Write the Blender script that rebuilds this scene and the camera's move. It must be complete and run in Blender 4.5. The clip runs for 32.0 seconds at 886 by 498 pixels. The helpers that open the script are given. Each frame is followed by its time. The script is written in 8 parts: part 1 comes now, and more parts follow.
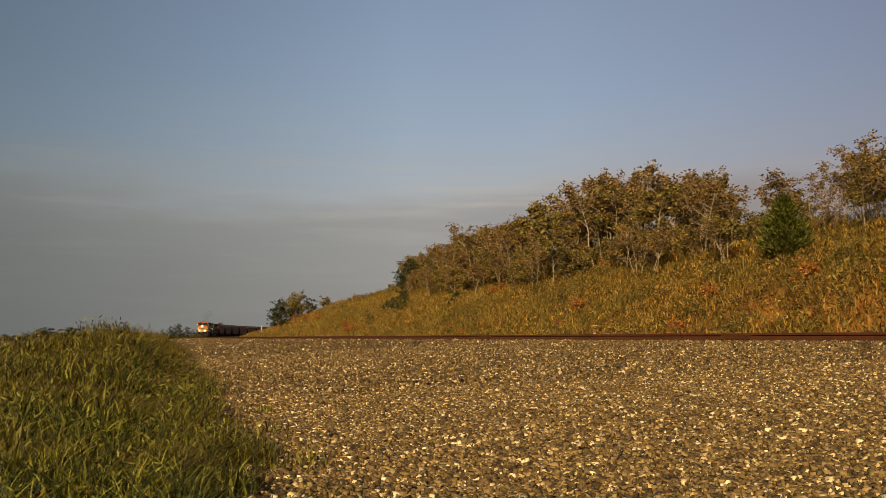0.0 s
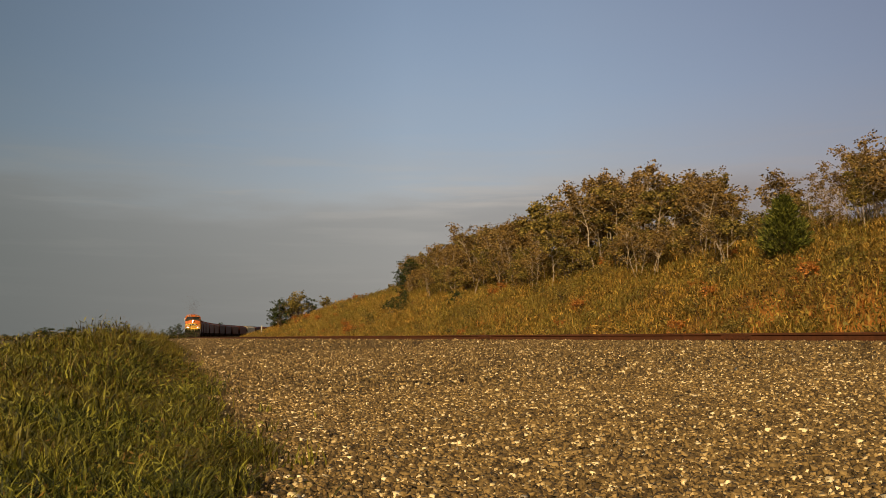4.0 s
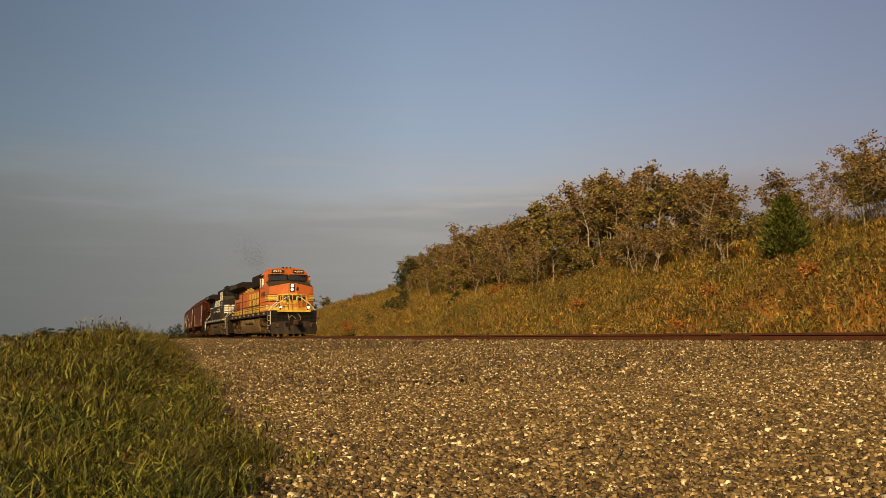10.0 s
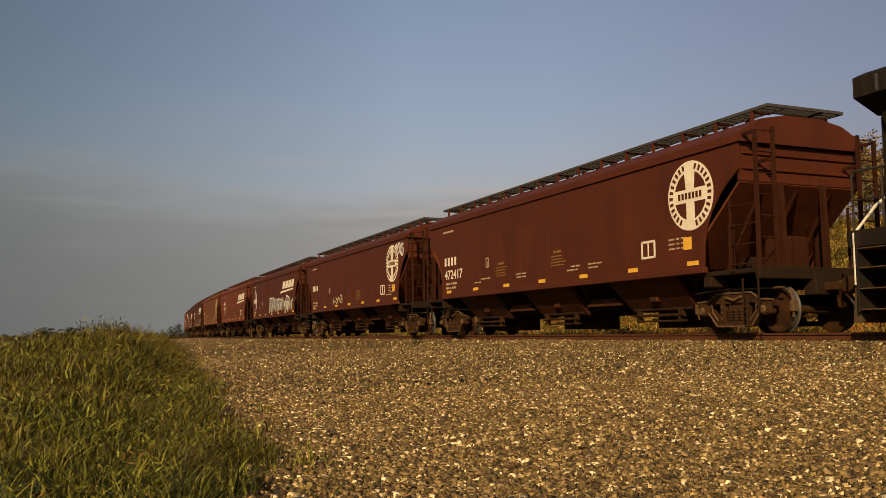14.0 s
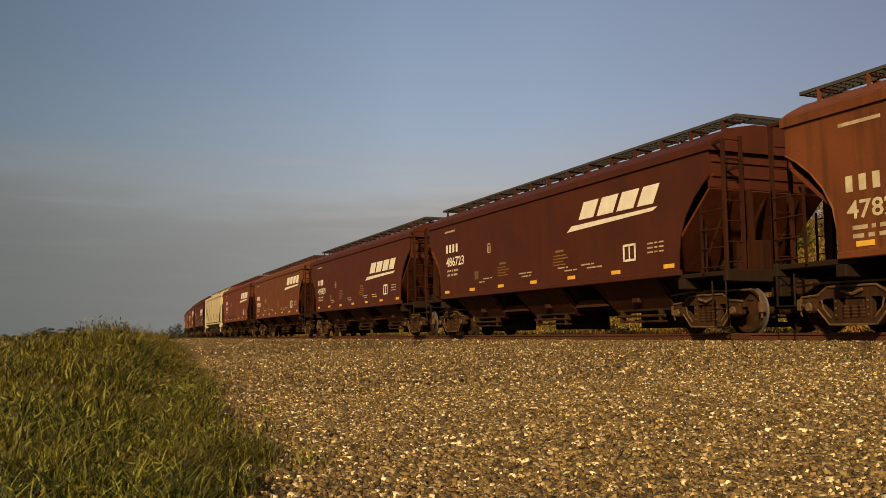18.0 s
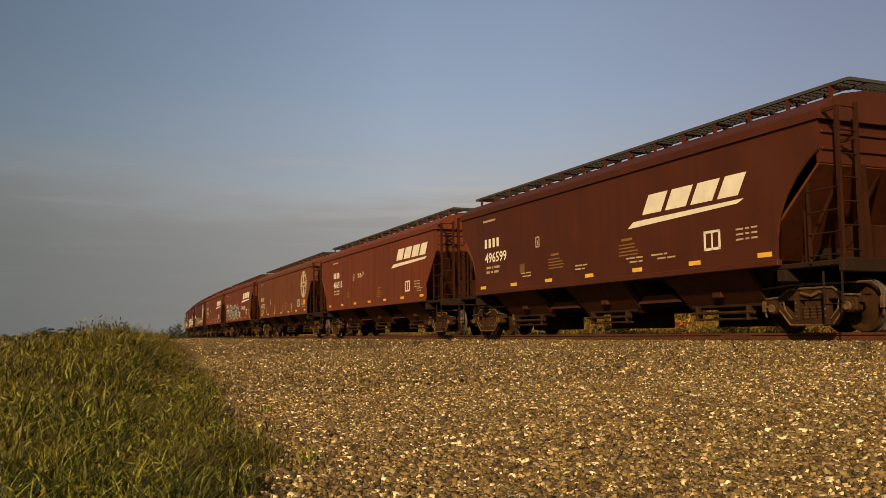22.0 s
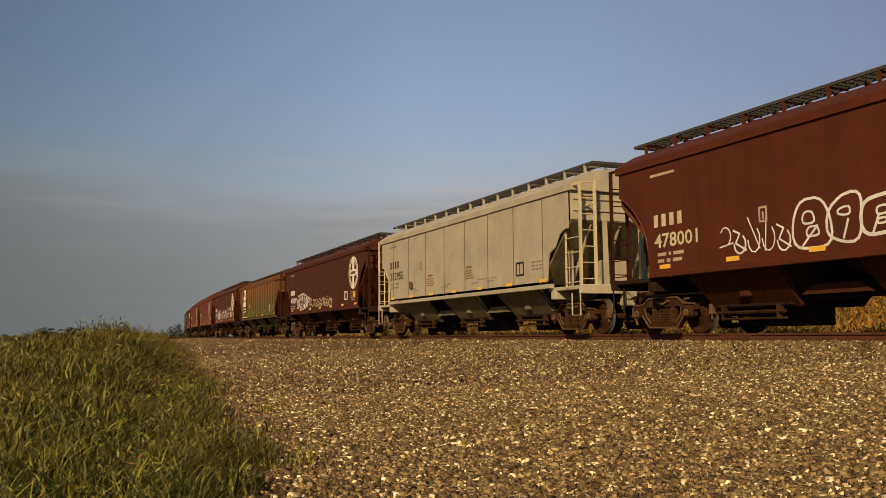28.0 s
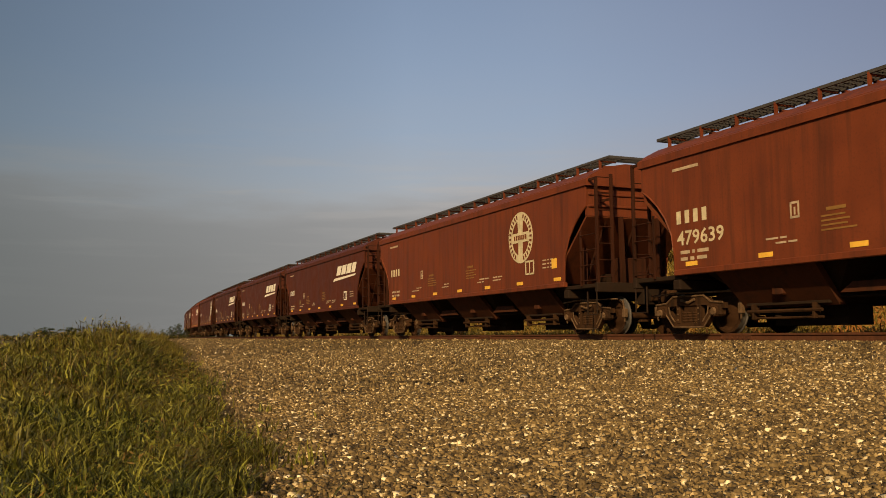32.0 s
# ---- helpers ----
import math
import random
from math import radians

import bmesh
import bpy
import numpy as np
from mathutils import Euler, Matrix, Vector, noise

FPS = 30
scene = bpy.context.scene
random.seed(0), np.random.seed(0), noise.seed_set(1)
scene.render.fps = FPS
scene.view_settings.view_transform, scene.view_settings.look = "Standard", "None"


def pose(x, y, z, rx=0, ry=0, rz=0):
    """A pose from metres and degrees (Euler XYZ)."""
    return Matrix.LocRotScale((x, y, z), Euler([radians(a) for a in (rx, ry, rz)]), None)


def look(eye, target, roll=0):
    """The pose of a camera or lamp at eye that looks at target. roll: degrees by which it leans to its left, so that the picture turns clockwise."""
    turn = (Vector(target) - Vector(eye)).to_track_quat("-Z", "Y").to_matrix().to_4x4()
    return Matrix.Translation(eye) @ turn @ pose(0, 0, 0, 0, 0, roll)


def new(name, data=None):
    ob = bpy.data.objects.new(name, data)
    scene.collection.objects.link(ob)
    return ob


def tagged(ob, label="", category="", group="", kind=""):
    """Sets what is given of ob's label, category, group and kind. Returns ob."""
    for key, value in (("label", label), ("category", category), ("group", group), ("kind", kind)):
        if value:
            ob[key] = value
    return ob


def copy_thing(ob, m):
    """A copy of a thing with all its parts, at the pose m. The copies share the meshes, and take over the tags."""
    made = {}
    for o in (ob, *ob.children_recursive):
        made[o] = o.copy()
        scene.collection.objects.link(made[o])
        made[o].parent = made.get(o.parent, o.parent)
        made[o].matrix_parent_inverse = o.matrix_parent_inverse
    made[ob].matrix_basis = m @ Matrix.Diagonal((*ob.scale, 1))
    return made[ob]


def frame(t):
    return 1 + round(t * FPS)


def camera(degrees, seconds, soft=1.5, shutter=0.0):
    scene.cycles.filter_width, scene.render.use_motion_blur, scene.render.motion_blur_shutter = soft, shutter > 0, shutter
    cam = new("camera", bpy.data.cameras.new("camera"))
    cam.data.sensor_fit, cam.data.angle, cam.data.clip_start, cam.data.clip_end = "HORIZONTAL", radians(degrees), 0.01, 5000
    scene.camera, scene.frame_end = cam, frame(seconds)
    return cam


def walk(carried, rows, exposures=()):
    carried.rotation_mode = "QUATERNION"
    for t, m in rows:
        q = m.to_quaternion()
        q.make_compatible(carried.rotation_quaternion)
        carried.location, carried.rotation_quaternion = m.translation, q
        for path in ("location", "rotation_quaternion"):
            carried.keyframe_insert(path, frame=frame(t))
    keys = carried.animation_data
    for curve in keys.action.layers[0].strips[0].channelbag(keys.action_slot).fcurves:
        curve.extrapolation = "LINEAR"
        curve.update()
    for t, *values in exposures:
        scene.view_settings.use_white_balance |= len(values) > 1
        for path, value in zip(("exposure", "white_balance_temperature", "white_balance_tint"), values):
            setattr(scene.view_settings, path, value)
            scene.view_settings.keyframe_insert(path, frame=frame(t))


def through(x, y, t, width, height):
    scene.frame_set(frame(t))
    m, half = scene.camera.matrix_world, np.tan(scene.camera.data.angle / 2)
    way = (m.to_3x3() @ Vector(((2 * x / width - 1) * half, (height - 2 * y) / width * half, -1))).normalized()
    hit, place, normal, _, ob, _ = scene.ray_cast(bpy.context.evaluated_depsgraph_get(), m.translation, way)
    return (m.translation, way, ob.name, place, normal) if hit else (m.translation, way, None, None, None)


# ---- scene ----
# ---------------------------------------------------------------- camera
# Still camera beside a gravel access road; z = 0 is the top of the rail where the line runs past.
EYE = Vector((0.0, 0.0, 0.044))
cam = camera(52.35, 32.0, soft=0.5)
CAM_POSE = Matrix.Translation(EYE) @ pose(0, 0, 0, 90 + 5.40, 0, 0) @ pose(0, 0, 0, 0, 0, -0.43)

KELVIN = 7000.0

# ---------------------------------------------------------------- world and sun
SUN_TO = Vector((-0.34, -0.94, 0.0)).normalized()
SUN_EL = radians(28)


CLOUD_LOW = (0.60, 0.605, 0.60)
CLOUD_MID = (0.74, 0.74, 0.745)
CLOUD_RIM = (0.92, 0.92, 0.94)
CLOUD_HIGH = (0.84, 0.92, 1.05)
SKY_STRENGTH = 0.088


def add_ramp(nt, fac, stops):
    r = nt.nodes.new("ShaderNodeValToRGB")
    els = r.color_ramp.elements
    while len(els) < len(stops):
        els.new(0.5)
    for e, (p, c) in zip(els, stops):
        e.position, e.color = p, (*c, 1) if len(c) == 3 else c
    nt.links.new(fac, r.inputs[0])
    return r.outputs[0]


def add_mix(nt, fac, a, b, mode="MIX"):
    n = nt.nodes.new("ShaderNodeMix")
    n.data_type, n.blend_type = "RGBA", mode
    for k, v in ((0, fac), (6, a), (7, b)):
        if isinstance(v, bpy.types.NodeSocket):
            nt.links.new(v, n.inputs[k])
        elif k == 0:
            n.inputs[k].default_value = v
        else:
            n.inputs[k].default_value = (*v, 1)
    return n.outputs[2]


def build_world():
    w = bpy.data.worlds.new("sky")
    scene.world = w
    w.use_nodes = True
    nt = w.node_tree
    nt.nodes.clear()
    out = nt.nodes.new("ShaderNodeOutputWorld")
    bg = nt.nodes.new("ShaderNodeBackground")
    sky = nt.nodes.new("ShaderNodeTexSky")
    sky.sky_type = "NISHITA"
    sky.sun_disc = False
    sky.sun_elevation = SUN_EL
    sky.sun_rotation = math.atan2(SUN_TO.x, SUN_TO.y)
    sky.air_density = 1.0
    sky.dust_density = 2.0
    sky.ozone_density = 2.2
    co = nt.nodes.new("ShaderNodeTexCoord")
    sep = nt.nodes.new("ShaderNodeSeparateXYZ")
    nt.links.new(co.outputs["Generated"], sep.inputs[0])
    # low, flat stratus all round the horizon, feathered by stretched noise
    mp = nt.nodes.new("ShaderNodeMapping")
    mp.inputs["Scale"].default_value = (2.2, 2.2, 11.0)
    nt.links.new(co.outputs["Generated"], mp.inputs[0])
    nz = nt.nodes.new("ShaderNodeTexNoise")
    nz.inputs["Scale"].default_value = 1.6
    nz.inputs["Detail"].default_value = 5
    nt.links.new(mp.outputs[0], nz.inputs["Vector"])
    ad = nt.nodes.new("ShaderNodeMath")
    ad.operation = "MULTIPLY_ADD"
    ad.inputs[1].default_value = 0.10
    nt.links.new(nz.outputs["Fac"], ad.inputs[0])
    nt.links.new(sep.outputs["Z"], ad.inputs[2])
    cover = add_ramp(nt, ad.outputs[0], [(0.0, (1, 1, 1)), (0.19, (0.94, 0.94, 0.94)), (0.22, (0.66, 0.66, 0.66)), (0.32, (0.36, 0.36, 0.36)), (0.60, (0.10, 0.10, 0.10)), (0.9, (0, 0, 0))])
    tone = add_ramp(nt, ad.outputs[0], [(0.03, CLOUD_LOW), (0.180, CLOUD_MID), (0.212, CLOUD_RIM), (0.27, CLOUD_HIGH)])
    gain = nt.nodes.new("ShaderNodeVectorMath")
    gain.operation = "SCALE"
    gain.inputs[3].default_value = 4.0
    nt.links.new(tone, gain.inputs[0])
    mix = nt.nodes.new("ShaderNodeMix")
    mix.data_type = "RGBA"
    nt.links.new(cover, mix.inputs[0])
    nt.links.new(sky.outputs[0], mix.inputs[6])
    nt.links.new(gain.outputs[0], mix.inputs[7])
    # thin bright wisps along the top of the bank of cloud
    wm = nt.nodes.new("ShaderNodeMapping")
    wm.inputs["Scale"].default_value = (3.4, 3.4, 46.0)
    wm.inputs["Rotation"].default_value = (0.0, radians(3.0), 0.0)
    nt.links.new(co.outputs["Generated"], wm.inputs[0])
    wn = nt.nodes.new("ShaderNodeTexNoise")
    wn.inputs["Scale"].default_value, wn.inputs["Detail"].default_value = 1.7, 6
    nt.links.new(wm.outputs[0], wn.inputs["Vector"])
    wisp = add_ramp(nt, wn.outputs["Fac"], [(0.52, (0, 0, 0)), (0.74, (1, 1, 1))])
    belt = add_ramp(nt, sep.outputs["Z"], [(0.05, (0.10, 0.10, 0.10)), (0.125, (0.25, 0.25, 0.25)), (0.152, (1, 1, 1)), (0.175, (0.30, 0.30, 0.30)), (0.24, (0, 0, 0))])
    wf = add_mix(nt, 1.0, wisp, belt, "MULTIPLY")
    lit = add_mix(nt, wf, mix.outputs[2], (4.2, 4.1, 4.0))
    # vignetting painted into the sky: pale mid-sky, duller either side, mauve towards +x
    view_x = nt.nodes.new("ShaderNodeMapRange")
    view_x.inputs["From Min"].default_value, view_x.inputs["From Max"].default_value = -1.0, 1.0
    nt.links.new(sep.outputs["X"], view_x.inputs["Value"])
    vignette = add_ramp(nt, view_x.outputs[0], [(0.0, (0.62, 0.67, 0.67)), (0.28, (0.66, 0.72, 0.73)), (0.38, (0.93, 0.97, 0.98)), (0.48, (1.20, 1.21, 1.21)), (0.56, (1.20, 1.18, 1.18)), (0.64, (1.09, 1.03, 1.05)), (0.72, (0.95, 0.87, 0.90)), (1.0, (0.90, 0.82, 0.85))])
    hz = add_mix(nt, 1.0, lit, vignette, "MULTIPLY")
    nt.links.new(hz, bg.inputs[0])
    bg.inputs[1].default_value = SKY_STRENGTH
    nt.links.new(bg.outputs[0], out.inputs[0])


build_world()
sun = new("sun", bpy.data.lights.new("sun", "SUN"))
sun.data.energy = 5.0
sun.data.angle = radians(0.6)
sun.data.color = (1.0, 0.74, 0.40)
sun.matrix_world = look((0, 0, 30), Vector((0, 0, 30)) - (SUN_TO * math.cos(SUN_EL) + Vector((0, 0, math.sin(SUN_EL)))))

# ---------------------------------------------------------------- the line of the track
KNOTS = (-1100, -400, -250, -160, -90, -40, 0, 60, 400)
BENDS = (0.0019, 0.00212, 0.00129, 0.00047, 0.00091, 0.00088, 0.00069, 0.00047, 0.0002)
GRADE = 0.0011
TS = np.arange(-1100, 760, 0.5)
_k = np.interp(TS, KNOTS, BENDS)
_i0 = int(np.argmin(abs(TS)))
TPH = np.concatenate([[0], np.cumsum((_k[1:] + _k[:-1]) / 2 * 0.5)])
TPH = TPH - TPH[_i0] - 1.17602
_mid = (TPH[1:] + TPH[:-1]) / 2
TX = np.concatenate([[0], np.cumsum(np.cos(_mid) * 0.5)])
TY = np.concatenate([[0], np.cumsum(np.sin(_mid) * 0.5)])
TX, TY = TX - TX[_i0] + 0.253, TY - TY[_i0] + 34.21


def line_at(s, side=0.0):
    """Place and heading on the track at s metres along it; side > 0 lies towards the camera."""
    x, y, ph = np.interp(s, TS, TX), np.interp(s, TS, TY), np.interp(s, TS, TPH)
    return x + np.sin(ph) * side, y - np.cos(ph) * side, ph


def line_coords(x, y):
    """s and side of plan points (arrays)."""
    x, y = np.asarray(x, float).ravel(), np.asarray(y, float).ravel()
    s_out, w_out = np.empty(len(x)), np.empty(len(x))
    st = slice(0, len(TS), 6)
    for a in range(0, len(x), 4000):
        d = (x[a:a + 4000, None] - TX[None, st]) ** 2 + (y[a:a + 4000, None] - TY[None, st]) ** 2
        i = np.argmin(d, 1) * 6
        ph = TPH[i]
        dx, dy = x[a:a + 4000] - TX[i], y[a:a + 4000] - TY[i]
        s_out[a:a + 4000] = TS[i] + dx * np.cos(ph) + dy * np.sin(ph)
        w_out[a:a + 4000] = dx * np.sin(ph) - dy * np.cos(ph)
    return s_out, w_out


def step(a, b, v):
    t = np.clip((np.asarray(v, float) - a) / (b - a), 0, 1)
    return t * t * (3 - 2 * t)


def wave(x, y, seed=0):
    """Smooth uneven ground, about -1 to 1."""
    r = np.random.RandomState(seed + 11)
    out = 0
    for k in range(7):
        a, f, p = r.uniform(0, 6.28), r.uniform(0.5, 1.6), r.uniform(0, 6.28)
        out = out + np.sin((x * math.cos(a) + y * math.sin(a)) * f + p)
    return out / 3.5


EDGE_Y = (-60, 0, 3.9, 6.4, 9.0, 16.4, 34, 80, 140, 400)
EDGE_X = (24, -0.3, -1.18, -1.84, -2.62, -4.85, -10.0, -24.0, -46, -80)


def verge(x, y):
    """Metres beyond the edge of the gravel, on the grass side."""
    return (np.interp(y, EDGE_Y, EDGE_X) - np.asarray(x, float)) * 0.9


HILL_S = (-1200, -170, -130, -105, -82, -62, -46, -30, -10, 25, 80, 200, 700)
HILL_H = (0.0, 0.0, 0.7, 2.6, 4.8, 6.9, 6.3, 5.6, 5.6, 6.0, 6.4, 6.0, 4.0)


def ground_z(x, y):
    """Height of the ground over the plan, from the line's cross-section."""
    s, w = line_coords(x, y)
    x, y = np.asarray(x, float).ravel(), np.asarray(y, float).ravel()
    base = GRADE * np.clip(s, -500, 200)
    z = np.interp(w, (-1e4, -400, -60, -6.2, -4.6, -2.6, -1.8, 1.8, 2.6, 11.6, 12.6, 17, 26, 60, 1e4),
                  (-1.4, -1.4, -0.9, -0.75, -0.75, -0.22, -0.165, -0.165, -0.20, -0.70, -0.66, -0.72, -1.5, -2.0, -2.4))
    h = np.interp(s, HILL_S, HILL_H)
    toe, grad = -5.6, 0.52
    up = np.clip((toe - w) * grad, 0, None)
    top = h + np.clip(-w - 22, 0, 60) * 0.035 * step(0.5, 3, h)
    hill = np.where(up < top, up, top)
    soft = 1.2
    hill = np.where(h > 0.02, top - soft * np.log1p(np.exp(np.clip((top - up) / soft, -30, 30))) + 0.0, 0)
    hill = np.clip(hill, 0, None) * step(0.0, 1.0, h) * (1 - step(150, 420, -w))
    z = z + hill + hill * 0.045 * wave(x * 0.55, y * 0.55, 3)
    rough = step(0.3, 2, verge(x, y)) * step(10, 12, w) * 0.07 + step(6, 9, -w) * 0.16
    z = z + rough * wave(x * 0.9, y * 0.9, 1) + 0.018 * wave(x * 2.1, y * 2.1, 2) * step(2.2, 4, abs(w))
    z = z + step(200, 1500, abs(w)) * 3.0 * wave(x * 0.004, y * 0.004, 5)
    return z + base


# ---------------------------------------------------------------- mesh helpers
class Shape:
    """Collects vertices and faces of one mesh."""

    def __init__(self):
        self.v, self.f = [], []

    def add(self, verts, faces):
        n = len(self.v)
        self.v += [tuple(p) for p in verts]
        self.f += [tuple(i + n for i in f) for f in faces]
        return self

    def box(self, x0, x1, y0, y1, z0, z1, c=0.0):
        """A box, its edges chamfered by c."""
        if x1 < x0:
            x0, x1 = x1, x0
        if y1 < y0:
            y0, y1 = y1, y0
        if z1 < z0:
            z0, z1 = z1, z0
        if c <= 0:
            v = [(x, y, z) for x in (x0, x1) for y in (y0, y1) for z in (z0, z1)]
            return self.add(v, [(0, 1, 3, 2), (4, 6, 7, 5), (0, 4, 5, 1), (2, 3, 7, 6), (0, 2, 6, 4), (1, 5, 7, 3)])
        c = min(c, (x1 - x0) * 0.45, (y1 - y0) * 0.45, (z1 - z0) * 0.45)
        prof = [(x0 + c, y0), (x1 - c, y0), (x1, y0 + c), (x1, y1 - c), (x1 - c, y1), (x0 + c, y1), (x0, y1 - c), (x0, y0 + c)]
        mx, my = (x0 + x1) / 2, (y0 + y1) / 2
        inn = [(mx + (x - mx) * (1 - 2 * c / (x1 - x0)), my + (y - my) * (1 - 2 * c / (y1 - y0))) for x, y in prof]
        v = [(x, y, z0) for x, y in inn] + [(x, y, z0 + c) for x, y in prof] + [(x, y, z1 - c) for x, y in prof] + [(x, y, z1) for x, y in inn]
        f = [tuple(range(7, -1, -1)), tuple(range(24, 32))]
        for r in range(3):
            for i in range(8):
                j = (i + 1) % 8
                f.append((r * 8 + i, r * 8 + j, r * 8 + 8 + j, r * 8 + 8 + i))
        return self.add(v, f)

    def prism(self, poly, a, b, axis="y"):
        """A flat outline swept from a to b along an axis. Outline: (x, z) for y, (x, y) for z, (y, z) for x."""
        n = len(poly)
        put = {"y": lambda p, d: (p[0], d, p[1]), "z": lambda p, d: (p[0], p[1], d), "x": lambda p, d: (d, p[0], p[1])}[axis]
        v = [put(p, a) for p in poly] + [put(p, b) for p in poly]
        f = [tuple(range(n)), tuple(range(2 * n - 1, n - 1, -1))]
        for i in range(n):
            j = (i + 1) % n
            f.append((j, i, n + i, n + j))
        return self.add(v, f)

    def loft(self, rings, caps=True):
        """Rings of equal length joined in order."""
        n = len(rings[0])
        v = [p for r in rings for p in r]
        f = []
        for k in range(len(rings) - 1):
            for i in range(n):
                j = (i + 1) % n
                f.append((k * n + i, k * n + j, k * n + n + j, k * n + n + i))
        if caps:
            f.append(tuple(range(n - 1, -1, -1)))
            f.append(tuple(range((len(rings) - 1) * n, len(rings) * n)))
        return self.add(v, f)

    def tube(self, pts, r, n=6):
        """A round bar along points; r one number or one a point."""
        rings = []
        pts = [Vector(p) for p in pts]
        for i, p in enumerate(pts):
            d = (pts[min(i + 1, len(pts) - 1)] - pts[max(i - 1, 0)]).normalized()
            a = d.orthogonal().normalized() if abs(d.z) > 0.95 else d.cross(Vector((0, 0, 1))).normalized()
            b = d.cross(a)
            rr = r[i] if isinstance(r, (list, tuple)) else r
            rings.append([tuple(p + (a * math.cos(t) + b * math.sin(t)) * rr) for t in [6.28319 * k / n for k in range(n)]])
        return self.loft(rings)

    def lathe(self, prof, cx, cz, n=24):
        """Round body about an axis along y: prof of (y, radius)."""
        rings = [[(cx + r * math.cos(6.28319 * k / n), y, cz + r * math.sin(6.28319 * k / n)) for k in range(n)] for y, r in prof]
        return self.loft(rings)

    def drum(self, prof, cy, cz, n=16):
        """Round body about an axis along x: prof of (x, radius)."""
        rings = [[(x, cy + r * math.cos(6.28319 * k / n), cz + r * math.sin(6.28319 * k / n)) for k in range(n)] for x, r in prof]
        return self.loft(rings)

    def mesh(self, name, smooth=False):
        m = bpy.data.meshes.new(name)
        m.from_pydata(self.v, [], self.f)
        bm = bmesh.new()
        bm.from_mesh(m)
        bmesh.ops.recalc_face_normals(bm, faces=bm.faces)
        bm.to_mesh(m)
        bm.free()
        if smooth:
            m.shade_smooth()
            m.set_sharp_from_angle(angle=radians(35))
        return m


def part(name, shape, material, parent, label="", smooth=False):
    """One mesh object under a thing or a part."""
    me = shape if isinstance(shape, bpy.types.Mesh) else shape.mesh(name, smooth)
    if material and not me.materials:
        me.materials.append(material)
    ob = new(name, me)
    ob.parent = parent
    return tagged(ob, label)


def empty(name, label="", category="", group=""):
    ob = new(name)
    ob.empty_display_size = 0.2
    return tagged(ob, label, category, group)


def array_mesh(name, verts, faces, smooth=False):
    """A mesh out of arrays: verts (n, 3); faces (m, 3) or (m, 4)."""
    verts, faces = np.asarray(verts, np.float32), np.asarray(faces, np.int32)
    m = bpy.data.meshes.new(name)
    m.vertices.add(len(verts))
    m.vertices.foreach_set("co", verts.ravel())
    k = faces.shape[1]
    m.loops.add(faces.size)
    m.loops.foreach_set("vertex_index", faces.ravel())
    m.polygons.add(len(faces))
    m.polygons.foreach_set("loop_start", np.arange(0, faces.size, k, dtype=np.int32))
    m.polygons.foreach_set("loop_total", np.full(len(faces), k, np.int32))
    if smooth:
        m.polygons.foreach_set("use_smooth", np.ones(len(faces), bool))
    m.update(calc_edges=True)
    return m


# ---------------------------------------------------------------- materials
def shader(name):
    m = bpy.data.materials.new(name)
    m.use_nodes = True
    nt = m.node_tree
    return m, nt, nt.nodes["Principled BSDF"]


def add_noise(nt, vec, scale, detail=4, rough=0.6, stretch=None):
    if stretch:
        mp = nt.nodes.new("ShaderNodeMapping")
        mp.inputs["Scale"].default_value = stretch
        nt.links.new(vec, mp.inputs[0])
        vec = mp.outputs[0]
    n = nt.nodes.new("ShaderNodeTexNoise")
    n.inputs["Scale"].default_value = scale
    n.inputs["Detail"].default_value = detail
    n.inputs["Roughness"].default_value = rough
    nt.links.new(vec, n.inputs["Vector"])
    return n.outputs["Fac"]


def add_bump(nt, bs, height, strength, dist=0.02):
    b = nt.nodes.new("ShaderNodeBump")
    b.inputs["Strength"].default_value = strength
    b.inputs["Distance"].default_value = dist
    nt.links.new(height, b.inputs["Height"])
    nt.links.new(b.outputs[0], bs.inputs["Normal"])


def shifted(nt, amount=40.0):
    """Object coordinates, shifted from object to object."""
    co = nt.nodes.new("ShaderNodeTexCoord")
    oi = nt.nodes.new("ShaderNodeObjectInfo")
    mu = nt.nodes.new("ShaderNodeMath")
    mu.operation = "MULTIPLY"
    mu.inputs[1].default_value = amount
    nt.links.new(oi.outputs["Random"], mu.inputs[0])
    ad = nt.nodes.new("ShaderNodeVectorMath")
    nt.links.new(co.outputs["Object"], ad.inputs[0])
    nt.links.new(mu.outputs[0], ad.inputs[1])
    return ad.outputs[0]


def scaled(c, k):
    return tuple(max(0.0, min(1.0, v * k)) for v in c)


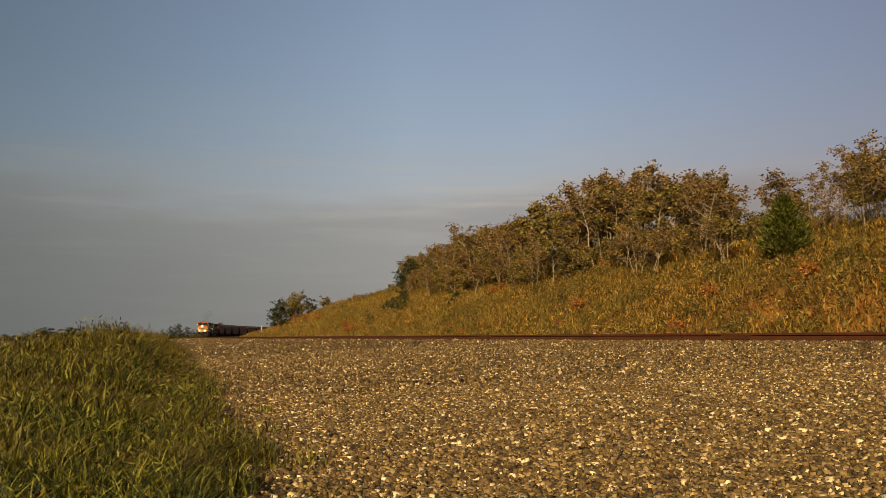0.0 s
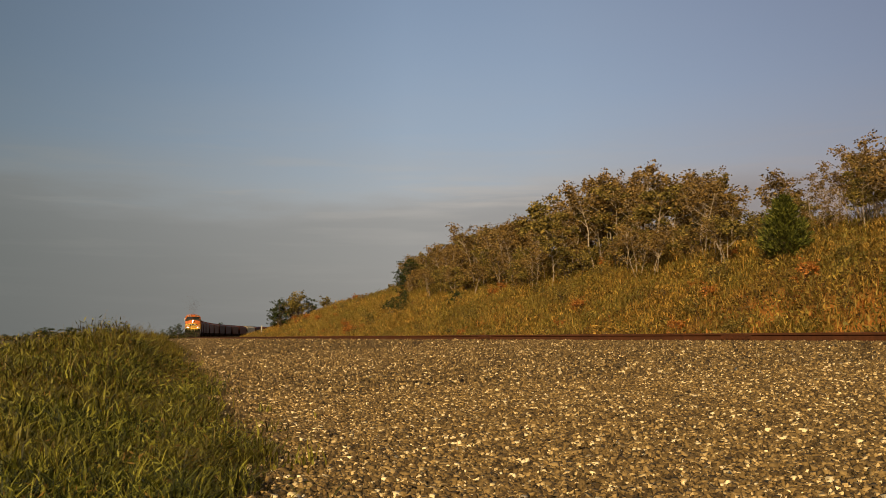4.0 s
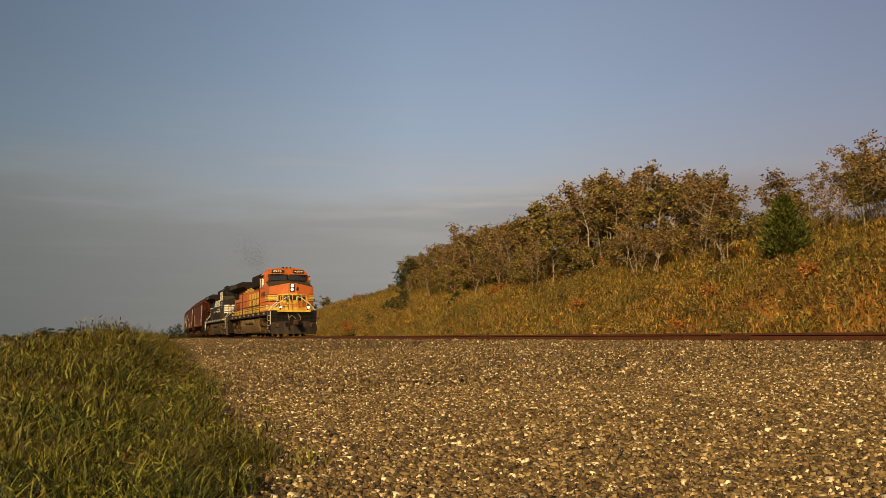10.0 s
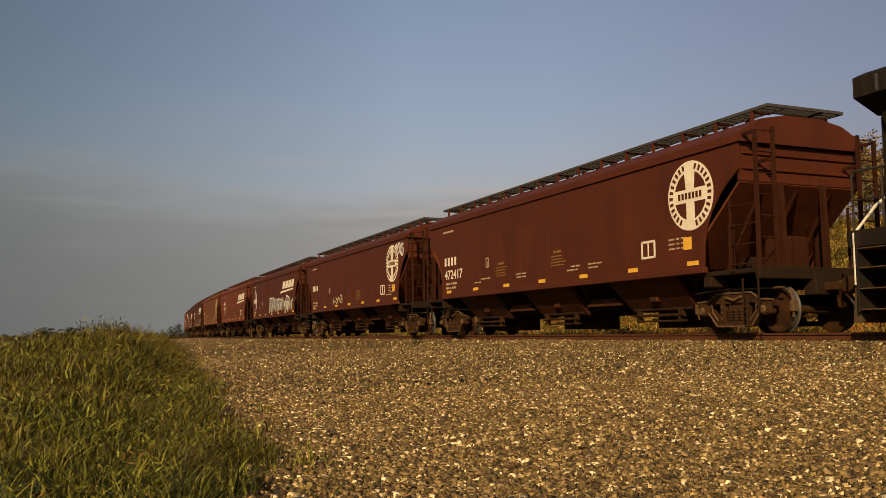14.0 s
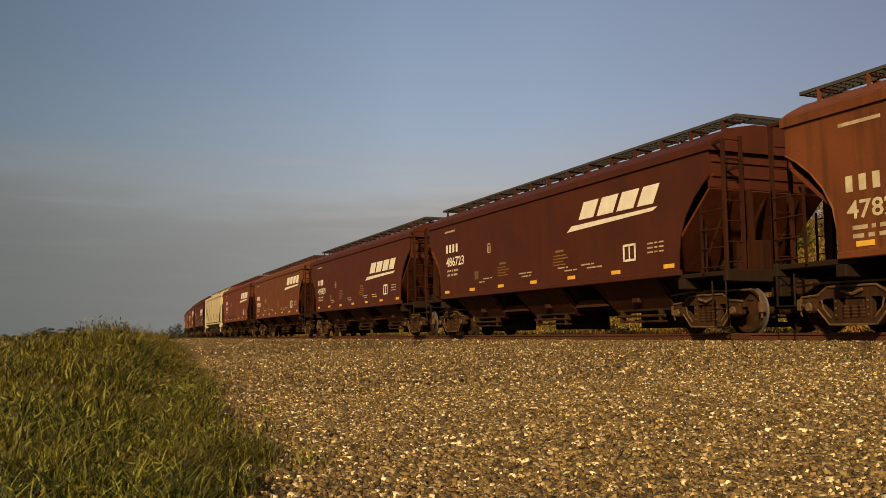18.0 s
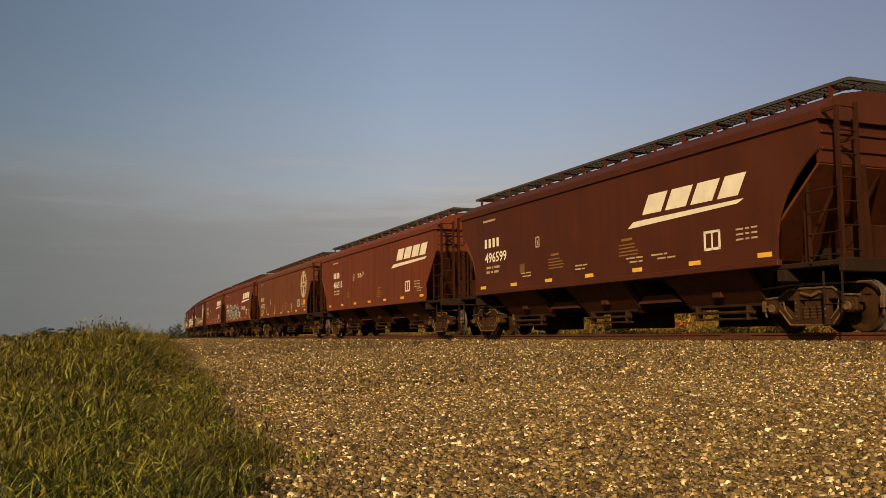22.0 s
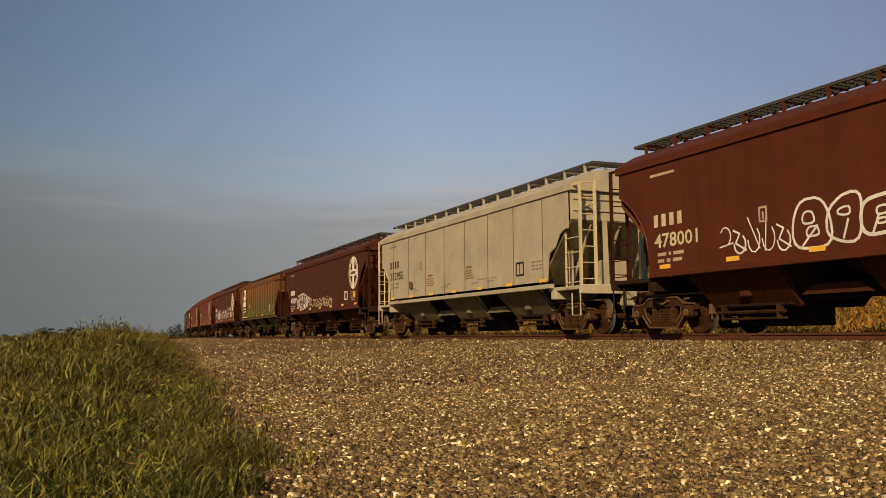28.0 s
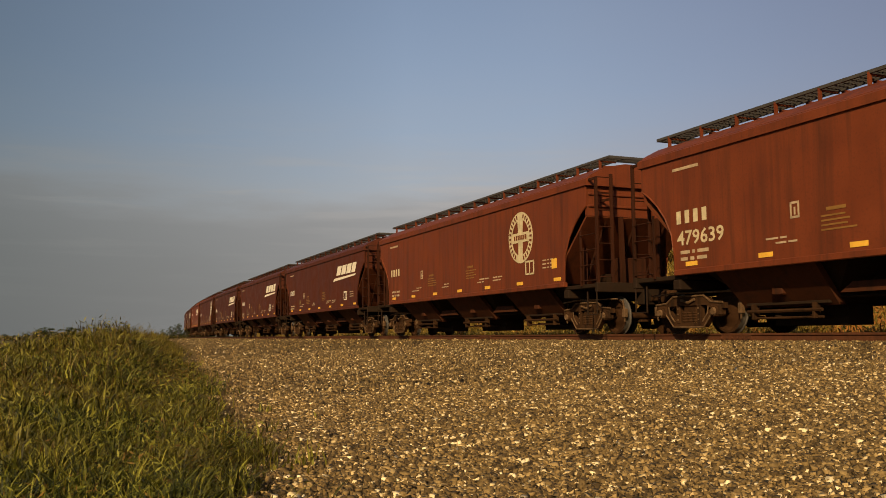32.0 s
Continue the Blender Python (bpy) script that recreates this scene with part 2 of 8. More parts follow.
def paint(name, color, rough=0.5, metal=0.0, dirt=(0.034, 0.015, 0.008), grime=0.55, spec=0.20, bump=0.15, rust=0.0, rust_high=0.0):
    """Weathered painted steel: blotches, rain streaks down the sheets, dust low in the grain."""
    m, nt, bs = shader(name)
    v = shifted(nt)
    blot = add_noise(nt, v, 1.3, 5)
    base = add_ramp(nt, blot, [(0.25, scaled(color, 0.78)), (0.5, color), (0.75, scaled(color, 1.18))])
    streak = add_noise(nt, v, 1.0, 4, 0.65, (5.0, 5.0, 0.28))
    sfac = add_ramp(nt, streak, [(0.47, (0, 0, 0)), (0.72, (grime,) * 3)])
    base = add_mix(nt, sfac, base, dirt)
    fine = add_noise(nt, v, 22.0, 6, 0.7)
    ffac = add_ramp(nt, fine, [(0.52, (0, 0, 0)), (0.78, (grime * 0.7,) * 3)])
    base = add_mix(nt, ffac, base, scaled(dirt, 0.7))
    if rust > 0:
        rs = add_noise(nt, v, 2.6, 7, 0.7)
        base = add_mix(nt, add_ramp(nt, rs, [(0.5, (0, 0, 0)), (0.66, (rust,) * 3)]), base, (0.105, 0.040, 0.010))
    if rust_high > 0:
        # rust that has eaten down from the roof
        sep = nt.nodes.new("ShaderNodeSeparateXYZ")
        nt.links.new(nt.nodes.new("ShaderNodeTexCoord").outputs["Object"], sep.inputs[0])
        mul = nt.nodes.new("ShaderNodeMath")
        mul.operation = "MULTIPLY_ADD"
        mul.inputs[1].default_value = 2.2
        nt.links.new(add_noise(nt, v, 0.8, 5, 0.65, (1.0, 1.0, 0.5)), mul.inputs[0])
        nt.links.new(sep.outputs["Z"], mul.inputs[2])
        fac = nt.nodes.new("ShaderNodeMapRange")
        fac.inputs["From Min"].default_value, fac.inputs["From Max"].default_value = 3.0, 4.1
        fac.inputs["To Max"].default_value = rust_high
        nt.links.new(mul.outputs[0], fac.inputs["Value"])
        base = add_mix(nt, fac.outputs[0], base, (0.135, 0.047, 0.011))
    nt.links.new(base, bs.inputs["Base Color"])
    rr = add_ramp(nt, blot, [(0.3, (rough - 0.08,) * 3), (0.7, (min(1, rough + 0.14),) * 3)])
    nt.links.new(rr, bs.inputs["Roughness"])
    bs.inputs["Metallic"].default_value = metal
    bs.inputs["Specular IOR Level"].default_value = spec
    wav = add_noise(nt, v, 0.9, 3, 0.5, (1.0, 1.0, 0.7))
    add_bump(nt, bs, wav, bump, 0.03)
    return m


def plain(name, color, rough=0.5, metal=0.0, var=0.2, scale=6.0, emit=0.0, spec=0.25):
    m, nt, bs = shader(name)
    v = shifted(nt)
    n = add_noise(nt, v, scale, 5)
    nt.links.new(add_ramp(nt, n, [(0.25, scaled(color, 1 - var)), (0.75, scaled(color, 1 + var))]), bs.inputs["Base Color"])
    bs.inputs["Roughness"].default_value = rough
    bs.inputs["Metallic"].default_value = metal
    bs.inputs["Specular IOR Level"].default_value = spec
    if emit:
        bs.inputs["Emission Color"].default_value = (1.0, 0.93, 0.78, 1)
        bs.inputs["Emission Strength"].default_value = emit
    return m


def leafy(name, dark, mid, light, rough=0.55, through=0.25, patch_color=None, patch_scale=0.35, amount=0.5):
    """Foliage whose pieces differ one from another."""
    m, nt, bs = shader(name)
    ge = nt.nodes.new("ShaderNodeNewGeometry")
    col = add_ramp(nt, ge.outputs["Random Per Island"], [(0.0, dark), (0.5, mid), (1.0, light)])
    co = nt.nodes.new("ShaderNodeTexCoord")
    patch = add_noise(nt, co.outputs["Object"], patch_scale, 3)
    col = add_mix(nt, add_ramp(nt, patch, [(0.42, (0, 0, 0)), (0.60, (amount,) * 3)]), col, patch_color or scaled(mid, 0.7))
    nt.links.new(col, bs.inputs["Base Color"])
    bs.inputs["Roughness"].default_value = rough
    bs.inputs["Specular IOR Level"].default_value = 0.25
    if through:
        out = nt.nodes["Material Output"]
        tr = nt.nodes.new("ShaderNodeBsdfTranslucent")
        nt.links.new(col, tr.inputs[0])
        ms = nt.nodes.new("ShaderNodeMixShader")
        ms.inputs[0].default_value = through
        nt.links.new(bs.outputs[0], ms.inputs[1])
        nt.links.new(tr.outputs[0], ms.inputs[2])
        nt.links.new(ms.outputs[0], out.inputs[0])
    return m


M_BROWN = paint("mineral_brown_paint", (0.0800, 0.0180, 0.0062), 0.58)
M_RED = paint("oxide_red_paint", (0.1400, 0.0320, 0.0100), 0.58)
M_DARK = paint("dark_maroon_paint", (0.0680, 0.0160, 0.0056), 0.58)
M_RUSTY = paint("faded_rust_paint", (0.1400, 0.0420, 0.0120), 0.60)
M_CREAM2 = paint("pale_grey_cream_paint", (0.36, 0.315, 0.225), 0.55, dirt=(0.28, 0.23, 0.16), grime=0.25)
M_SEAM = plain("dark_panel_seam", (0.10, 0.08, 0.05), 0.8)
# cream with stains, darkened further by shade painted into the bays
M_BAYC = paint("stained_shaded_cream_bay", (0.15, 0.125, 0.075), 0.7, dirt=(0.04, 0.03, 0.018), grime=0.8)
M_CREAM = paint("cream_grey_paint", (0.54, 0.44, 0.265), 0.55, dirt=(0.26, 0.21, 0.14), grime=0.3)
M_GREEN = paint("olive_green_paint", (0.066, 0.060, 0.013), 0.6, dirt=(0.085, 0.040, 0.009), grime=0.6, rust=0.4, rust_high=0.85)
# grime; on the bays the colour also carries the shade between chutes
M_UNDER = paint("underframe_grime_shade", (0.022, 0.014, 0.009), 0.85, grime=0.5, spec=0.05)
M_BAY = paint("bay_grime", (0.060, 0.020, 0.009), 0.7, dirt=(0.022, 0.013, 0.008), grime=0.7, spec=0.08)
M_TRUCK = paint("truck_grime", (0.046, 0.022, 0.010), 0.85, dirt=(0.010, 0.007, 0.005), grime=0.9, spec=0.05)
M_SLOPE = paint("dusty_brown_slope_sheet", (0.125, 0.036, 0.015), 0.7, dirt=(0.05, 0.022, 0.011), grime=0.6, spec=0.06)
# body paint darkened for dirt and for the shade between cars
M_ENDG = paint("grimy_shaded_end_paint", (0.042, 0.014, 0.007), 0.7, dirt=(0.014, 0.008, 0.005), grime=0.85, spec=0.06)
M_GRATE = plain("galvanised_grating", (0.06, 0.055, 0.05), 0.6, 0.2)
M_WHEEL = plain("wheel_steel", (0.036, 0.017, 0.008), 0.9, 0.0, 0.4, 5, spec=0.04)
# dusty iron, lighter than the trucks to paint in their lit edges
M_DUSTLIT = plain("dusty_lit_iron", (0.105, 0.062, 0.032), 0.85, 0.0, 0.5, 9, spec=0.1)
M_TREAD = plain("polished_tread", (0.14, 0.125, 0.11), 0.48, 0.6)
M_WHITE = plain("weathered_white_lettering", (0.72, 0.66, 0.53), 0.6, 0, 0.12, 4)
M_FADED = plain("faded_cream_lettering", (0.50, 0.42, 0.26), 0.65, 0, 0.25, 5)
M_INK = plain("black_lettering", (0.02, 0.02, 0.018), 0.5)
M_YSTRIPE = plain("yellow_reflector", (0.72, 0.40, 0.05), 0.45, 0, 0.18, 8)
M_STENCIL = plain("dim_stencil_paint", (0.40, 0.30, 0.19), 0.65, 0, 0.3, 7)
M_STENCILK = plain("dim_dark_stencil", (0.19, 0.165, 0.13), 0.65, 0, 0.3, 7)
M_SPRAYV = plain("dark_violet_spray_paint", (0.035, 0.025, 0.045), 0.6, 0, 0.4, 4)
M_SPRAYS = plain("grey_spray_paint", (0.20, 0.19, 0.17), 0.6, 0, 0.4, 3)
M_DULLY = plain("dull_yellow_stencil", (0.21, 0.105, 0.025), 0.6, 0, 0.25, 5)
M_SPRAY = plain("white_spray_paint", (0.62, 0.60, 0.54), 0.6, 0, 0.25, 3)
M_SPRAYG = plain("green_spray_paint", (0.075, 0.135, 0.040), 0.6, 0, 0.3, 3)
M_SPRAYK = plain("black_spray_paint", (0.025, 0.02, 0.02), 0.6)
M_ORANGE = paint("locomotive_orange", (0.54, 0.138, 0.032), 0.5, dirt=(0.22, 0.085, 0.025), grime=0.4, bump=0.06)
M_YELLOW = paint("locomotive_yellow", (0.66, 0.40, 0.055), 0.5, dirt=(0.25, 0.16, 0.05), grime=0.3, bump=0.05)
M_BLACK = paint("locomotive_black", (0.015, 0.0115, 0.008), 0.42, dirt=(0.05, 0.033, 0.017), grime=0.5, bump=0.06, spec=0.12)
M_ROOF = paint("dark_roof_paint", (0.015, 0.012, 0.009), 0.7, dirt=(0.036, 0.025, 0.015), grime=0.5, bump=0.05, spec=0.10)
M_RESV = paint("stained_reservoir", (0.20, 0.14, 0.072), 0.7, dirt=(0.03, 0.02, 0.012), grime=0.9, rust=0.8)
M_FRAME = paint("running_gear_dust", (0.095, 0.058, 0.026), 0.85, dirt=(0.010, 0.007, 0.005), grime=1.0, spec=0.06)
M_TANK = paint("dusty_fuel_tank", (0.165, 0.108, 0.048), 0.8, dirt=(0.035, 0.022, 0.012), grime=0.95, spec=0.15)
M_TANKD = paint("dark_dusty_tank", (0.075, 0.052, 0.026), 0.75, dirt=(0.04, 0.03, 0.02), grime=0.7)
M_RAILW = paint("white_handrail", (0.70, 0.66, 0.55), 0.45, grime=0.25, bump=0)
M_GLASS = plain("dark_cab_glass", (0.02, 0.024, 0.026), 0.06, 0.0)
M_GLASS.node_tree.nodes["Principled BSDF"].inputs["Specular IOR Level"].default_value = 1.0
M_LIGHT = plain("lit_headlight_lens", (1, 0.95, 0.85), 0.2, 0, 0.0, 1, emit=60.0)
M_LENS = plain("unlit_lens", (0.55, 0.52, 0.45), 0.15)
M_RAIL = paint("rusty_rail", (0.085, 0.030, 0.012), 0.75, dirt=(0.03, 0.014, 0.008), grime=0.6)
M_TIE = plain("creosoted_tie", (0.07, 0.05, 0.036), 0.9, 0, 0.35, 9)
M_CARD = plain("sun_bleached_card", (0.80, 0.75, 0.62), 0.5)


# ---------------------------------------------------------------- ground
def ground_material():
    m, nt, bs = shader("ground_cover")
    co = nt.nodes.new("ShaderNodeTexCoord").outputs["Object"]
    at_g = nt.nodes.new("ShaderNodeAttribute")
    at_g.attribute_name = "gravel"
    at_h = nt.nodes.new("ShaderNodeAttribute")
    at_h.attribute_name = "bank"
    # gravel: a bed of small stones with some sand between
    vo = nt.nodes.new("ShaderNodeTexVoronoi")
    vo.inputs["Scale"].default_value = 70.0
    nt.links.new(co, vo.inputs["Vector"])
    stone = add_ramp(nt, vo.outputs["Color"], [(0.0, (0.036, 0.023, 0.008)), (0.5, (0.134, 0.089, 0.031)), (0.86, (0.225, 0.155, 0.054)), (1.0, (0.52, 0.39, 0.19))])
    big = add_noise(nt, co, 0.7, 4)
    stone = add_mix(nt, add_ramp(nt, big, [(0.4, (0, 0, 0)), (0.7, (0.5, 0.5, 0.5))]), stone, (0.130, 0.086, 0.030))
    edge = add_ramp(nt, vo.outputs["Distance"], [(0.0, (1, 1, 1)), (0.75, (0, 0, 0))])
    # dry and green grass litter
    n1 = add_noise(nt, co, 0.9, 6, 0.7)
    turf = add_ramp(nt, n1, [(0.3, (0.050, 0.055, 0.016)), (0.5, (0.115, 0.10, 0.028)), (0.7, (0.21, 0.155, 0.055))])
    n2 = add_noise(nt, co, 0.45, 6, 0.7)
    bank = add_ramp(nt, n2, [(0.3, (0.07, 0.055, 0.014)), (0.5, (0.15, 0.095, 0.021)), (0.62, (0.27, 0.12, 0.027)), (0.74, (0.42, 0.165, 0.038))])
    n3 = add_noise(nt, co, 14.0, 6, 0.75)
    fine = add_ramp(nt, n3, [(0.3, (0.55, 0.55, 0.55)), (0.7, (1.25, 1.25, 1.25))])
    soil = add_mix(nt, at_h.outputs["Fac"], turf, bank)
    at_b = nt.nodes.new("ShaderNodeAttribute")
    at_b.attribute_name = "bare"
    soil = add_mix(nt, at_b.outputs["Fac"], soil, (0.40, 0.160, 0.030))
    soil = add_mix(nt, 1.0, soil, fine, "MULTIPLY")
    wob = add_noise(nt, co, 2.2, 5, 0.7)
    su = nt.nodes.new("ShaderNodeMath")
    su.operation = "MULTIPLY_ADD"
    su.inputs[1].default_value = 0.7
    su.inputs[2].default_value = -0.35
    nt.links.new(wob, su.inputs[0])
    ad = nt.nodes.new("ShaderNodeMath")
    nt.links.new(su.outputs[0], ad.inputs[0])
    nt.links.new(at_g.outputs["Fac"], ad.inputs[1])
    gf = add_ramp(nt, ad.outputs[0], [(0.4, (0, 0, 0)), (0.6, (1, 1, 1))])
    # verge strip: dark soil, with the shade of the grass painted in
    at_e = nt.nodes.new("ShaderNodeAttribute")
    at_e.attribute_name = "soil_edge"
    dm = nt.nodes.new("ShaderNodeMath")
    dm.operation = "MULTIPLY"
    nt.links.new(at_e.outputs["Fac"], dm.inputs[0])
    nt.links.new(add_ramp(nt, add_noise(nt, co, 5.0, 5, 0.7), [(0.30, (0.25, 0.25, 0.25)), (0.5, (1, 1, 1))]), dm.inputs[1])
    cover = add_mix(nt, dm.outputs[0], add_mix(nt, gf, soil, stone), (0.026, 0.017, 0.007))
    nt.links.new(cover, bs.inputs["Base Color"])
    bs.inputs["Roughness"].default_value = 0.95
    bs.inputs["Specular IOR Level"].default_value = 0.15
    hb = add_mix(nt, gf, n3, edge)
    add_bump(nt, bs, hb, 0.9, 0.03)
    return m


BARE = ((-1.0, 6.2, 1.6), (1.0, 6.4, 1.2), (6.9, 9.3, 1.1), (8.0, 7.8, 1.3), (11.4, 8.4, 1.7), (13.0, 7.2, 1.6), (-7.5, 6.2, 1.3), (4.8, 6.1, 1.2))


def bare_soil(x, y, w):
    """Where the orange soil of the lower bank lies open, 0 to 1."""
    x, y = np.asarray(x, float), np.asarray(y, float)
    out = np.zeros(len(x))
    for s, back, r in BARE:
        bx, by, _ = line_at(s, -back)
        out = np.maximum(out, np.exp(-((x - bx) ** 2 + (y - by) ** 2) / (r * r)))
    return np.clip(out * (1.0 + 0.5 * wave(x * 2.2, y * 2.2, 90)), 0, 1)


def build_ground():
    """One sheet out to the horizon, finer where the camera stands near."""
    rad = [0.0]
    r = 0.6
    while r < 3500:
        rad.append(r)
        r *= 1.022 if r < 160 else 1.09
    rad = np.array(rad[1:])
    ang = np.concatenate([np.arange(-34, 34, 0.22), np.arange(34, 326, 4.0)])
    a = np.radians(ang)
    n = len(a)
    x = np.concatenate([[0], (rad[:, None] * np.sin(a)[None]).ravel()])
    y = np.concatenate([[0], (rad[:, None] * np.cos(a)[None]).ravel()])
    z = ground_z(x, y)
    z = z - step(900, 3500, np.hypot(x, y)) * 4.0
    i, j = np.meshgrid(np.arange(len(rad) - 1), np.arange(n), indexing="ij")
    j2 = (j + 1) % n
    quad = np.stack([1 + i * n + j2, 1 + i * n + j, 1 + (i + 1) * n + j, 1 + (i + 1) * n + j2], -1).reshape(-1, 4)
    k = np.arange(n)
    fan = np.stack([np.zeros(n, int), 1 + k, 1 + (k + 1) % n, 1 + (k + 1) % n], -1)
    tri = np.concatenate([quad[:, [0, 1, 2]], quad[:, [0, 2, 3]], fan[:, [0, 2, 1]]])
    me = array_mesh("ground", np.stack([x, y, z], 1), tri, True)
    s, w = line_coords(x, y)
    g = (1 - step(-0.5, 0.6, verge(x, y)) * step(4, 6, w)) * (1 - step(3.6, 5.2, -w))
    b = step(4.5, 8, -w) * step(-230, -140, s) * (1 - step(60, 90, -w))
    v = verge(x, y)
    # mask of the strip where soil and painted grass shade darken the ground
    e = step(-0.62, -0.15, v) * (1 - step(0.8, 1.4, v)) * step(2, 4, y) * (1 - step(40, 60, y))
    for nm, val in (("gravel", g), ("bank", b), ("soil_edge", e), ("bare", bare_soil(x, y, w))):
        at = me.attributes.new(nm, "FLOAT", "POINT")
        at.data.foreach_set("value", val.astype(np.float32))
    me.materials.append(ground_material())
    tagged(new("ground", me), "wide gravel verge, grassy roadside and orange grassy bank", "ground", kind="structure")


build_ground()


def put_on(x, y):
    return float(ground_z([x], [y])[0])


# ---------------------------------------------------------------- railway track
def build_track():
    prof = [(-0.075, -0.185), (0.075, -0.185), (0.075, -0.172), (0.012, -0.150), (0.009, -0.055), (0.036, -0.040), (0.037, -0.006), (0.028, 0.0),
            (-0.028, 0.0), (-0.037, -0.006), (-0.036, -0.040), (-0.009, -0.055), (-0.012, -0.150), (-0.075, -0.172)]
    track = tagged(empty("railway_track"), "single rusty railway track on pale gravel ballast", "railway track")
    ss = np.concatenate([np.arange(-640, -120, 6.0), np.arange(-120, 60, 2.0), np.arange(60, 301, 8.0)])
    for side in (-0.7535, 0.7535):
        sh = Shape()
        rings = []
        for s in ss:
            x, y, ph = line_at(s, side)
            z = GRADE * s
            rings.append([(x + math.sin(ph) * a, y - math.cos(ph) * a, z + b) for a, b in prof])
        sh.loft(rings)
        part("rail", sh, M_RAIL, track, smooth=True)
    # joint bars and spikes on the camera's rail
    for s in (-31.0, -19.1, -7.2, 4.7, 16.6):
        x, y, ph = line_at(s, 0.7535 + 0.026)
        sh = Shape().box(-0.45, 0.45, -0.013, 0.013, -0.148, -0.045, 0.006)
        for k in range(6):
            sh.box(-0.40 + 0.16 * k - 0.018, -0.40 + 0.16 * k + 0.018, -0.04, 0.0, -0.115, -0.079, 0.005)
        ob = part("joint_bar", sh, M_RAIL, track)
        ob.matrix_basis = pose(x, y, GRADE * s, 0, 0, math.degrees(ph))
    me = Shape().box(-0.115, 0.115, -1.28, 1.28, -0.36, -0.188, 0.012).mesh("tie")
    me.materials.append(M_TIE)
    for k in range(290):
        s = -110 + 0.53 * k
        x, y, ph = line_at(s)
        ob = new("tie", me)
        ob.parent = track
        ob.matrix_basis = pose(x, y, GRADE * s, 0, 0, math.degrees(ph) + random.uniform(-0.8, 0.8))


# ---------------------------------------------------------------- gravel, stones as pieces
def stone_material():
    m, nt, bs = shader("crushed_stone")
    ge = nt.nodes.new("ShaderNodeNewGeometry")
    col = add_ramp(nt, ge.outputs["Random Per Island"], [(0.0, (0.045, 0.028, 0.010)), (0.35, (0.134, 0.087, 0.031)), (0.72, (0.228, 0.150, 0.054)), (0.88, (0.36, 0.245, 0.096)),
                                                         (0.94, (0.60, 0.45, 0.21)), (1.0, (0.92, 0.77, 0.47))])
    co = nt.nodes.new("ShaderNodeTexCoord")
    n = add_noise(nt, co.outputs["Object"], 60, 5)
    col = add_mix(nt, 1.0, col, add_ramp(nt, n, [(0.3, (0.75, 0.75, 0.75)), (0.7, (1.15, 1.15, 1.15))]), "MULTIPLY")
    nt.links.new(col, bs.inputs["Base Color"])
    bs.inputs["Roughness"].default_value = 0.85
    bs.inputs["Specular IOR Level"].default_value = 0.3
    add_bump(nt, bs, n, 0.4, 0.004)
    return m


M_STONE = stone_material()


def stones(name, x, y, size, rs, label, flat=0.85, fine=True):
    """Angular chips lying on the ground, all in one mesh: broken blocks near the road's edge, plain wedges further off."""
    n = len(x)
    if fine:
        form = np.array([(a, b, c) for a in (-1, 1) for b in (-1, 1) for c in (-1, 1)], float)
        faces = np.array([(0, 1, 3, 2), (4, 6, 7, 5), (0, 4, 5, 1), (2, 3, 7, 6), (1, 5, 7, 3)])
    else:
        form = np.array([(-1, -0.8, -1), (1, -0.8, -1), (0.1, 1, -1), (-0.5, -0.3, 1), (0.6, -0.2, 0.8)], float)
        faces = np.array([(0, 1, 4), (0, 4, 3), (1, 2, 4), (2, 0, 3), (2, 3, 4)])
    k = len(form)
    v = np.repeat(form[None], n, 0) * 0.5
    v = v * rs.uniform(0.45, 1.1, (n, k, 1)) + rs.uniform(-0.17, 0.17, (n, k, 3))
    v[:, :, 0] *= rs.uniform(0.8, 1.5, (n, 1))
    v[:, :, 2] *= flat * rs.uniform(0.7, 1.4, (n, 1))
    # tumbled
    tilt, yaw = rs.normal(0, 0.6, n), rs.uniform(0, 6.283, n)
    c, s = np.cos(tilt)[:, None], np.sin(tilt)[:, None]
    vy, vz = v[:, :, 1] * c - v[:, :, 2] * s, v[:, :, 1] * s + v[:, :, 2] * c
    v[:, :, 1], v[:, :, 2] = vy, vz
    c, s = np.cos(yaw)[:, None], np.sin(yaw)[:, None]
    vx, vy = v[:, :, 0] * c - v[:, :, 1] * s, v[:, :, 0] * s + v[:, :, 1] * c
    v[:, :, 0], v[:, :, 1] = vx, vy
    v *= size[:, None, None]
    z = ground_z(x, y)
    v += np.stack([x, y, z + size * 0.14], 1)[:, None, :]
    me = array_mesh(name, v.reshape(-1, 3), (faces[None] + (np.arange(n) * k)[:, None, None]).reshape(-1, faces.shape[1]))
    me.materials.append(M_STONE)
    return tagged(new(name, me), label, "gravel", kind="stuff")


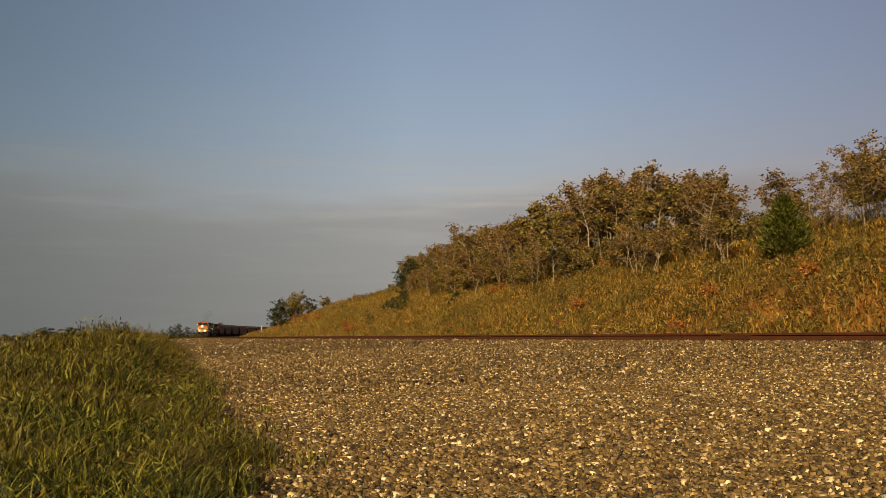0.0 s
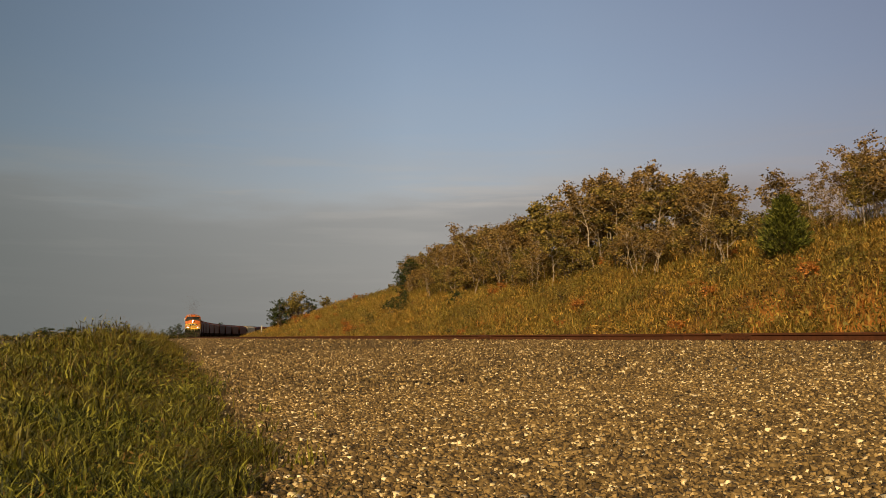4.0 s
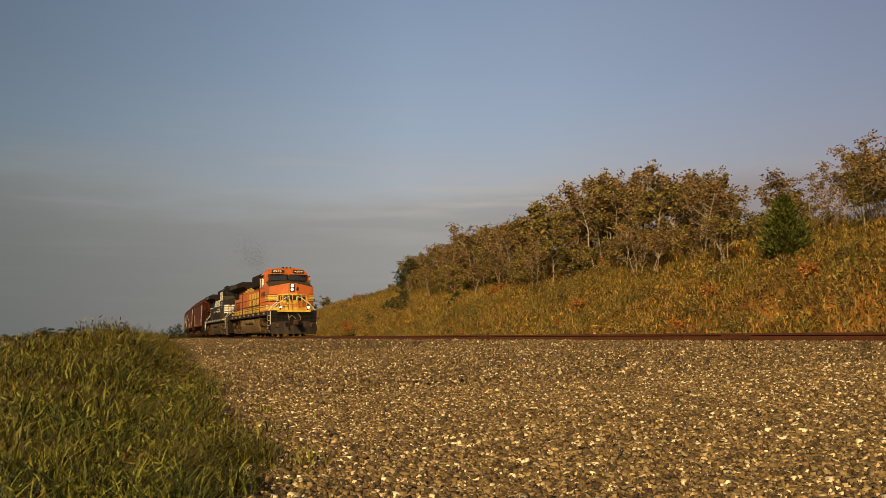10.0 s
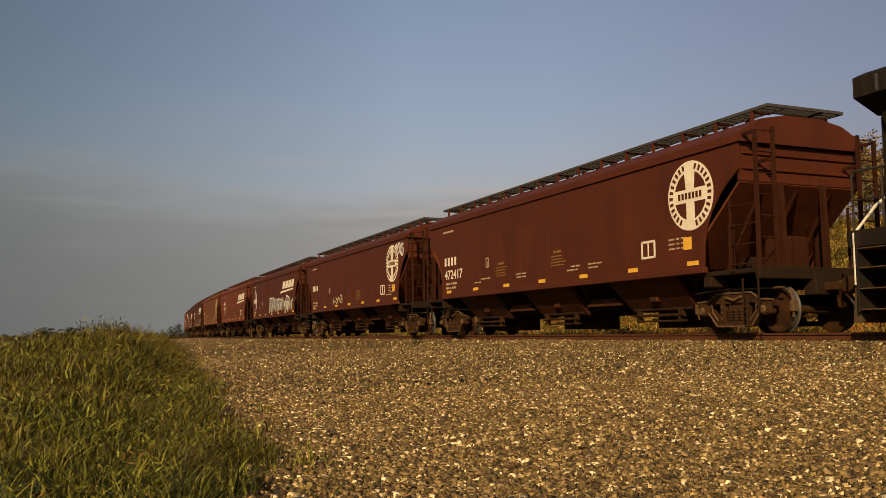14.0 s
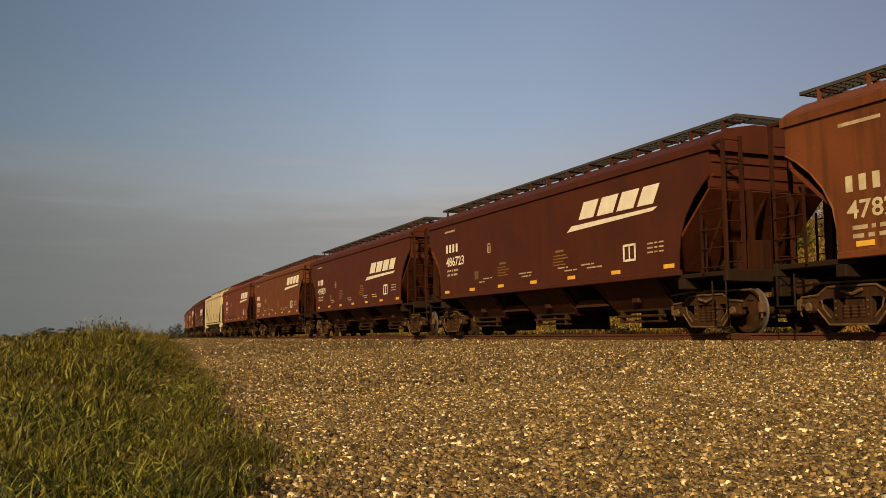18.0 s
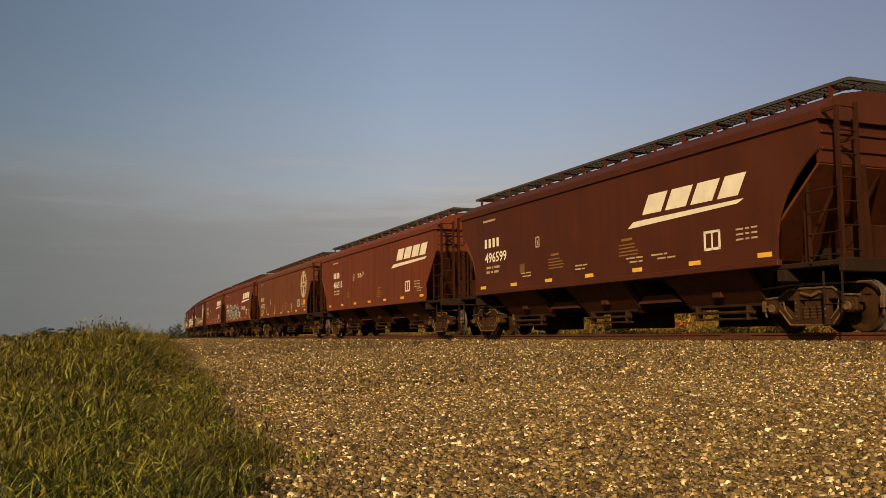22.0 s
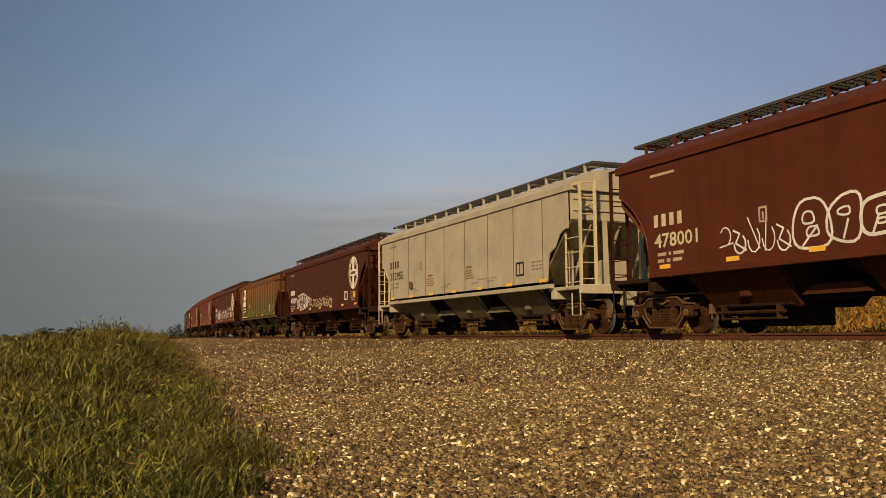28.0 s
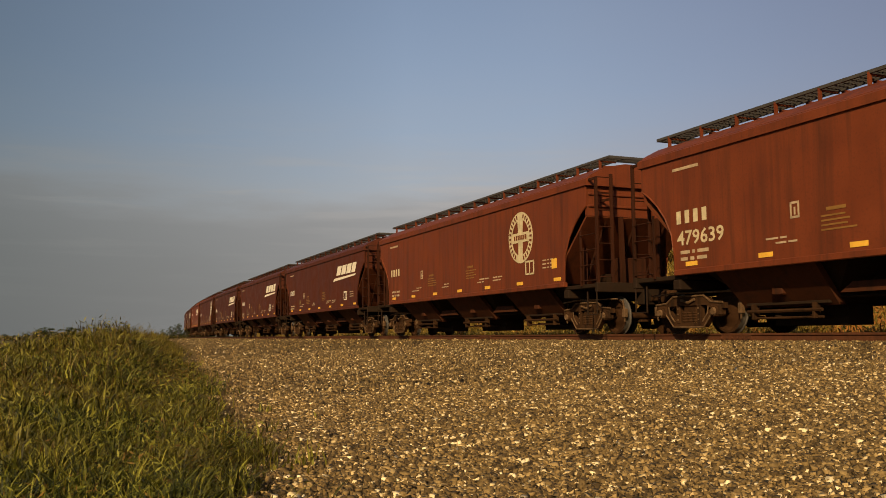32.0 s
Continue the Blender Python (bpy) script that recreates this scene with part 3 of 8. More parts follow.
def build_gravel():
    rs = np.random.RandomState(5)

    def scatter(n, y0, y1, power, smin, smax, w_lo=-3.0):
        y = (y0 ** power + rs.uniform(0, 1, n) * (y1 ** power - y0 ** power)) ** (1 / power)
        x = y * rs.uniform(-0.40, 0.52, n)
        s, w = line_coords(x, y)
        keep = (verge(x, y) < rs.normal(-0.40, 0.22, n)) & (w > w_lo) & ((abs(abs(w) - 0.75) > 0.12))
        x, y = x[keep], y[keep]
        size = smin + (smax - smin) * rs.beta(1.5, 2.6, len(x))
        return x, y, size

    x, y, z = scatter(80000, 2.9, 10.5, 1.5, 0.009, 0.034)
    stones("gravel", x, y, z, rs, "pale crushed stone gravel spread over the trackside road")
    x, y, z = scatter(95000, 10.0, 26.0, 1.4, 0.022, 0.072)
    stones("gravel", x, y, z, rs, "pale crushed stone gravel between road and track", fine=False)
    x, y, z = scatter(42000, 25.0, 110.0, 1.0, 0.05, 0.12)
    stones("gravel", x, y, z, rs, "pale crushed stone ballast along the distant track", fine=False)


# ---------------------------------------------------------------- grass
def blades(name, x, y, h, width, rs, material, label, lean=0.5, seg=3, kind="stuff", sink=0.03, category="grass", lift=0.0):
    """Bent, tapering blades of grass in one mesh."""
    n = len(x)
    z = ground_z(x, y) - sink + lift
    yaw = rs.uniform(0, 6.283, n)
    bend = h * rs.uniform(0.1, 1.0, n) * lean
    side = yaw + 1.5708 + rs.normal(0, 0.4, n)
    lev = np.linspace(0, 1, seg + 1)
    verts, pos = [], []
    for t in lev:
        px = x + np.cos(yaw) * bend * t ** 2
        py = y + np.sin(yaw) * bend * t ** 2
        pz = z + h * t * (1 - 0.25 * lean * t)
        hw = width * (1 - t) ** 0.6 * 0.5 if t < 1 else width * 0.03
        verts.append(np.stack([px - np.cos(side) * hw, py - np.sin(side) * hw, pz], 1))
        verts.append(np.stack([px + np.cos(side) * hw, py + np.sin(side) * hw, pz], 1))
    v = np.stack(verts, 1)
    k = 2 * (seg + 1)
    f = np.array([(2 * i, 2 * i + 1, 2 * i + 3, 2 * i + 2) for i in range(seg)])
    f = (f[None] + (np.arange(n) * k)[:, None, None]).reshape(-1, 4)
    me = array_mesh(name, v.reshape(-1, 3), f)
    me.materials.append(material)
    return tagged(new(name, me), label, category, kind=kind)


def leaflets(name, x, y, up, size, rs, material, label, category="grass", wide=0.20):
    """Small weed leaves at every turn, standing up metres over the ground, in one mesh."""
    n = len(x)
    c = np.stack([x, y, ground_z(x, y) + up], 1)
    d = rs.normal(0, 1, (n, 3)) + np.array([0, 0, 0.35])
    d /= np.linalg.norm(d, axis=1)[:, None]
    e = np.cross(d, rs.normal(0, 1, (n, 3)))
    e /= np.linalg.norm(e, axis=1)[:, None] + 1e-6
    ln = np.asarray(size)[:, None]
    v = np.stack([c, c + d * ln * 0.45 + e * ln * wide, c + d * ln, c + d * ln * 0.45 - e * ln * wide], 1)
    me = array_mesh(name, v.reshape(-1, 3), np.arange(n * 4).reshape(-1, 4))
    me.materials.append(material)
    return tagged(new(name, me), label, category, kind="stuff")


M_GRASS = leafy("roadside_grass", (0.007, 0.008, 0.001), (0.068, 0.064, 0.005), (0.24, 0.205, 0.022), 0.75, 0.06, (0.115, 0.072, 0.010), 0.55, 0.75)
M_TUSS = leafy("tussock_grass", (0.006, 0.009, 0.001), (0.058, 0.066, 0.005), (0.29, 0.275, 0.036), 0.6, 0.06, (0.105, 0.072, 0.009), 0.55, 0.55)
M_WEEDB = leafy("withered_weeds", (0.030, 0.018, 0.004), (0.105, 0.062, 0.012), (0.24, 0.145, 0.030), 0.75, 0.12)
M_STRAWD = leafy("brown_litter", (0.02, 0.015, 0.006), (0.07, 0.05, 0.018), (0.17, 0.12, 0.05), 0.7, 0.1)
M_STRAW = leafy("straw_grass", (0.10, 0.075, 0.022), (0.20, 0.145, 0.040), (0.36, 0.27, 0.10), 0.6, 0.25)
M_BANK = leafy("autumn_bank_grass", (0.092, 0.060, 0.012), (0.31, 0.182, 0.033), (0.60, 0.36, 0.075), 0.65, 0.2, (0.150, 0.112, 0.023), 0.22, 0.75)
M_BANKG = leafy("green_bank_weeds", (0.070, 0.060, 0.012), (0.245, 0.186, 0.034), (0.50, 0.355, 0.070), 0.6, 0.2, (0.138, 0.116, 0.023), 0.30, 0.7)
M_RUST = leafy("rust_red_weeds", (0.16, 0.056, 0.011), (0.36, 0.135, 0.024), (0.55, 0.235, 0.052), 0.65, 0.2)


def build_grass():
    rs = np.random.RandomState(8)

    def strip(n, y0, y1, power, xa, xb, first, last):
        y = (y0 ** power + rs.uniform(0, 1, n) * (y1 ** power - y0 ** power)) ** (1 / power)
        x = y * rs.uniform(xa, xb, n)
        e = verge(x, y)
        edge = first + 0.12 * np.sin(y * 2.1) + 0.10 * np.sin(y * 0.8 + 1) - rs.exponential(0.12, n)
        keep = (e > edge) & (e < last)
        return x[keep], y[keep], e[keep]

    def tall(x, y, e):
        """How high the grass stands: low near the camera, a tall ridge along the road further on."""
        ridge = step(0.15, 0.8, e) * (1 - 0.92 * step(1.0, 2.6, e))
        r = 0.19 + 0.17 * step(0.0, 0.8, e) + 0.10 * step(4, 8, y) + (0.50 * step(7, 15, y)) * ridge
        return r * np.clip(1 + 0.16 * wave(x * 1.3, y * 1.3, 6) + 0.30 * wave(x * 4.2, y * 4.2, 7), 0.3, 1.6)

    x, y, w = strip(15000, 2.6, 14, 1.35, -0.56, -0.10, 0.0, 30)
    h = tall(x, y, w) * rs.uniform(0.35, 1.12, len(x))
    blades("grass", x, y, h, rs.uniform(0.006, 0.014, len(x)), rs, M_GRASS, "long green roadside grass beside the gravel", 0.55)
    # short leaf blades that stand off the stems at every height
    x, y, w = strip(46000, 2.6, 16, 1.35, -0.56, -0.10, 0.05, 30)
    t = tall(x, y, w)
    up = t * rs.uniform(0.1, 0.72, len(x)) * step(0.05, 0.45, w)
    blades("leaf_blades", x, y, rs.uniform(0.6, 1.5, len(x)) * (0.09 + 0.007 * y), rs.uniform(0.6, 1.4, len(x)) * (0.005 + 0.0013 * y), rs, M_TUSS, "short bright leaf blades through the roadside grass", 1.3, 3, lift=up)
    x, y, w = strip(30000, 12, 40, 1.2, -0.56, -0.16, 0.1, 20)
    t = tall(x, y, w)
    blades("leaf_blades", x, y, rs.uniform(0.14, 0.30, len(x)), rs.uniform(0.009, 0.020, len(x)), rs, M_GRASS, "short leaf blades through the far grass ridge", 1.4, 2, lift=t * rs.uniform(0.1, 0.8, len(x)))
    x, y, w = strip(60000, 2.6, 18, 1.35, -0.56, -0.10, 0.0, 30)
    t = tall(x, y, w)
    k = wave(x * 3.1, y * 3.1, 71) + rs.normal(0, 0.4, len(x)) > -0.2
    leaflets("weed_leaves", x[k], y[k], (t * rs.uniform(0.05, 0.85, len(x)))[k], rs.uniform(0.5, 1.5, k.sum()) * (0.016 + 0.0042 * y[k]), rs, M_TUSS, "small weed leaves crowded through the roadside grass", wide=0.11)
    k = wave(x * 1.1, y * 1.1, 70) + rs.normal(0, 0.35, len(x)) > 0.3
    leaflets("brown_weed_leaves", x[k], y[k], (t * rs.uniform(0.3, 0.9, len(x)))[k], rs.uniform(0.5, 1.4, k.sum()) * (0.018 + 0.0026 * y[k]), rs, M_WEEDB, "brown withered weed leaves in the roadside grass", wide=0.12)
    # tussocks of broad blades that arch over
    cx, cy, cw = strip(5200, 2.6, 15, 1.35, -0.56, -0.10, -0.05, 30)
    k = np.repeat(np.arange(len(cx)), 16)
    x = cx[k] + rs.normal(0, 0.05, len(k))
    y = cy[k] + rs.normal(0, 0.05, len(k))
    h = (tall(cx, cy, cw) * rs.uniform(0.6, 1.15, len(cx)))[k] * rs.uniform(0.5, 1.1, len(k))
    blades("tussock_grass", x, y, h, rs.uniform(0.008, 0.019, len(k)), rs, M_TUSS, "broad-bladed arching grass tussocks beside the gravel", 1.0, 3)
    # loose clumps of long blades that lean out over the gravel's edge
    cy = rs.uniform(3.0, 9.0, 230)
    cx = np.interp(cy, EDGE_Y, EDGE_X) + rs.normal(0.0, 0.16, len(cy)) - 0.05
    k = np.repeat(np.arange(len(cx)), 26)
    x, y = cx[k] + rs.normal(0, 0.035, len(k)), cy[k] + rs.normal(0, 0.035, len(k))
    blades("edge_tussock", x, y, rs.uniform(0.12, 0.30, len(cx))[k] * rs.uniform(0.6, 1.1, len(k)), rs.uniform(0.006, 0.013, len(k)), rs, M_TUSS, "green grass clumps leaning over the gravel's edge", 1.25, 4)
    # low brown weeds between them
    x, y, w = strip(15000, 2.6, 26, 1.2, -0.56, -0.12, 0.1, 30)
    k = wave(x * 1.1, y * 1.1, 70) + rs.normal(0, 0.3, len(x)) > 0.1
    x, y, w = x[k], y[k], w[k]
    h = tall(x, y, w) * rs.uniform(0.5, 1.04, len(x))
    blades("brown_weeds", x, y, h, rs.uniform(0.008, 0.02, len(x)), rs, M_WEEDB, "brown dry weeds standing in the roadside grass", 0.9, 2)
    x, y, w = strip(40000, 13, 75, 1.15, -0.56, -0.20, 0.1, 40)
    h = tall(x, y, w) * rs.uniform(0.5, 1.1, len(x))
    blades("grass", x, y, h, rs.uniform(0.012, 0.03, len(x)), rs, M_GRASS, "tall green grass ridge along the gravel road", 0.8, 2)
    x, y, w = strip(3800, 4, 60, 1.1, -0.56, -0.12, 0.3, 30)
    h = tall(x, y, w) * rs.uniform(0.7, 1.12, len(x))
    blades("seed_grass", x, y, h, rs.uniform(0.008, 0.02, len(x)), rs, M_STRAW, "straw-coloured seed heads standing in the grass", 0.35)
    x, y, w = strip(20000, 8, 40, 1.1, -0.56, -0.18, 0.3, 6)
    h = tall(x, y, w) * rs.uniform(0.6, 0.98, len(x))
    blades("brown_seed_grass", x, y, h, rs.uniform(0.008, 0.02, len(x)), rs, M_WEEDB, "brown seed stalks on the grass ridge", 0.45, 3)
    # dry litter on the darkened soil strip at the edge of the gravel
    n = 14000
    y = rs.uniform(3, 22, n)
    x = np.interp(y, EDGE_Y, EDGE_X) + rs.normal(0.12, 0.24, n)
    blades("grass_litter", x, y, rs.uniform(0.02, 0.09, n), rs.uniform(0.006, 0.014, n), rs, M_STRAWD, "dry brown litter at the edge of the gravel", 3.0, 2, sink=0.0)
    # field beyond
    n = 26000
    y = rs.uniform(40, 260, n)
    x = y * rs.uniform(-0.55, -0.26, n)
    s, w = line_coords(x, y)
    k = w > 14
    blades("field_grass", x[k], y[k], rs.uniform(0.2, 0.6, k.sum()), rs.uniform(0.04, 0.12, k.sum()), rs, M_STRAW, "dry tan field grass stretching into the distance", 0.5, 2)


def build_bank_grass():
    rs = np.random.RandomState(18)

    def on_bank(n, s0, s1, w0, w1):
        s = s0 + (s1 - s0) * rs.uniform(0, 1, n)
        w = -(w0 + (w1 - w0) * rs.uniform(0, 1, n))
        px, py, _ = line_at(s, w)
        return px, py

    def patches(x, y, seed, cut):
        return wave(x * 0.45, y * 0.45, seed) + 0.5 * wave(x * 1.3, y * 1.3, seed + 1) + rs.normal(0, 0.35, len(x)) > cut

    for nm, n, mt, seed, cut, ww, hh, lab in (
            ("bank_grass", 44000, M_BANK, 30, -0.5, (0.015, 0.045), (0.35, 0.95), "tall orange-brown autumn grass on the railway bank"),
            ("bank_weeds", 40000, M_BANKG, 40, 0.05, (0.02, 0.06), (0.3, 0.8), "dull green weeds between the bank grass"),
            ("rust_weeds", 20000, M_RUST, 50, 0.75, (0.02, 0.05), (0.25, 0.6), "rust-red dry weeds low on the bank")):
        x, y = on_bank(n, -125, 34, 4.9, 24)
        k = patches(x, y, seed, cut) & (bare_soil(x, y, line_coords(x, y)[1]) < rs.uniform(0.2, 1.5, len(x)))
        x, y = x[k], y[k]
        blades(nm, x, y, rs.uniform(*hh, len(x)), rs.uniform(*ww, len(x)), rs, mt, lab, 0.55, 2)


def build_bank_tufts():
    """Clumps of broad, arching weeds that cover the slope, the near part most."""
    rs = np.random.RandomState(28)
    for nm, n, s0, s1, w1, per, mt, seed, cut, lab in (
            ("bank_tuft", 7000, -48, 34, 17.0, 15, M_BANK, 60, -0.55, "coarse brown grass tufts covering the bank"),
            ("bank_tuft", 5200, -125, -46, 15.5, 10, M_BANK, 61, -0.7, "coarse brown grass tufts along the lower bank"),
            ("weed_tuft", 8500, -70, 34, 21.0, 13, M_BANKG, 62, -0.35, "olive weeds in dense clumps on the bank"),
            ("rust_tuft", 1500, -60, 34, 9.5, 13, M_RUST, 63, 0.35, "rust-red weeds near the foot of the bank")):
        s = rs.uniform(s0, s1, n)
        w = -(5.0 + (w1 - 5.0) * rs.uniform(0, 1, n) ** 1.15)
        cx, cy, _ = line_at(s, w)
        k = (wave(cx * 0.5, cy * 0.5, seed) + rs.normal(0, 0.4, n) > cut) & (bare_soil(cx, cy, w) < rs.uniform(0.2, 1.5, n))
        cx, cy = cx[k], cy[k]
        j = np.repeat(np.arange(len(cx)), per)
        x, y = cx[j] + rs.normal(0, 0.10, len(j)), cy[j] + rs.normal(0, 0.10, len(j))
        top = rs.uniform(0.2, 0.7, len(cx))[j]
        up = top * rs.uniform(0.0, 0.9, len(j))
        blades(nm, x, y, rs.uniform(0.14, 0.40, len(j)), rs.uniform(0.018, 0.050, len(j)), rs, mt, lab, 1.6, 2, lift=up)


def build_bank_leaves():
    """Leafy weeds in mounds down the slope, dark and bright patches by turns."""
    rs = np.random.RandomState(38)
    for nm, n, mt, seed, cut, lab in (("bank_weed_leaves", 90000, M_BANKG, 64, -0.25, "olive weed leaves in mounds on the bank"),
                                      ("bank_brown_leaves", 70000, M_BANK, 65, 0.0, "orange-brown weed leaves in mounds on the bank"),
                                      ("bank_dark_leaves", 150000, M_WEEDB, 66, -0.15, "dark withered weed leaves in mounds on the bank")):
        s = 34 - 109 * rs.uniform(0, 1, n) ** 1.25
        w = -(5.0 + 12.0 * rs.uniform(0, 1, n) ** 1.1)
        x, y, _ = line_at(s, w)
        k = s > (-75 if mt is not M_WEEDB else rs.normal(-6, 9, n))
        s, w, x, y, n = s[k], w[k], x[k], y[k], int(k.sum())
        m = wave(x * 1.5, y * 1.5, seed) + 0.6 * wave(x * 4.0, y * 4.0, seed + 9)
        k = (m + rs.normal(0, 0.3, n) > cut) & (bare_soil(x, y, w) < rs.uniform(0.2, 1.5, n))
        x, y, m = x[k], y[k], m[k]
        up = np.clip(0.30 + 0.22 * m, 0.1, 0.8) * rs.uniform(0.2, 1.0, len(x))
        leaflets(nm, x, y, up, rs.uniform(0.09, 0.20, len(x)), rs, mt, lab, "weeds")


# ---------------------------------------------------------------- trees and shrubs
M_BARK = plain("pale_grey_bark", (0.33, 0.265, 0.19), 0.85, 0, 0.35, 9)
M_BARKD = plain("brown_bark", (0.10, 0.075, 0.05), 0.9, 0, 0.3, 9)
M_LEAFB = leafy("bronze_leaves", (0.048, 0.031, 0.010), (0.205, 0.128, 0.037), (0.43, 0.28, 0.090), 0.7, 0.25)
M_LEAFG = leafy("dark_green_leaves", (0.012, 0.022, 0.005), (0.030, 0.045, 0.010), (0.085, 0.10, 0.026), 0.5, 0.2)
M_LEAFO = leafy("olive_leaves", (0.044, 0.038, 0.009), (0.190, 0.148, 0.034), (0.43, 0.31, 0.078), 0.7, 0.25)
M_CEDAR = leafy("cedar_needles", (0.012, 0.018, 0.003), (0.070, 0.084, 0.012), (0.23, 0.23, 0.036), 0.7, 0.1)


def leaf_mesh(name, centres, rs, size, flat=0.6, heading=None, wide=0.28):
    """Small pointed leaves at random turns, two triangles each."""
    n = len(centres)
    d = rs.normal(0, 1, (n, 3)) if heading is None else np.array(heading)
    d /= np.linalg.norm(d, axis=1)[:, None]
    d[:, 2] *= flat
    e = np.cross(d, rs.normal(0, 1, (n, 3)))
    e /= np.linalg.norm(e, axis=1)[:, None] + 1e-6
    ln = rs.uniform(0.6, 1.3, (n, 1)) * size
    c = np.asarray(centres)
    v = np.stack([c, c + d * ln * 0.5 + e * ln * wide, c + d * ln, c + d * ln * 0.5 - e * ln * wide], 1)
    f = np.arange(n * 4).reshape(-1, 4)
    return array_mesh(name, v.reshape(-1, 3), f)


def grow_tree(rs, height, spread, leaves, leaf_mat, bark, leaf=0.16, bare=0.45, stems=1, name="tree", label="", category="tree", trunk_r=0.07):
    """Slender tree: tapered stems that fork into limbs and twigs, leaves in uneven clumps at the twig ends."""
    tree = empty(name, label, category)
    wood, tips = Shape(), []
    for st in range(stems):
        a0 = rs.uniform(0, 6.28)
        lean = rs.uniform(0.05, 0.28) * (1.6 if stems > 1 else 0.8)
        p = np.array([rs.normal(0, 0.12) * (stems > 1), rs.normal(0, 0.12) * (stems > 1), -0.15])
        hh = height * rs.uniform(0.75, 1.0)
        pts, n = [tuple(p)], 6
        for i in range(n):
            a0 += rs.normal(0, 0.5)
            p = p + np.array([math.cos(a0) * lean, math.sin(a0) * lean, 1.0]) * hh * 0.82 / n
            pts.append(tuple(p))
        r0 = trunk_r * rs.uniform(0.7, 1.2)
        wood.tube(pts, [r0 * (1 - 0.75 * i / n) for i in range(n + 1)], 6)
        tips.append((np.array(pts[-1]), 0.5))
        for i in range(int(6 + height * 1.2)):
            t = rs.uniform(bare, 1.0)
            k = min(int(t * n), n - 1)
            q = np.array(pts[k]) + (np.array(pts[k + 1]) - np.array(pts[k])) * (t * n - k)
            a = rs.uniform(0, 6.28)
            ln = spread * rs.uniform(0.45, 1.0) * (1.15 - 0.5 * t)
            m1 = q + np.array([math.cos(a) * ln * 0.5, math.sin(a) * ln * 0.5, ln * rs.uniform(0.25, 0.6)])
            m2 = m1 + np.array([math.cos(a + rs.normal(0, 0.4)) * ln * 0.5, math.sin(a) * ln * 0.5, ln * rs.uniform(0.1, 0.5)])
            wood.tube([tuple(q), tuple(m1), tuple(m2)], [r0 * 0.42, r0 * 0.28, r0 * 0.1], 3)
            tips.append((m2, 0.42))
            tips.append(((m1 + m2) / 2, 0.30))
            for _ in range(2):
                b = a + rs.normal(0, 0.9)
                m3 = m1 + np.array([math.cos(b), math.sin(b), rs.uniform(0.1, 0.9)]) * ln * rs.uniform(0.25, 0.5)
                wood.tube([tuple(m1), tuple(m3)], [r0 * 0.22, r0 * 0.08], 3)
                tips.append((m3, 0.34))
    part("trunk", wood, bark, tree)
    cs = []
    kept = [t for t in tips if rs.uniform() < 0.72]
    per = max(4, int(leaves / len(kept)))
    for c, sp in kept:
        # a tight spray of leaves at each twig, in two or three bunches with gaps between
        for _ in range(3):
            at = c + rs.normal(0, 1, 3) * np.array([0.24, 0.24, 0.15]) * spread * sp
            m = int(per / 3 * rs.uniform(0.4, 1.7)) + 1
            cs.append(at + rs.normal(0, 1, (m, 3)) * np.array([0.17, 0.17, 0.11]) * spread * sp)
    cr = leaf_mesh("crown", np.concatenate(cs), rs, leaf)
    cr.materials.append(leaf_mat)
    part("crown", cr, None, tree)
    return tree


def grow_cedar(rs, height, width):
    """Cone of drooping, upswept sprays round a straight trunk."""
    tree = empty("cedar_tree", "dense green cedar, cone-shaped, standing on the grassy bank", "tree")
    wood, cs, ds = Shape(), [], []
    wood.tube([(0, 0, -0.2), (0.03, 0, height * 0.5), (0, 0, height * 0.98)], [0.08, 0.05, 0.01], 7)
    for i in range(230):
        t = rs.uniform(0.0, 1.0)
        a = rs.uniform(0, 6.28)
        env = width * 0.5 * min(1.0, 0.66 + 1.3 * t) * (1 - t) ** 0.92
        ln = env * rs.uniform(0.72, 1.12) + 0.05
        z0 = 0.12 + t * height * 0.86
        rise = ln * rs.uniform(0.25, 0.75)
        p1 = np.array([math.cos(a) * ln, math.sin(a) * ln, z0 + rise])
        wood.tube([(0, 0, z0), tuple(p1)], [0.014, 0.004], 3)
        # a flat spray: leaflets along the branch, all pointing out and up
        n = 64
        k = rs.uniform(0.35, 1.05, n)[:, None]
        c = np.array([0, 0, z0]) * (1 - k) + p1 * k + rs.normal(0, 1, (n, 3)) * np.array([0.085, 0.085, 0.05])
        cs.append(c)
        out = np.array([math.cos(a), math.sin(a), rs.uniform(0.5, 1.1)])
        ds.append(out[None] + rs.normal(0, 0.38, (n, 3)))
    part("trunk", wood, M_BARKD, tree)
    cr = leaf_mesh("crown", np.concatenate(cs), rs, 0.15, 1.0, np.concatenate(ds), 0.14)
    cr.materials.append(M_CEDAR)
    part("crown", cr, None, tree)
    return tree


def on_ray(px, depth):
    """Plan point that lies depth metres out, on the bearing px of a 1568-wide view."""
    return (px - 784) / 1595.0 * depth, depth


def plant(tree, x, y, scale=1.0, turn=None):
    t = copy_thing(tree, pose(x, y, put_on(x, y) - 0.02, 0, 0, random.uniform(0, 360) if turn is None else turn))
    t.scale = (scale * random.uniform(0.92, 1.08), scale * random.uniform(0.92, 1.08), scale)
    return t


# rise of the wood's tops over the camera, per metre out, along the bearings
WOOD_PX = (700, 750, 800, 850, 900, 950, 1000, 1060, 1100, 1200, 1260, 1300, 1340, 1400, 1450, 1500, 1540, 1568)
WOOD_RISE = (0.076, 0.092, 0.105, 0.124, 0.132, 0.145, 0.161, 0.182, 0.190, 0.187, 0.185, 0.169, 0.185, 0.185, 0.160, 0.165, 0.200, 0.222)


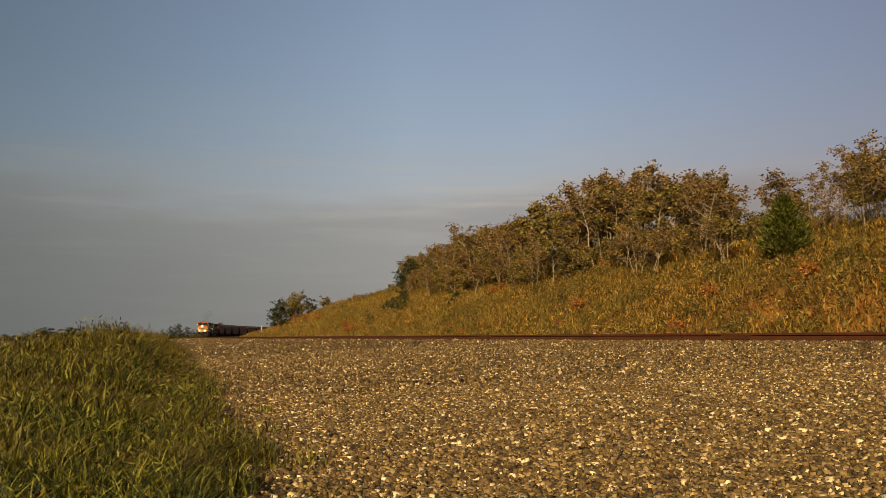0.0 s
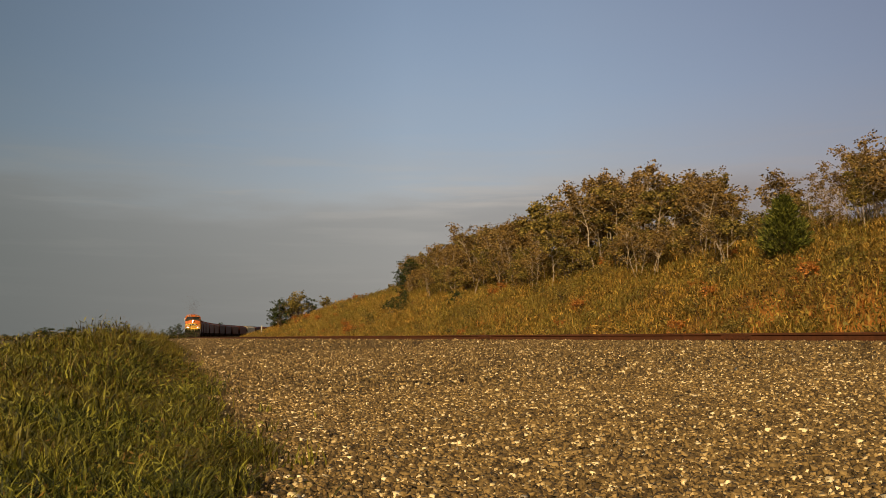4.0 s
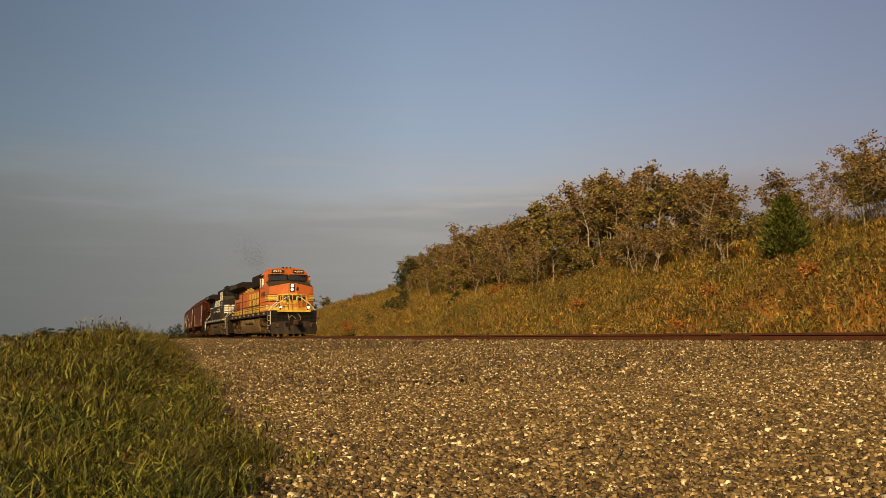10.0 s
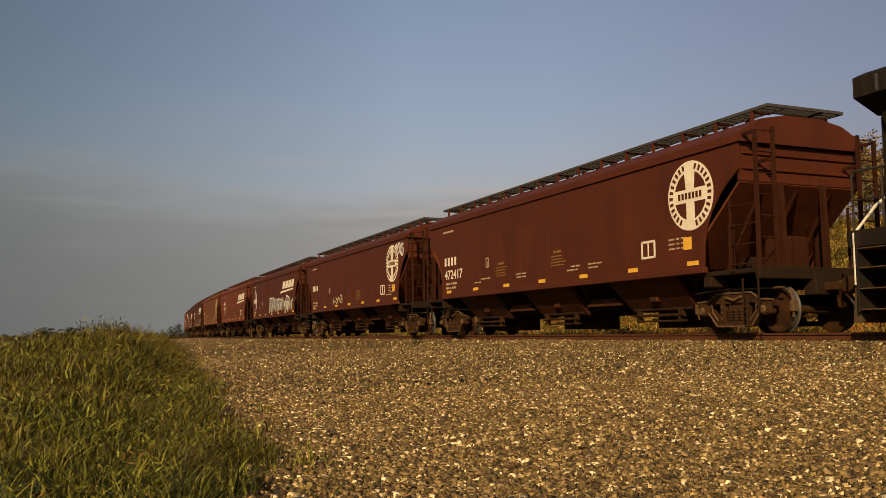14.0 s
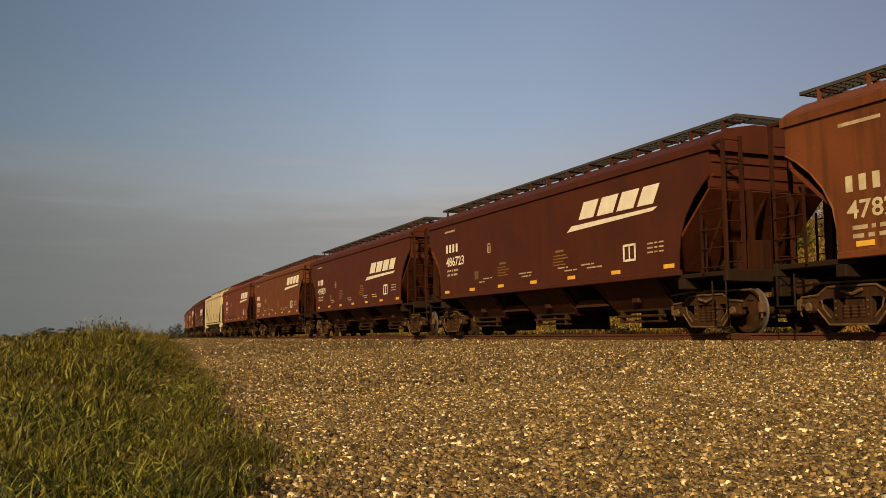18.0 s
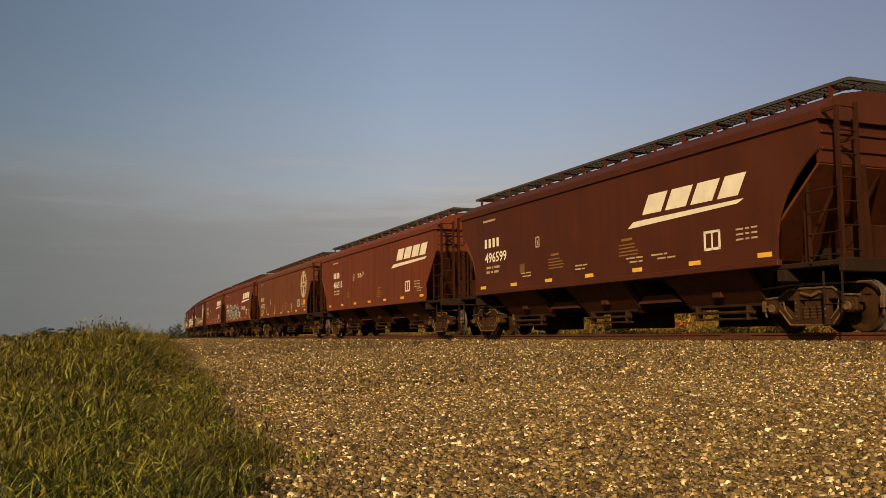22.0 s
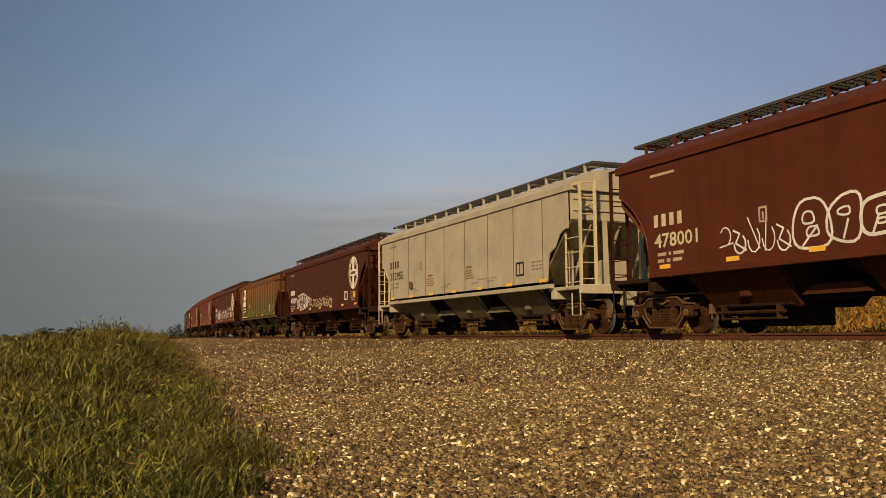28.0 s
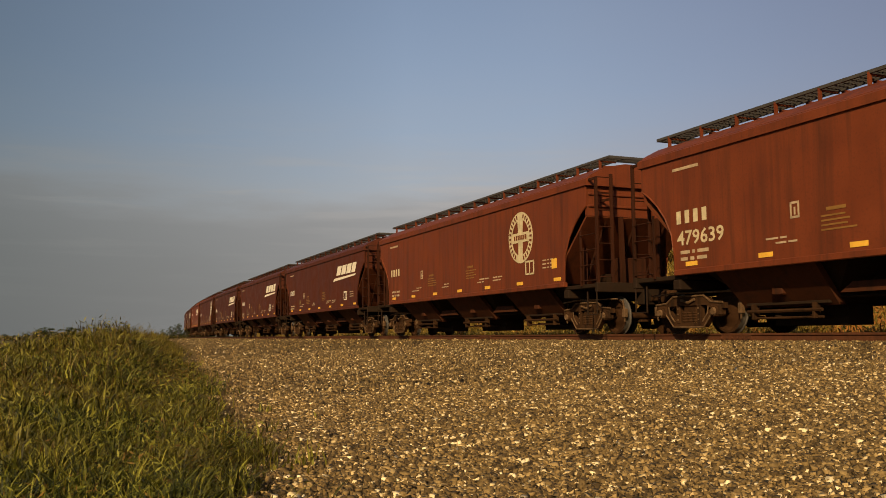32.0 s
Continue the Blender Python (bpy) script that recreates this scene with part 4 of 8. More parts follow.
def build_trees():
    rs = np.random.RandomState(77)
    dice = random.Random(5)
    kinds = [grow_tree(rs, 4.3 + 0.25 * k, 1.35, 1350, M_LEAFB if k % 3 else M_LEAFO, M_BARK, 0.155, (0.5, 0.3)[k % 2], 1 + k % 3, "slender_tree",
                       "slender pale-barked tree with bronze autumn leaves on the bank", "tree", 0.036) for k in range(6)]
    shrubs = [grow_tree(rs, 1.7 + 0.3 * k, 0.95, 700, (M_LEAFO, M_LEAFB, M_LEAFO)[k], M_BARKD, 0.14, 0.15, 3, "bank_shrub",
                        "bushy olive-brown shrub among the trees on the bank", "shrub", 0.028) for k in range(3)]
    brush = [grow_tree(rs, 0.75 + 0.15 * k, 0.5, 420, (M_BANKG, M_BANK, M_RUST, M_LEAFO)[k], M_BARKD, 0.10, 0.05, 5, "brush",
                       ("dull green weed clump on the grassy bank", "orange-brown weed clump on the grassy bank", "rust-red weed clump on the grassy bank", "olive brush on the grassy bank")[k], "weeds", 0.012) for k in range(4)]
    bushy = grow_tree(rs, 4.4, 1.5, 3000, M_LEAFG, M_BARKD, 0.17, 0.1, 3, "leafy_tree", "dark green leafy tree at the foot of the bank", "tree", 0.07)
    bushy2 = grow_tree(rs, 3.4, 1.5, 1500, M_LEAFO, M_BARKD, 0.2, 0.12, 3, "leafy_tree", "olive-green leafy tree beside the track", "tree", 0.06)
    sapling = grow_tree(rs, 1.7, 0.8, 800, M_LEAFG, M_BARKD, 0.11, 0.1, 2, "green_sapling", "small dark green sapling in the bank grass", "shrub", 0.03)
    cedar = grow_cedar(rs, 2.75, 2.05)
    protos = kinds + shrubs + brush + [bushy, bushy2, sapling]
    # the wood on top of the bank: s along the line, distance behind it
    for s in np.arange(-60, 34, 1.05):
        for row in range(4):
            if dice.random() < (0.45 if row == 0 else 0.12):
                continue
            hgt = float(np.interp(s, HILL_S, HILL_H))
            back = 5.6 + hgt / 0.52 + (-2.8, -0.6, 2.0, 5.5)[row] + dice.uniform(-1.2, 1.2)
            x, y, _ = line_at(s + dice.uniform(-0.9, 0.9), -back)
            px = 784 + 1595 * x / y
            if px < 722:
                continue
            if 1325 < px < 1508 and dice.random() < 0.9:
                continue
            kind = dice.choice(kinds)
            top = max(v.co.z for v in kind.children[1].data.vertices)
            size = (y * float(np.interp(px, WOOD_PX, WOOD_RISE)) - put_on(x, y)) / top
            plant(kind, x, y, min(1.4, max(0.4, size * (0.62 if row == 0 else 1.0) * dice.uniform(0.76, 0.98))), dice.uniform(0, 360))
        for _ in range(3 if s < 4 else 1):
            x, y, _h = line_at(s + dice.uniform(-0.7, 0.7), -(5.6 + hgt / 0.52 + dice.uniform(-3.2, 4.5)))
            if 784 + 1595 * x / y < 735:
                continue
            if s < 2 or dice.random() < 0.3:
                plant(dice.choice(shrubs), x, y, dice.uniform(0.75, 1.3) * (1.0 if s < -2 else 0.5), dice.uniform(0, 360))
    # a fringe of low shrubs where the ridge falls away
    for px in range(585, 712, 5):
        x, y = on_ray(px + dice.uniform(-4, 4), dice.uniform(92, 102))
        plant(dice.choice(shrubs), x, y, dice.uniform(0.25, 0.55), dice.uniform(0, 360))
    # weeds and low brush scattered down the slope
    for _ in range(230):
        s = random.uniform(-100, 26)
        back = random.uniform(5.5, 5.6 + float(np.interp(s, HILL_S, HILL_H)) / 0.52)
        x, y, _h = line_at(s, -back)
        plant(random.choice(brush), x, y, random.uniform(0.5, 1.1))
    # two rounded clumps of dry weeds close behind the track
    for px, d, sc in ((1085, 31.4, 1.25), (1070, 32.4, 0.95), (1098, 31.8, 0.9), (946, 37.0, 0.95), (938, 37.6, 0.8)):
        x, y = on_ray(px, d)
        plant(brush[1], x, y, sc, px * 7)
    x, y = on_ray(1392, 35.5)
    plant(cedar, x, y, 1.03, 20)
    for px, d, sc in ((1366, 39, 0.92), (1412, 41, 0.62), (1452, 38, 0.52), (1486, 40, 0.55), (1522, 37.0, 0.66), (1548, 38.5, 0.80), (1568, 37, 0.90)):
        x, y = on_ray(px, d)
        plant(random.choice(kinds), x, y, sc)
    for px, d, sc in ((497, 116, 0.95), (487, 121, 0.8), (548, 118, 0.62), (724, 84, 0.80), (716, 86, 0.5)):
        x, y = on_ray(px, d)
        plant(bushy, x, y, sc)
    for px, d, sc in ((528, 117, 1.25), (515, 119, 1.05), (575, 112, 0.6)):
        x, y = on_ray(px, d)
        plant(bushy2, x, y, sc)
    for px, d, sc in ((694, 72, 1.15), (711, 76, 1.0), (700, 74, 0.7), (805, 62, 0.85), (797, 52, 0.4)):
        x, y = on_ray(px, d)
        plant(sapling, x, y, sc)
    # dark bushes where the road runs out of sight
    for px, d, sc in ((305, 128, 0.75), (318, 132, 0.9), (332, 136, 0.7), (292, 124, 0.6), (345, 150, 0.6)):
        x, y = on_ray(px, d)
        plant(bushy, x, y, sc * 0.62)
    for px, d, sc in ((375, 420, 1.6), (388, 420, 1.9), (402, 430, 1.3), (425, 440, 0.9), (450, 450, 0.8)):
        x, y = on_ray(px, d)
        plant(bushy, x, y, sc)
    # far tree line over the fields
    for k in range(84):
        px = -60 + k * 5.0 + random.uniform(-4, 4)
        d = random.uniform(560, 640)
        x, y = on_ray(px, d)
        big = 1.7 if (60 < px < 100 or 110 < px < 135) else 1.0
        t = plant(random.choice((bushy, bushy2)), x, y, random.uniform(0.95, 1.35) * big)
        t.scale = (t.scale[0] * 1.9, t.scale[1] * 1.9, t.scale[2])
    for p in (*protos, cedar):
        for o in (*p.children_recursive, p):
            bpy.data.objects.remove(o)


M_POST = plain("weathered_pale_post", (0.42, 0.37, 0.29), 0.7, 0, 0.3, 5)


def build_posts():
    x, y = on_ray(463, 118)
    post = empty("marker_post", "short pale trackside marker post in the grass", "post")
    part("pole", Shape().box(-0.09, 0.09, -0.05, 0.05, -0.2, 1.45, 0.01), M_POST, post)
    part("cap", Shape().box(-0.11, 0.11, -0.07, 0.07, 1.45, 1.5, 0.01), M_POST, post)
    post.matrix_basis = pose(x, y, put_on(x, y), 0, 0, 10)
    made = None
    for px, d in ((58, 95), (72, 95), (78, 96), (30, 97), (8, 99)):
        x, y = on_ray(px, d)
        if made is None:
            made = tagged(empty("fence_post"), "dark weathered wooden fence post at the field edge", "post", "field fence posts")
            part("post", Shape().box(-0.13, 0.13, -0.13, 0.13, -0.4, 1.25, 0.03), M_BARKD, made)
            made.matrix_basis = pose(x, y, put_on(x, y))
        else:
            copy_thing(made, pose(x, y, put_on(x, y), 0, 0, random.uniform(0, 90)))


# ---------------------------------------------------------------- rolling stock: shared pieces
MESHES = {}
M_OLDCARD = plain("faded_brown_card", (0.13, 0.075, 0.025), 0.7, 0, 0.3, 9)


def shared(key, build, material, smooth=False):
    """A mesh built once and used by every part that looks alike."""
    if key not in MESHES:
        sh = build()
        me = sh.mesh(key[0] if isinstance(key, tuple) else key, smooth)
        me.materials.append(material)
        MESHES[key] = me
    return MESHES[key]


def lettering(text, x0, z_low, height, y, material, parent, width=None, name="lettering", label="", bold=0.016):
    """Flat lettering on a side that faces -y, its lower left corner at x0, z_low."""
    cu = bpy.data.curves.new(name, "FONT")
    cu.body, cu.size, cu.extrude, cu.resolution_u, cu.offset = text, 1.0, 0.0, 2, bold
    tmp = bpy.data.objects.new(name, cu)
    me = bpy.data.meshes.new_from_object(tmp)
    bpy.data.objects.remove(tmp)
    bpy.data.curves.remove(cu)
    co = np.empty(len(me.vertices) * 3, np.float32)
    me.vertices.foreach_get("co", co)
    co = co.reshape(-1, 3)
    lo, hi = co.min(0), co.max(0)
    k = height / (hi[1] - lo[1])
    kx = k if width is None else width / (hi[0] - lo[0])
    out = np.stack([x0 + (co[:, 0] - lo[0]) * kx, np.full(len(co), y), z_low + (co[:, 1] - lo[1]) * k], 1)
    me.vertices.foreach_set("co", out.astype(np.float32).ravel())
    me.update()
    me.materials.clear()
    me.materials.append(material)
    return part(name, me, None, parent, label)


def slab(sh, poly, y, t=0.004):
    """A thin plate on a side that faces -y: outline of (x, z)."""
    return sh.prism(poly, y, y - t, "y")


def bars(sh, x0, z0, lengths, h, gap, y):
    """A line of unreadable writing as plain bars."""
    x = x0
    for ln in lengths:
        slab(sh, [(x, z0), (x + ln, z0), (x + ln, z0 + h), (x, z0 + h)], y)
        x += ln + gap
    return sh


def wheel_mesh(r):
    """Two wheels on an axle, treads polished by the rail."""
    key = ("wheelset", r)
    if key in MESHES:
        return MESHES[key]
    sh = Shape()
    sh.lathe([(-1.06, 0.07), (-0.85, 0.085), (0.85, 0.085), (1.06, 0.07)], 0, 0, 12)
    for d in (-1, 1):
        prof = [(0.80, 0.10), (0.79, 0.16), (0.745, 0.22), (0.735, r - 0.13), (0.775, r - 0.07), (0.80, r - 0.06), (0.80, r - 0.012),
                (0.69, r), (0.675, r + 0.025), (0.655, r + 0.022), (0.65, r - 0.06), (0.68, r - 0.13), (0.685, 0.22), (0.65, 0.16), (0.65, 0.10)]
        sh.lathe([(d * a, b) for a, b in prof], 0, 0, 28)
    me = sh.mesh("wheelset", True)
    me.materials.append(M_WHEEL)
    me.materials.append(M_TREAD)
    for p in me.polygons:
        c = p.center
        if math.hypot(c.x, c.z) > r - 0.02 and abs(c.y) > 0.3:
            p.material_index = 1
    MESHES[key] = me
    return me


def truck_frame():
    """Three-piece freight truck side: arched cast frame with an opening for the springs."""
    sh = Shape()
    top = [(-1.12, 0.52), (-1.10, 0.64), (-0.74, 0.66), (-0.52, 0.80), (0.52, 0.80), (0.74, 0.66), (1.10, 0.64), (1.12, 0.52), (0.80, 0.50), (0.58, 0.60), (-0.58, 0.60), (-0.80, 0.50)]
    for a, b in ((-1.09, -0.97),):
        sh.prism(top, a, b)
        low = [(-0.86, 0.50), (-0.70, 0.50), (-0.36, 0.24), (0.36, 0.24), (0.70, 0.50), (0.86, 0.50), (0.50, 0.13), (-0.50, 0.13)]
        sh.prism(low, a, b)
        sh.box(-0.40, -0.28, a - 0.01, b, 0.22, 0.62, 0.01)
        sh.box(0.28, 0.40, a - 0.01, b, 0.22, 0.62, 0.01)
        for d in (-1, 1):
            sh.box(d * 0.89 - 0.16, d * 0.89 + 0.16, a - 0.03, b + 0.02, 0.36, 0.60, 0.03)
            sh.lathe([(-1.16, 0.05), (-1.16, 0.105), (-1.10, 0.125), (-0.98, 0.125)], d * 0.89, 0.457, 12)
    return sh


def truck_springs():
    sh = Shape()
    for x in (-0.17, 0.0, 0.17):
        prof = []
        for i in range(9):
            prof.append((x, -1.03, 0.245 + 0.028 * i))
        sh.tube(prof, [0.075 if i % 2 else 0.058 for i in range(9)], 8)
    return sh


def truck_fittings():
    """Bearing caps with their bolts, brake levers, rods and the pipe along a truck's near side."""
    sh = Shape()
    for d in (-1, 1):
        cx = d * 0.89
        sh.lathe([(-1.20, 0.02), (-1.20, 0.07), (-1.165, 0.085), (-1.155, 0.085)], cx, 0.457, 12)
        for a in (0.5, 2.6, 4.7):
            bx, bz = cx + 0.055 * math.cos(a), 0.457 + 0.055 * math.sin(a)
            sh.box(bx - 0.012, bx + 0.012, -1.215, -1.195, bz - 0.012, bz + 0.012)
        # flange on the upper edge of the frame and its web, paler as painted highlights
        sh.tube([(d * 1.11, -1.10, 0.64), (d * 0.74, -1.10, 0.665), (d * 0.52, -1.10, 0.80), (0, -1.10, 0.805)], 0.022, 5)
        sh.tube([(d * 0.80, -1.10, 0.46), (d * 0.50, -1.10, 0.14), (0, -1.10, 0.135)], 0.020, 5)
        sh.tube([(d * 0.46, -1.10, 0.25), (d * 0.62, -1.10, 0.42), (d * 0.66, -1.10, 0.58)], 0.018, 5)
        # hanging lever outside each wheel
        sh.tube([(d * 1.30, -0.86, 0.82), (d * 1.40, -0.88, 0.52), (d * 1.36, -0.86, 0.30)], 0.022, 5)
        sh.box(d * 1.38 - 0.05, d * 1.38 + 0.05, -0.92, -0.80, 0.40, 0.62, 0.015)
    for x in (-0.34, 0.34):
        for z in (0.30, 0.42, 0.54):
            sh.box(x - 0.016, x + 0.016, -1.115, -1.095, z - 0.016, z + 0.016)
    sh.tube([(-1.30, -1.02, 0.84), (-0.5, -1.12, 0.88), (0.2, -1.12, 0.87), (1.30, -1.02, 0.86)], 0.020, 5)
    sh.tube([(-0.2, -1.12, 0.72), (0.05, -1.13, 0.66), (0.25, -1.12, 0.73)], 0.03, 6)
    return sh


def add_truck(car, cx, r=0.457):
    t = part("truck", shared("truck_bolster", lambda: Shape().box(-0.22, 0.22, -1.05, 1.05, 0.42, 0.66, 0.03).box(-0.16, 0.16, -0.35, 0.35, 0.66, 0.80, 0.02)
                             .box(-1.0, 1.0, -0.12, 0.12, 0.30, 0.36, 0.01), M_TRUCK), None, car)
    t.location = (cx, 0, 0)
    part("side_frame", shared("truck_frame", truck_frame, M_TRUCK), None, t)
    far = part("side_frame", shared("truck_frame", truck_frame, M_TRUCK), None, t)
    far.rotation_euler = (0, 0, math.pi)
    tagged(part("spring_nest", shared("springs", truck_springs, M_TRUCK), None, t), kind="stuff")
    for d in (-0.89, 0.89):
        w = part("wheelset", wheel_mesh(r), None, t)
        w.matrix_parent_inverse = Matrix.Translation((d, 0, r))
        WHEELS.append((w, r))
    tagged(part("brake_rigging", shared("truck_fittings", truck_fittings, M_DUSTLIT), None, t), "levers, rods and bearing caps, dust-pale with painted highlights")
    return t


WHEELS = []

# ---------------------------------------------------------------- covered hopper
END_CUT = {
    "straight": [(7.55, 3.90), (7.55, 2.92), (6.58, 1.78), (6.58, 1.30)],
    "curved": [(7.55, 3.90), (7.55, 3.18), (7.30, 3.02), (7.02, 2.78), (6.76, 2.46), (6.58, 2.10), (6.50, 1.72), (6.48, 1.30)],
    "arched": [(7.40, 3.88), (7.40, 2.74), (7.22, 2.72), (6.98, 2.62), (6.74, 2.30), (6.46, 2.18), (6.34, 1.98), (6.28, 1.42)],
    "ribbed": [(7.45, 3.76), (7.45, 2.95), (6.30, 1.75), (6.30, 1.36)],
}


def hopper_side(style, k):
    half = [(x * k, z) for x, z in END_CUT[style]]
    poly = half + [(-x, z) for x, z in reversed(half)]
    sh = Shape().prism(poly, -1.585, -1.555)
    # edge bead along the cut at either end
    for d in (-1, 1):
        pts = [(d * x, -1.59, z) for x, z in half[1:]]
        sh.tube(pts, 0.022, 4)
    return sh


def hopper_roof(k):
    sec = [(-1.63, 3.70), (-1.63, 3.86), (-1.42, 4.00), (-1.05, 4.19), (-0.45, 4.30), (0.45, 4.30), (1.05, 4.19), (1.42, 4.00), (1.63, 3.86), (1.63, 3.70)]
    sh = Shape().prism(sec, -7.62 * k, 7.62 * k, "x")
    return sh


def hopper_board(k, stays=16):
    """Grated walkways either side of the hatches, joined over the ends."""
    sh = Shape()
    x1 = 7.72 * k
    for d in (-1, 1):
        for y in (0.98, 0.50):
            sh.box(-x1, x1, d * y - 0.018, d * y + 0.018, 4.41, 4.47)
        n = 88
        for i in range(n):
            x = -x1 + 2 * x1 * (i + 0.5) / n
            sh.box(x - 0.016, x + 0.016, d * 0.50, d * 0.98, 4.435, 4.462)
        for y in (0.60, 0.69, 0.78, 0.88):
            sh.box(-x1, x1, d * y - 0.008, d * y + 0.008, 4.435, 4.464)
    for e in (-1, 1):
        for xx in (7.30, 7.72):
            sh.box(e * xx * k - 0.018, e * xx * k + 0.018, -0.98, 0.98, 4.41, 4.47)
        for i in range(10):
            y = -0.45 + 0.1 * i
            sh.box(e * 7.30 * k, e * 7.72 * k, y - 0.015, y + 0.015, 4.435, 4.462)
    return sh


def board_stays(k):
    sh = Shape()
    for i in range(15):
        x = (-7.3 + 14.6 * i / 14) * k
        for d in (-1, 1):
            sh.box(x - 0.025, x + 0.025, d * 0.94, d * 1.0, 4.19, 4.44)
            sh.box(x - 0.02, x + 0.02, d * 0.50, d * 0.98, 4.38, 4.415)
    return sh


def hopper_hatch(k):
    sh = Shape()
    for i in range(4):
        x = (-5.25 + 3.5 * i) * k
        sh.box(x - 1.65, x + 1.65, -0.40, 0.40, 4.30, 4.42, 0.04)
        for j in range(5):
            sh.box(x - 1.4 + 0.7 * j - 0.03, x - 1.4 + 0.7 * j + 0.03, -0.46, 0.46, 4.38, 4.45, 0.01)
    return sh


def hopper_end(k):
    """Upright plate at the top of an end, with its post feet."""
    sh = Shape().box(7.46 * k, 7.52 * k, -1.55, 1.55, 2.95, 3.90)
    sh.prism([(-1.55, 3.90), (-1.05, 4.18), (-0.45, 4.28), (0.45, 4.28), (1.05, 4.18), (1.55, 3.90)], 7.46 * k, 7.52 * k, "x")
    for z in (3.2, 3.5):
        sh.box(7.52 * k, 7.56 * k, -1.5, 1.5, z - 0.03, z + 0.03, 0.01)
    return sh


def slope_sheet(k):
    return Shape().prism([(7.50 * k, 2.98), (7.50 * k, 2.92), (5.75 * k, 1.26), (5.70 * k, 1.32)], -1.54, 1.54)


def end_posts(k):
    sh = Shape()
    for y in (-0.55, 0.55):
        sh.prism([(7.50 * k, 1.24), (7.62 * k, 1.24), (7.56 * k, 2.96), (7.48 * k, 2.96)], y - 0.05, y + 0.05)
    for y in (-1.15, 1.15):
        sh.box(6.75 * k, 6.83 * k, y - 0.05, y + 0.05, 1.24, 2.22)
    for y in (-0.9, 0.0, 0.9):
        sh.prism([(6.30 * k, 1.24), (6.38 * k, 1.24), (7.46 * k, 2.9), (7.38 * k, 2.9)], y - 0.02, y + 0.02)
    sh.box(6.9 * k, 7.25 * k, -0.42, 0.42, 1.24, 1.95, 0.03)
    return sh


def end_platform(k):
    sh = Shape().box(6.2 * k, 7.95 * k, -1.52, 1.52, 1.14, 1.24, 0.015)
    sh.box(7.85 * k, 7.97 * k, -1.58, 1.58, 1.02, 1.26, 0.015)
    sh.box(7.75 * k, 8.05 * k, -0.30, 0.30, 0.72, 1.14, 0.02)
    sh.box(6.4 * k, 6.62 * k, -1.56, 1.56, 0.92, 1.14, 0.02)
    # hanging step
    for d in (-1, 1):
        y = d * 1.56
        sh.tube([(7.5 * k, y, 1.05), (7.5 * k, y, 0.48), (7.9 * k, y, 0.48), (7.9 * k, y, 1.05)], 0.022, 5)
    return sh


def coupler(k, L):
    sh = Shape().box(8.0 * k, L / 2 - 0.16, -0.085, 0.085, 0.80, 0.96, 0.02)
    sh.box(L / 2 - 0.28, L / 2 + 0.06, -0.15, 0.12, 0.72, 1.04, 0.05)
    sh.tube([(8.0 * k, 0.45, 0.9), (8.25 * k, 0.45, 0.62), (L / 2, 0.38, 0.42)], 0.03, 5)
    return sh


def ladder(k, y):
    """Corner ladder up the end, and grab irons on the side."""
    sh = Shape()
    d = 1 if y > 0 else -1
    x = 7.93 * k
    for yy in (1.54, 1.10):
        sh.box(x - 0.035, x + 0.035, d * yy - 0.03, d * yy + 0.03, 1.10, 3.86 if yy > 1.2 else 3.95)
    for i in range(7):
        z = 1.40 + 0.41 * i
        sh.tube([(x, d * 1.10, z), (x, d * 1.54, z)], 0.014, 5)
    xs = 7.22 * k
    for xx in (xs, x):
        sh.box(xx - 0.02, xx + 0.02, d * 1.55 - 0.02, d * 1.55 + 0.02, 1.2, 2.6)
    for i in range(4):
        z = 1.32 + 0.38 * i
        sh.tube([(xs, d * 1.57, z), (x, d * 1.57, z)], 0.014, 5)
    sh.box(7.50 * k, x, d * 1.12 - 0.02, d * 1.12 + 0.02, 3.30, 3.36)
    sh.box(7.50 * k, x, d * 1.54 - 0.02, d * 1.54 + 0.02, 3.80, 3.86)
    return sh


def bay_shape(w_top):
    """A discharge bay: sloping chute panel each side, the long slope sheets set back between."""
    a = [(-w_top, -1.34, 1.34), (w_top, -1.34, 1.34), (w_top, 1.34, 1.34), (-w_top, 1.34, 1.34)]
    b = [(-0.90, -0.60, 0.52), (0.90, -0.60, 0.52), (0.90, 0.60, 0.52), (-0.90, 0.60, 0.52)]
    sh = Shape().loft([a, b])
    return sh


def brake_rods(k):
    """Brake pipe, rods and a reservoir hung low under the car."""
    sh = Shape().tube([(-7.6 * k, -0.55, 0.72), (-5.6 * k, -0.72, 0.66), (-2.1 * k, -0.80, 0.64), (2.1 * k, -0.80, 0.64), (5.6 * k, -0.72, 0.66), (7.6 * k, -0.55, 0.72)], 0.03, 5)
    sh.tube([(-5.4 * k, -0.3, 0.66), (5.4 * k, -0.3, 0.66)], 0.025, 5)
    sh.drum([(1.55, 0.02), (1.6, 0.16), (2.5, 0.16), (2.55, 0.02)], -0.35, 0.86, 10)
    sh.box(-2.5, -1.7, -0.5, -0.1, 0.70, 0.90, 0.02)
    return sh


def outlet_pipe():
    """Outlet pipe with its hangers, slung under one bay on the road side."""
    sh = Shape().tube([(-0.95, -0.98, 0.42), (0.95, -0.98, 0.42)], 0.036, 6)
    sh.tube([(-0.9, -0.90, 0.29), (0.9, -0.90, 0.29)], 0.024, 6)
    for x in (-0.8, 0.75):
        sh.box(x - 0.03, x + 0.03, -1.0, -0.84, 0.26, 0.56, 0.008)
    return sh


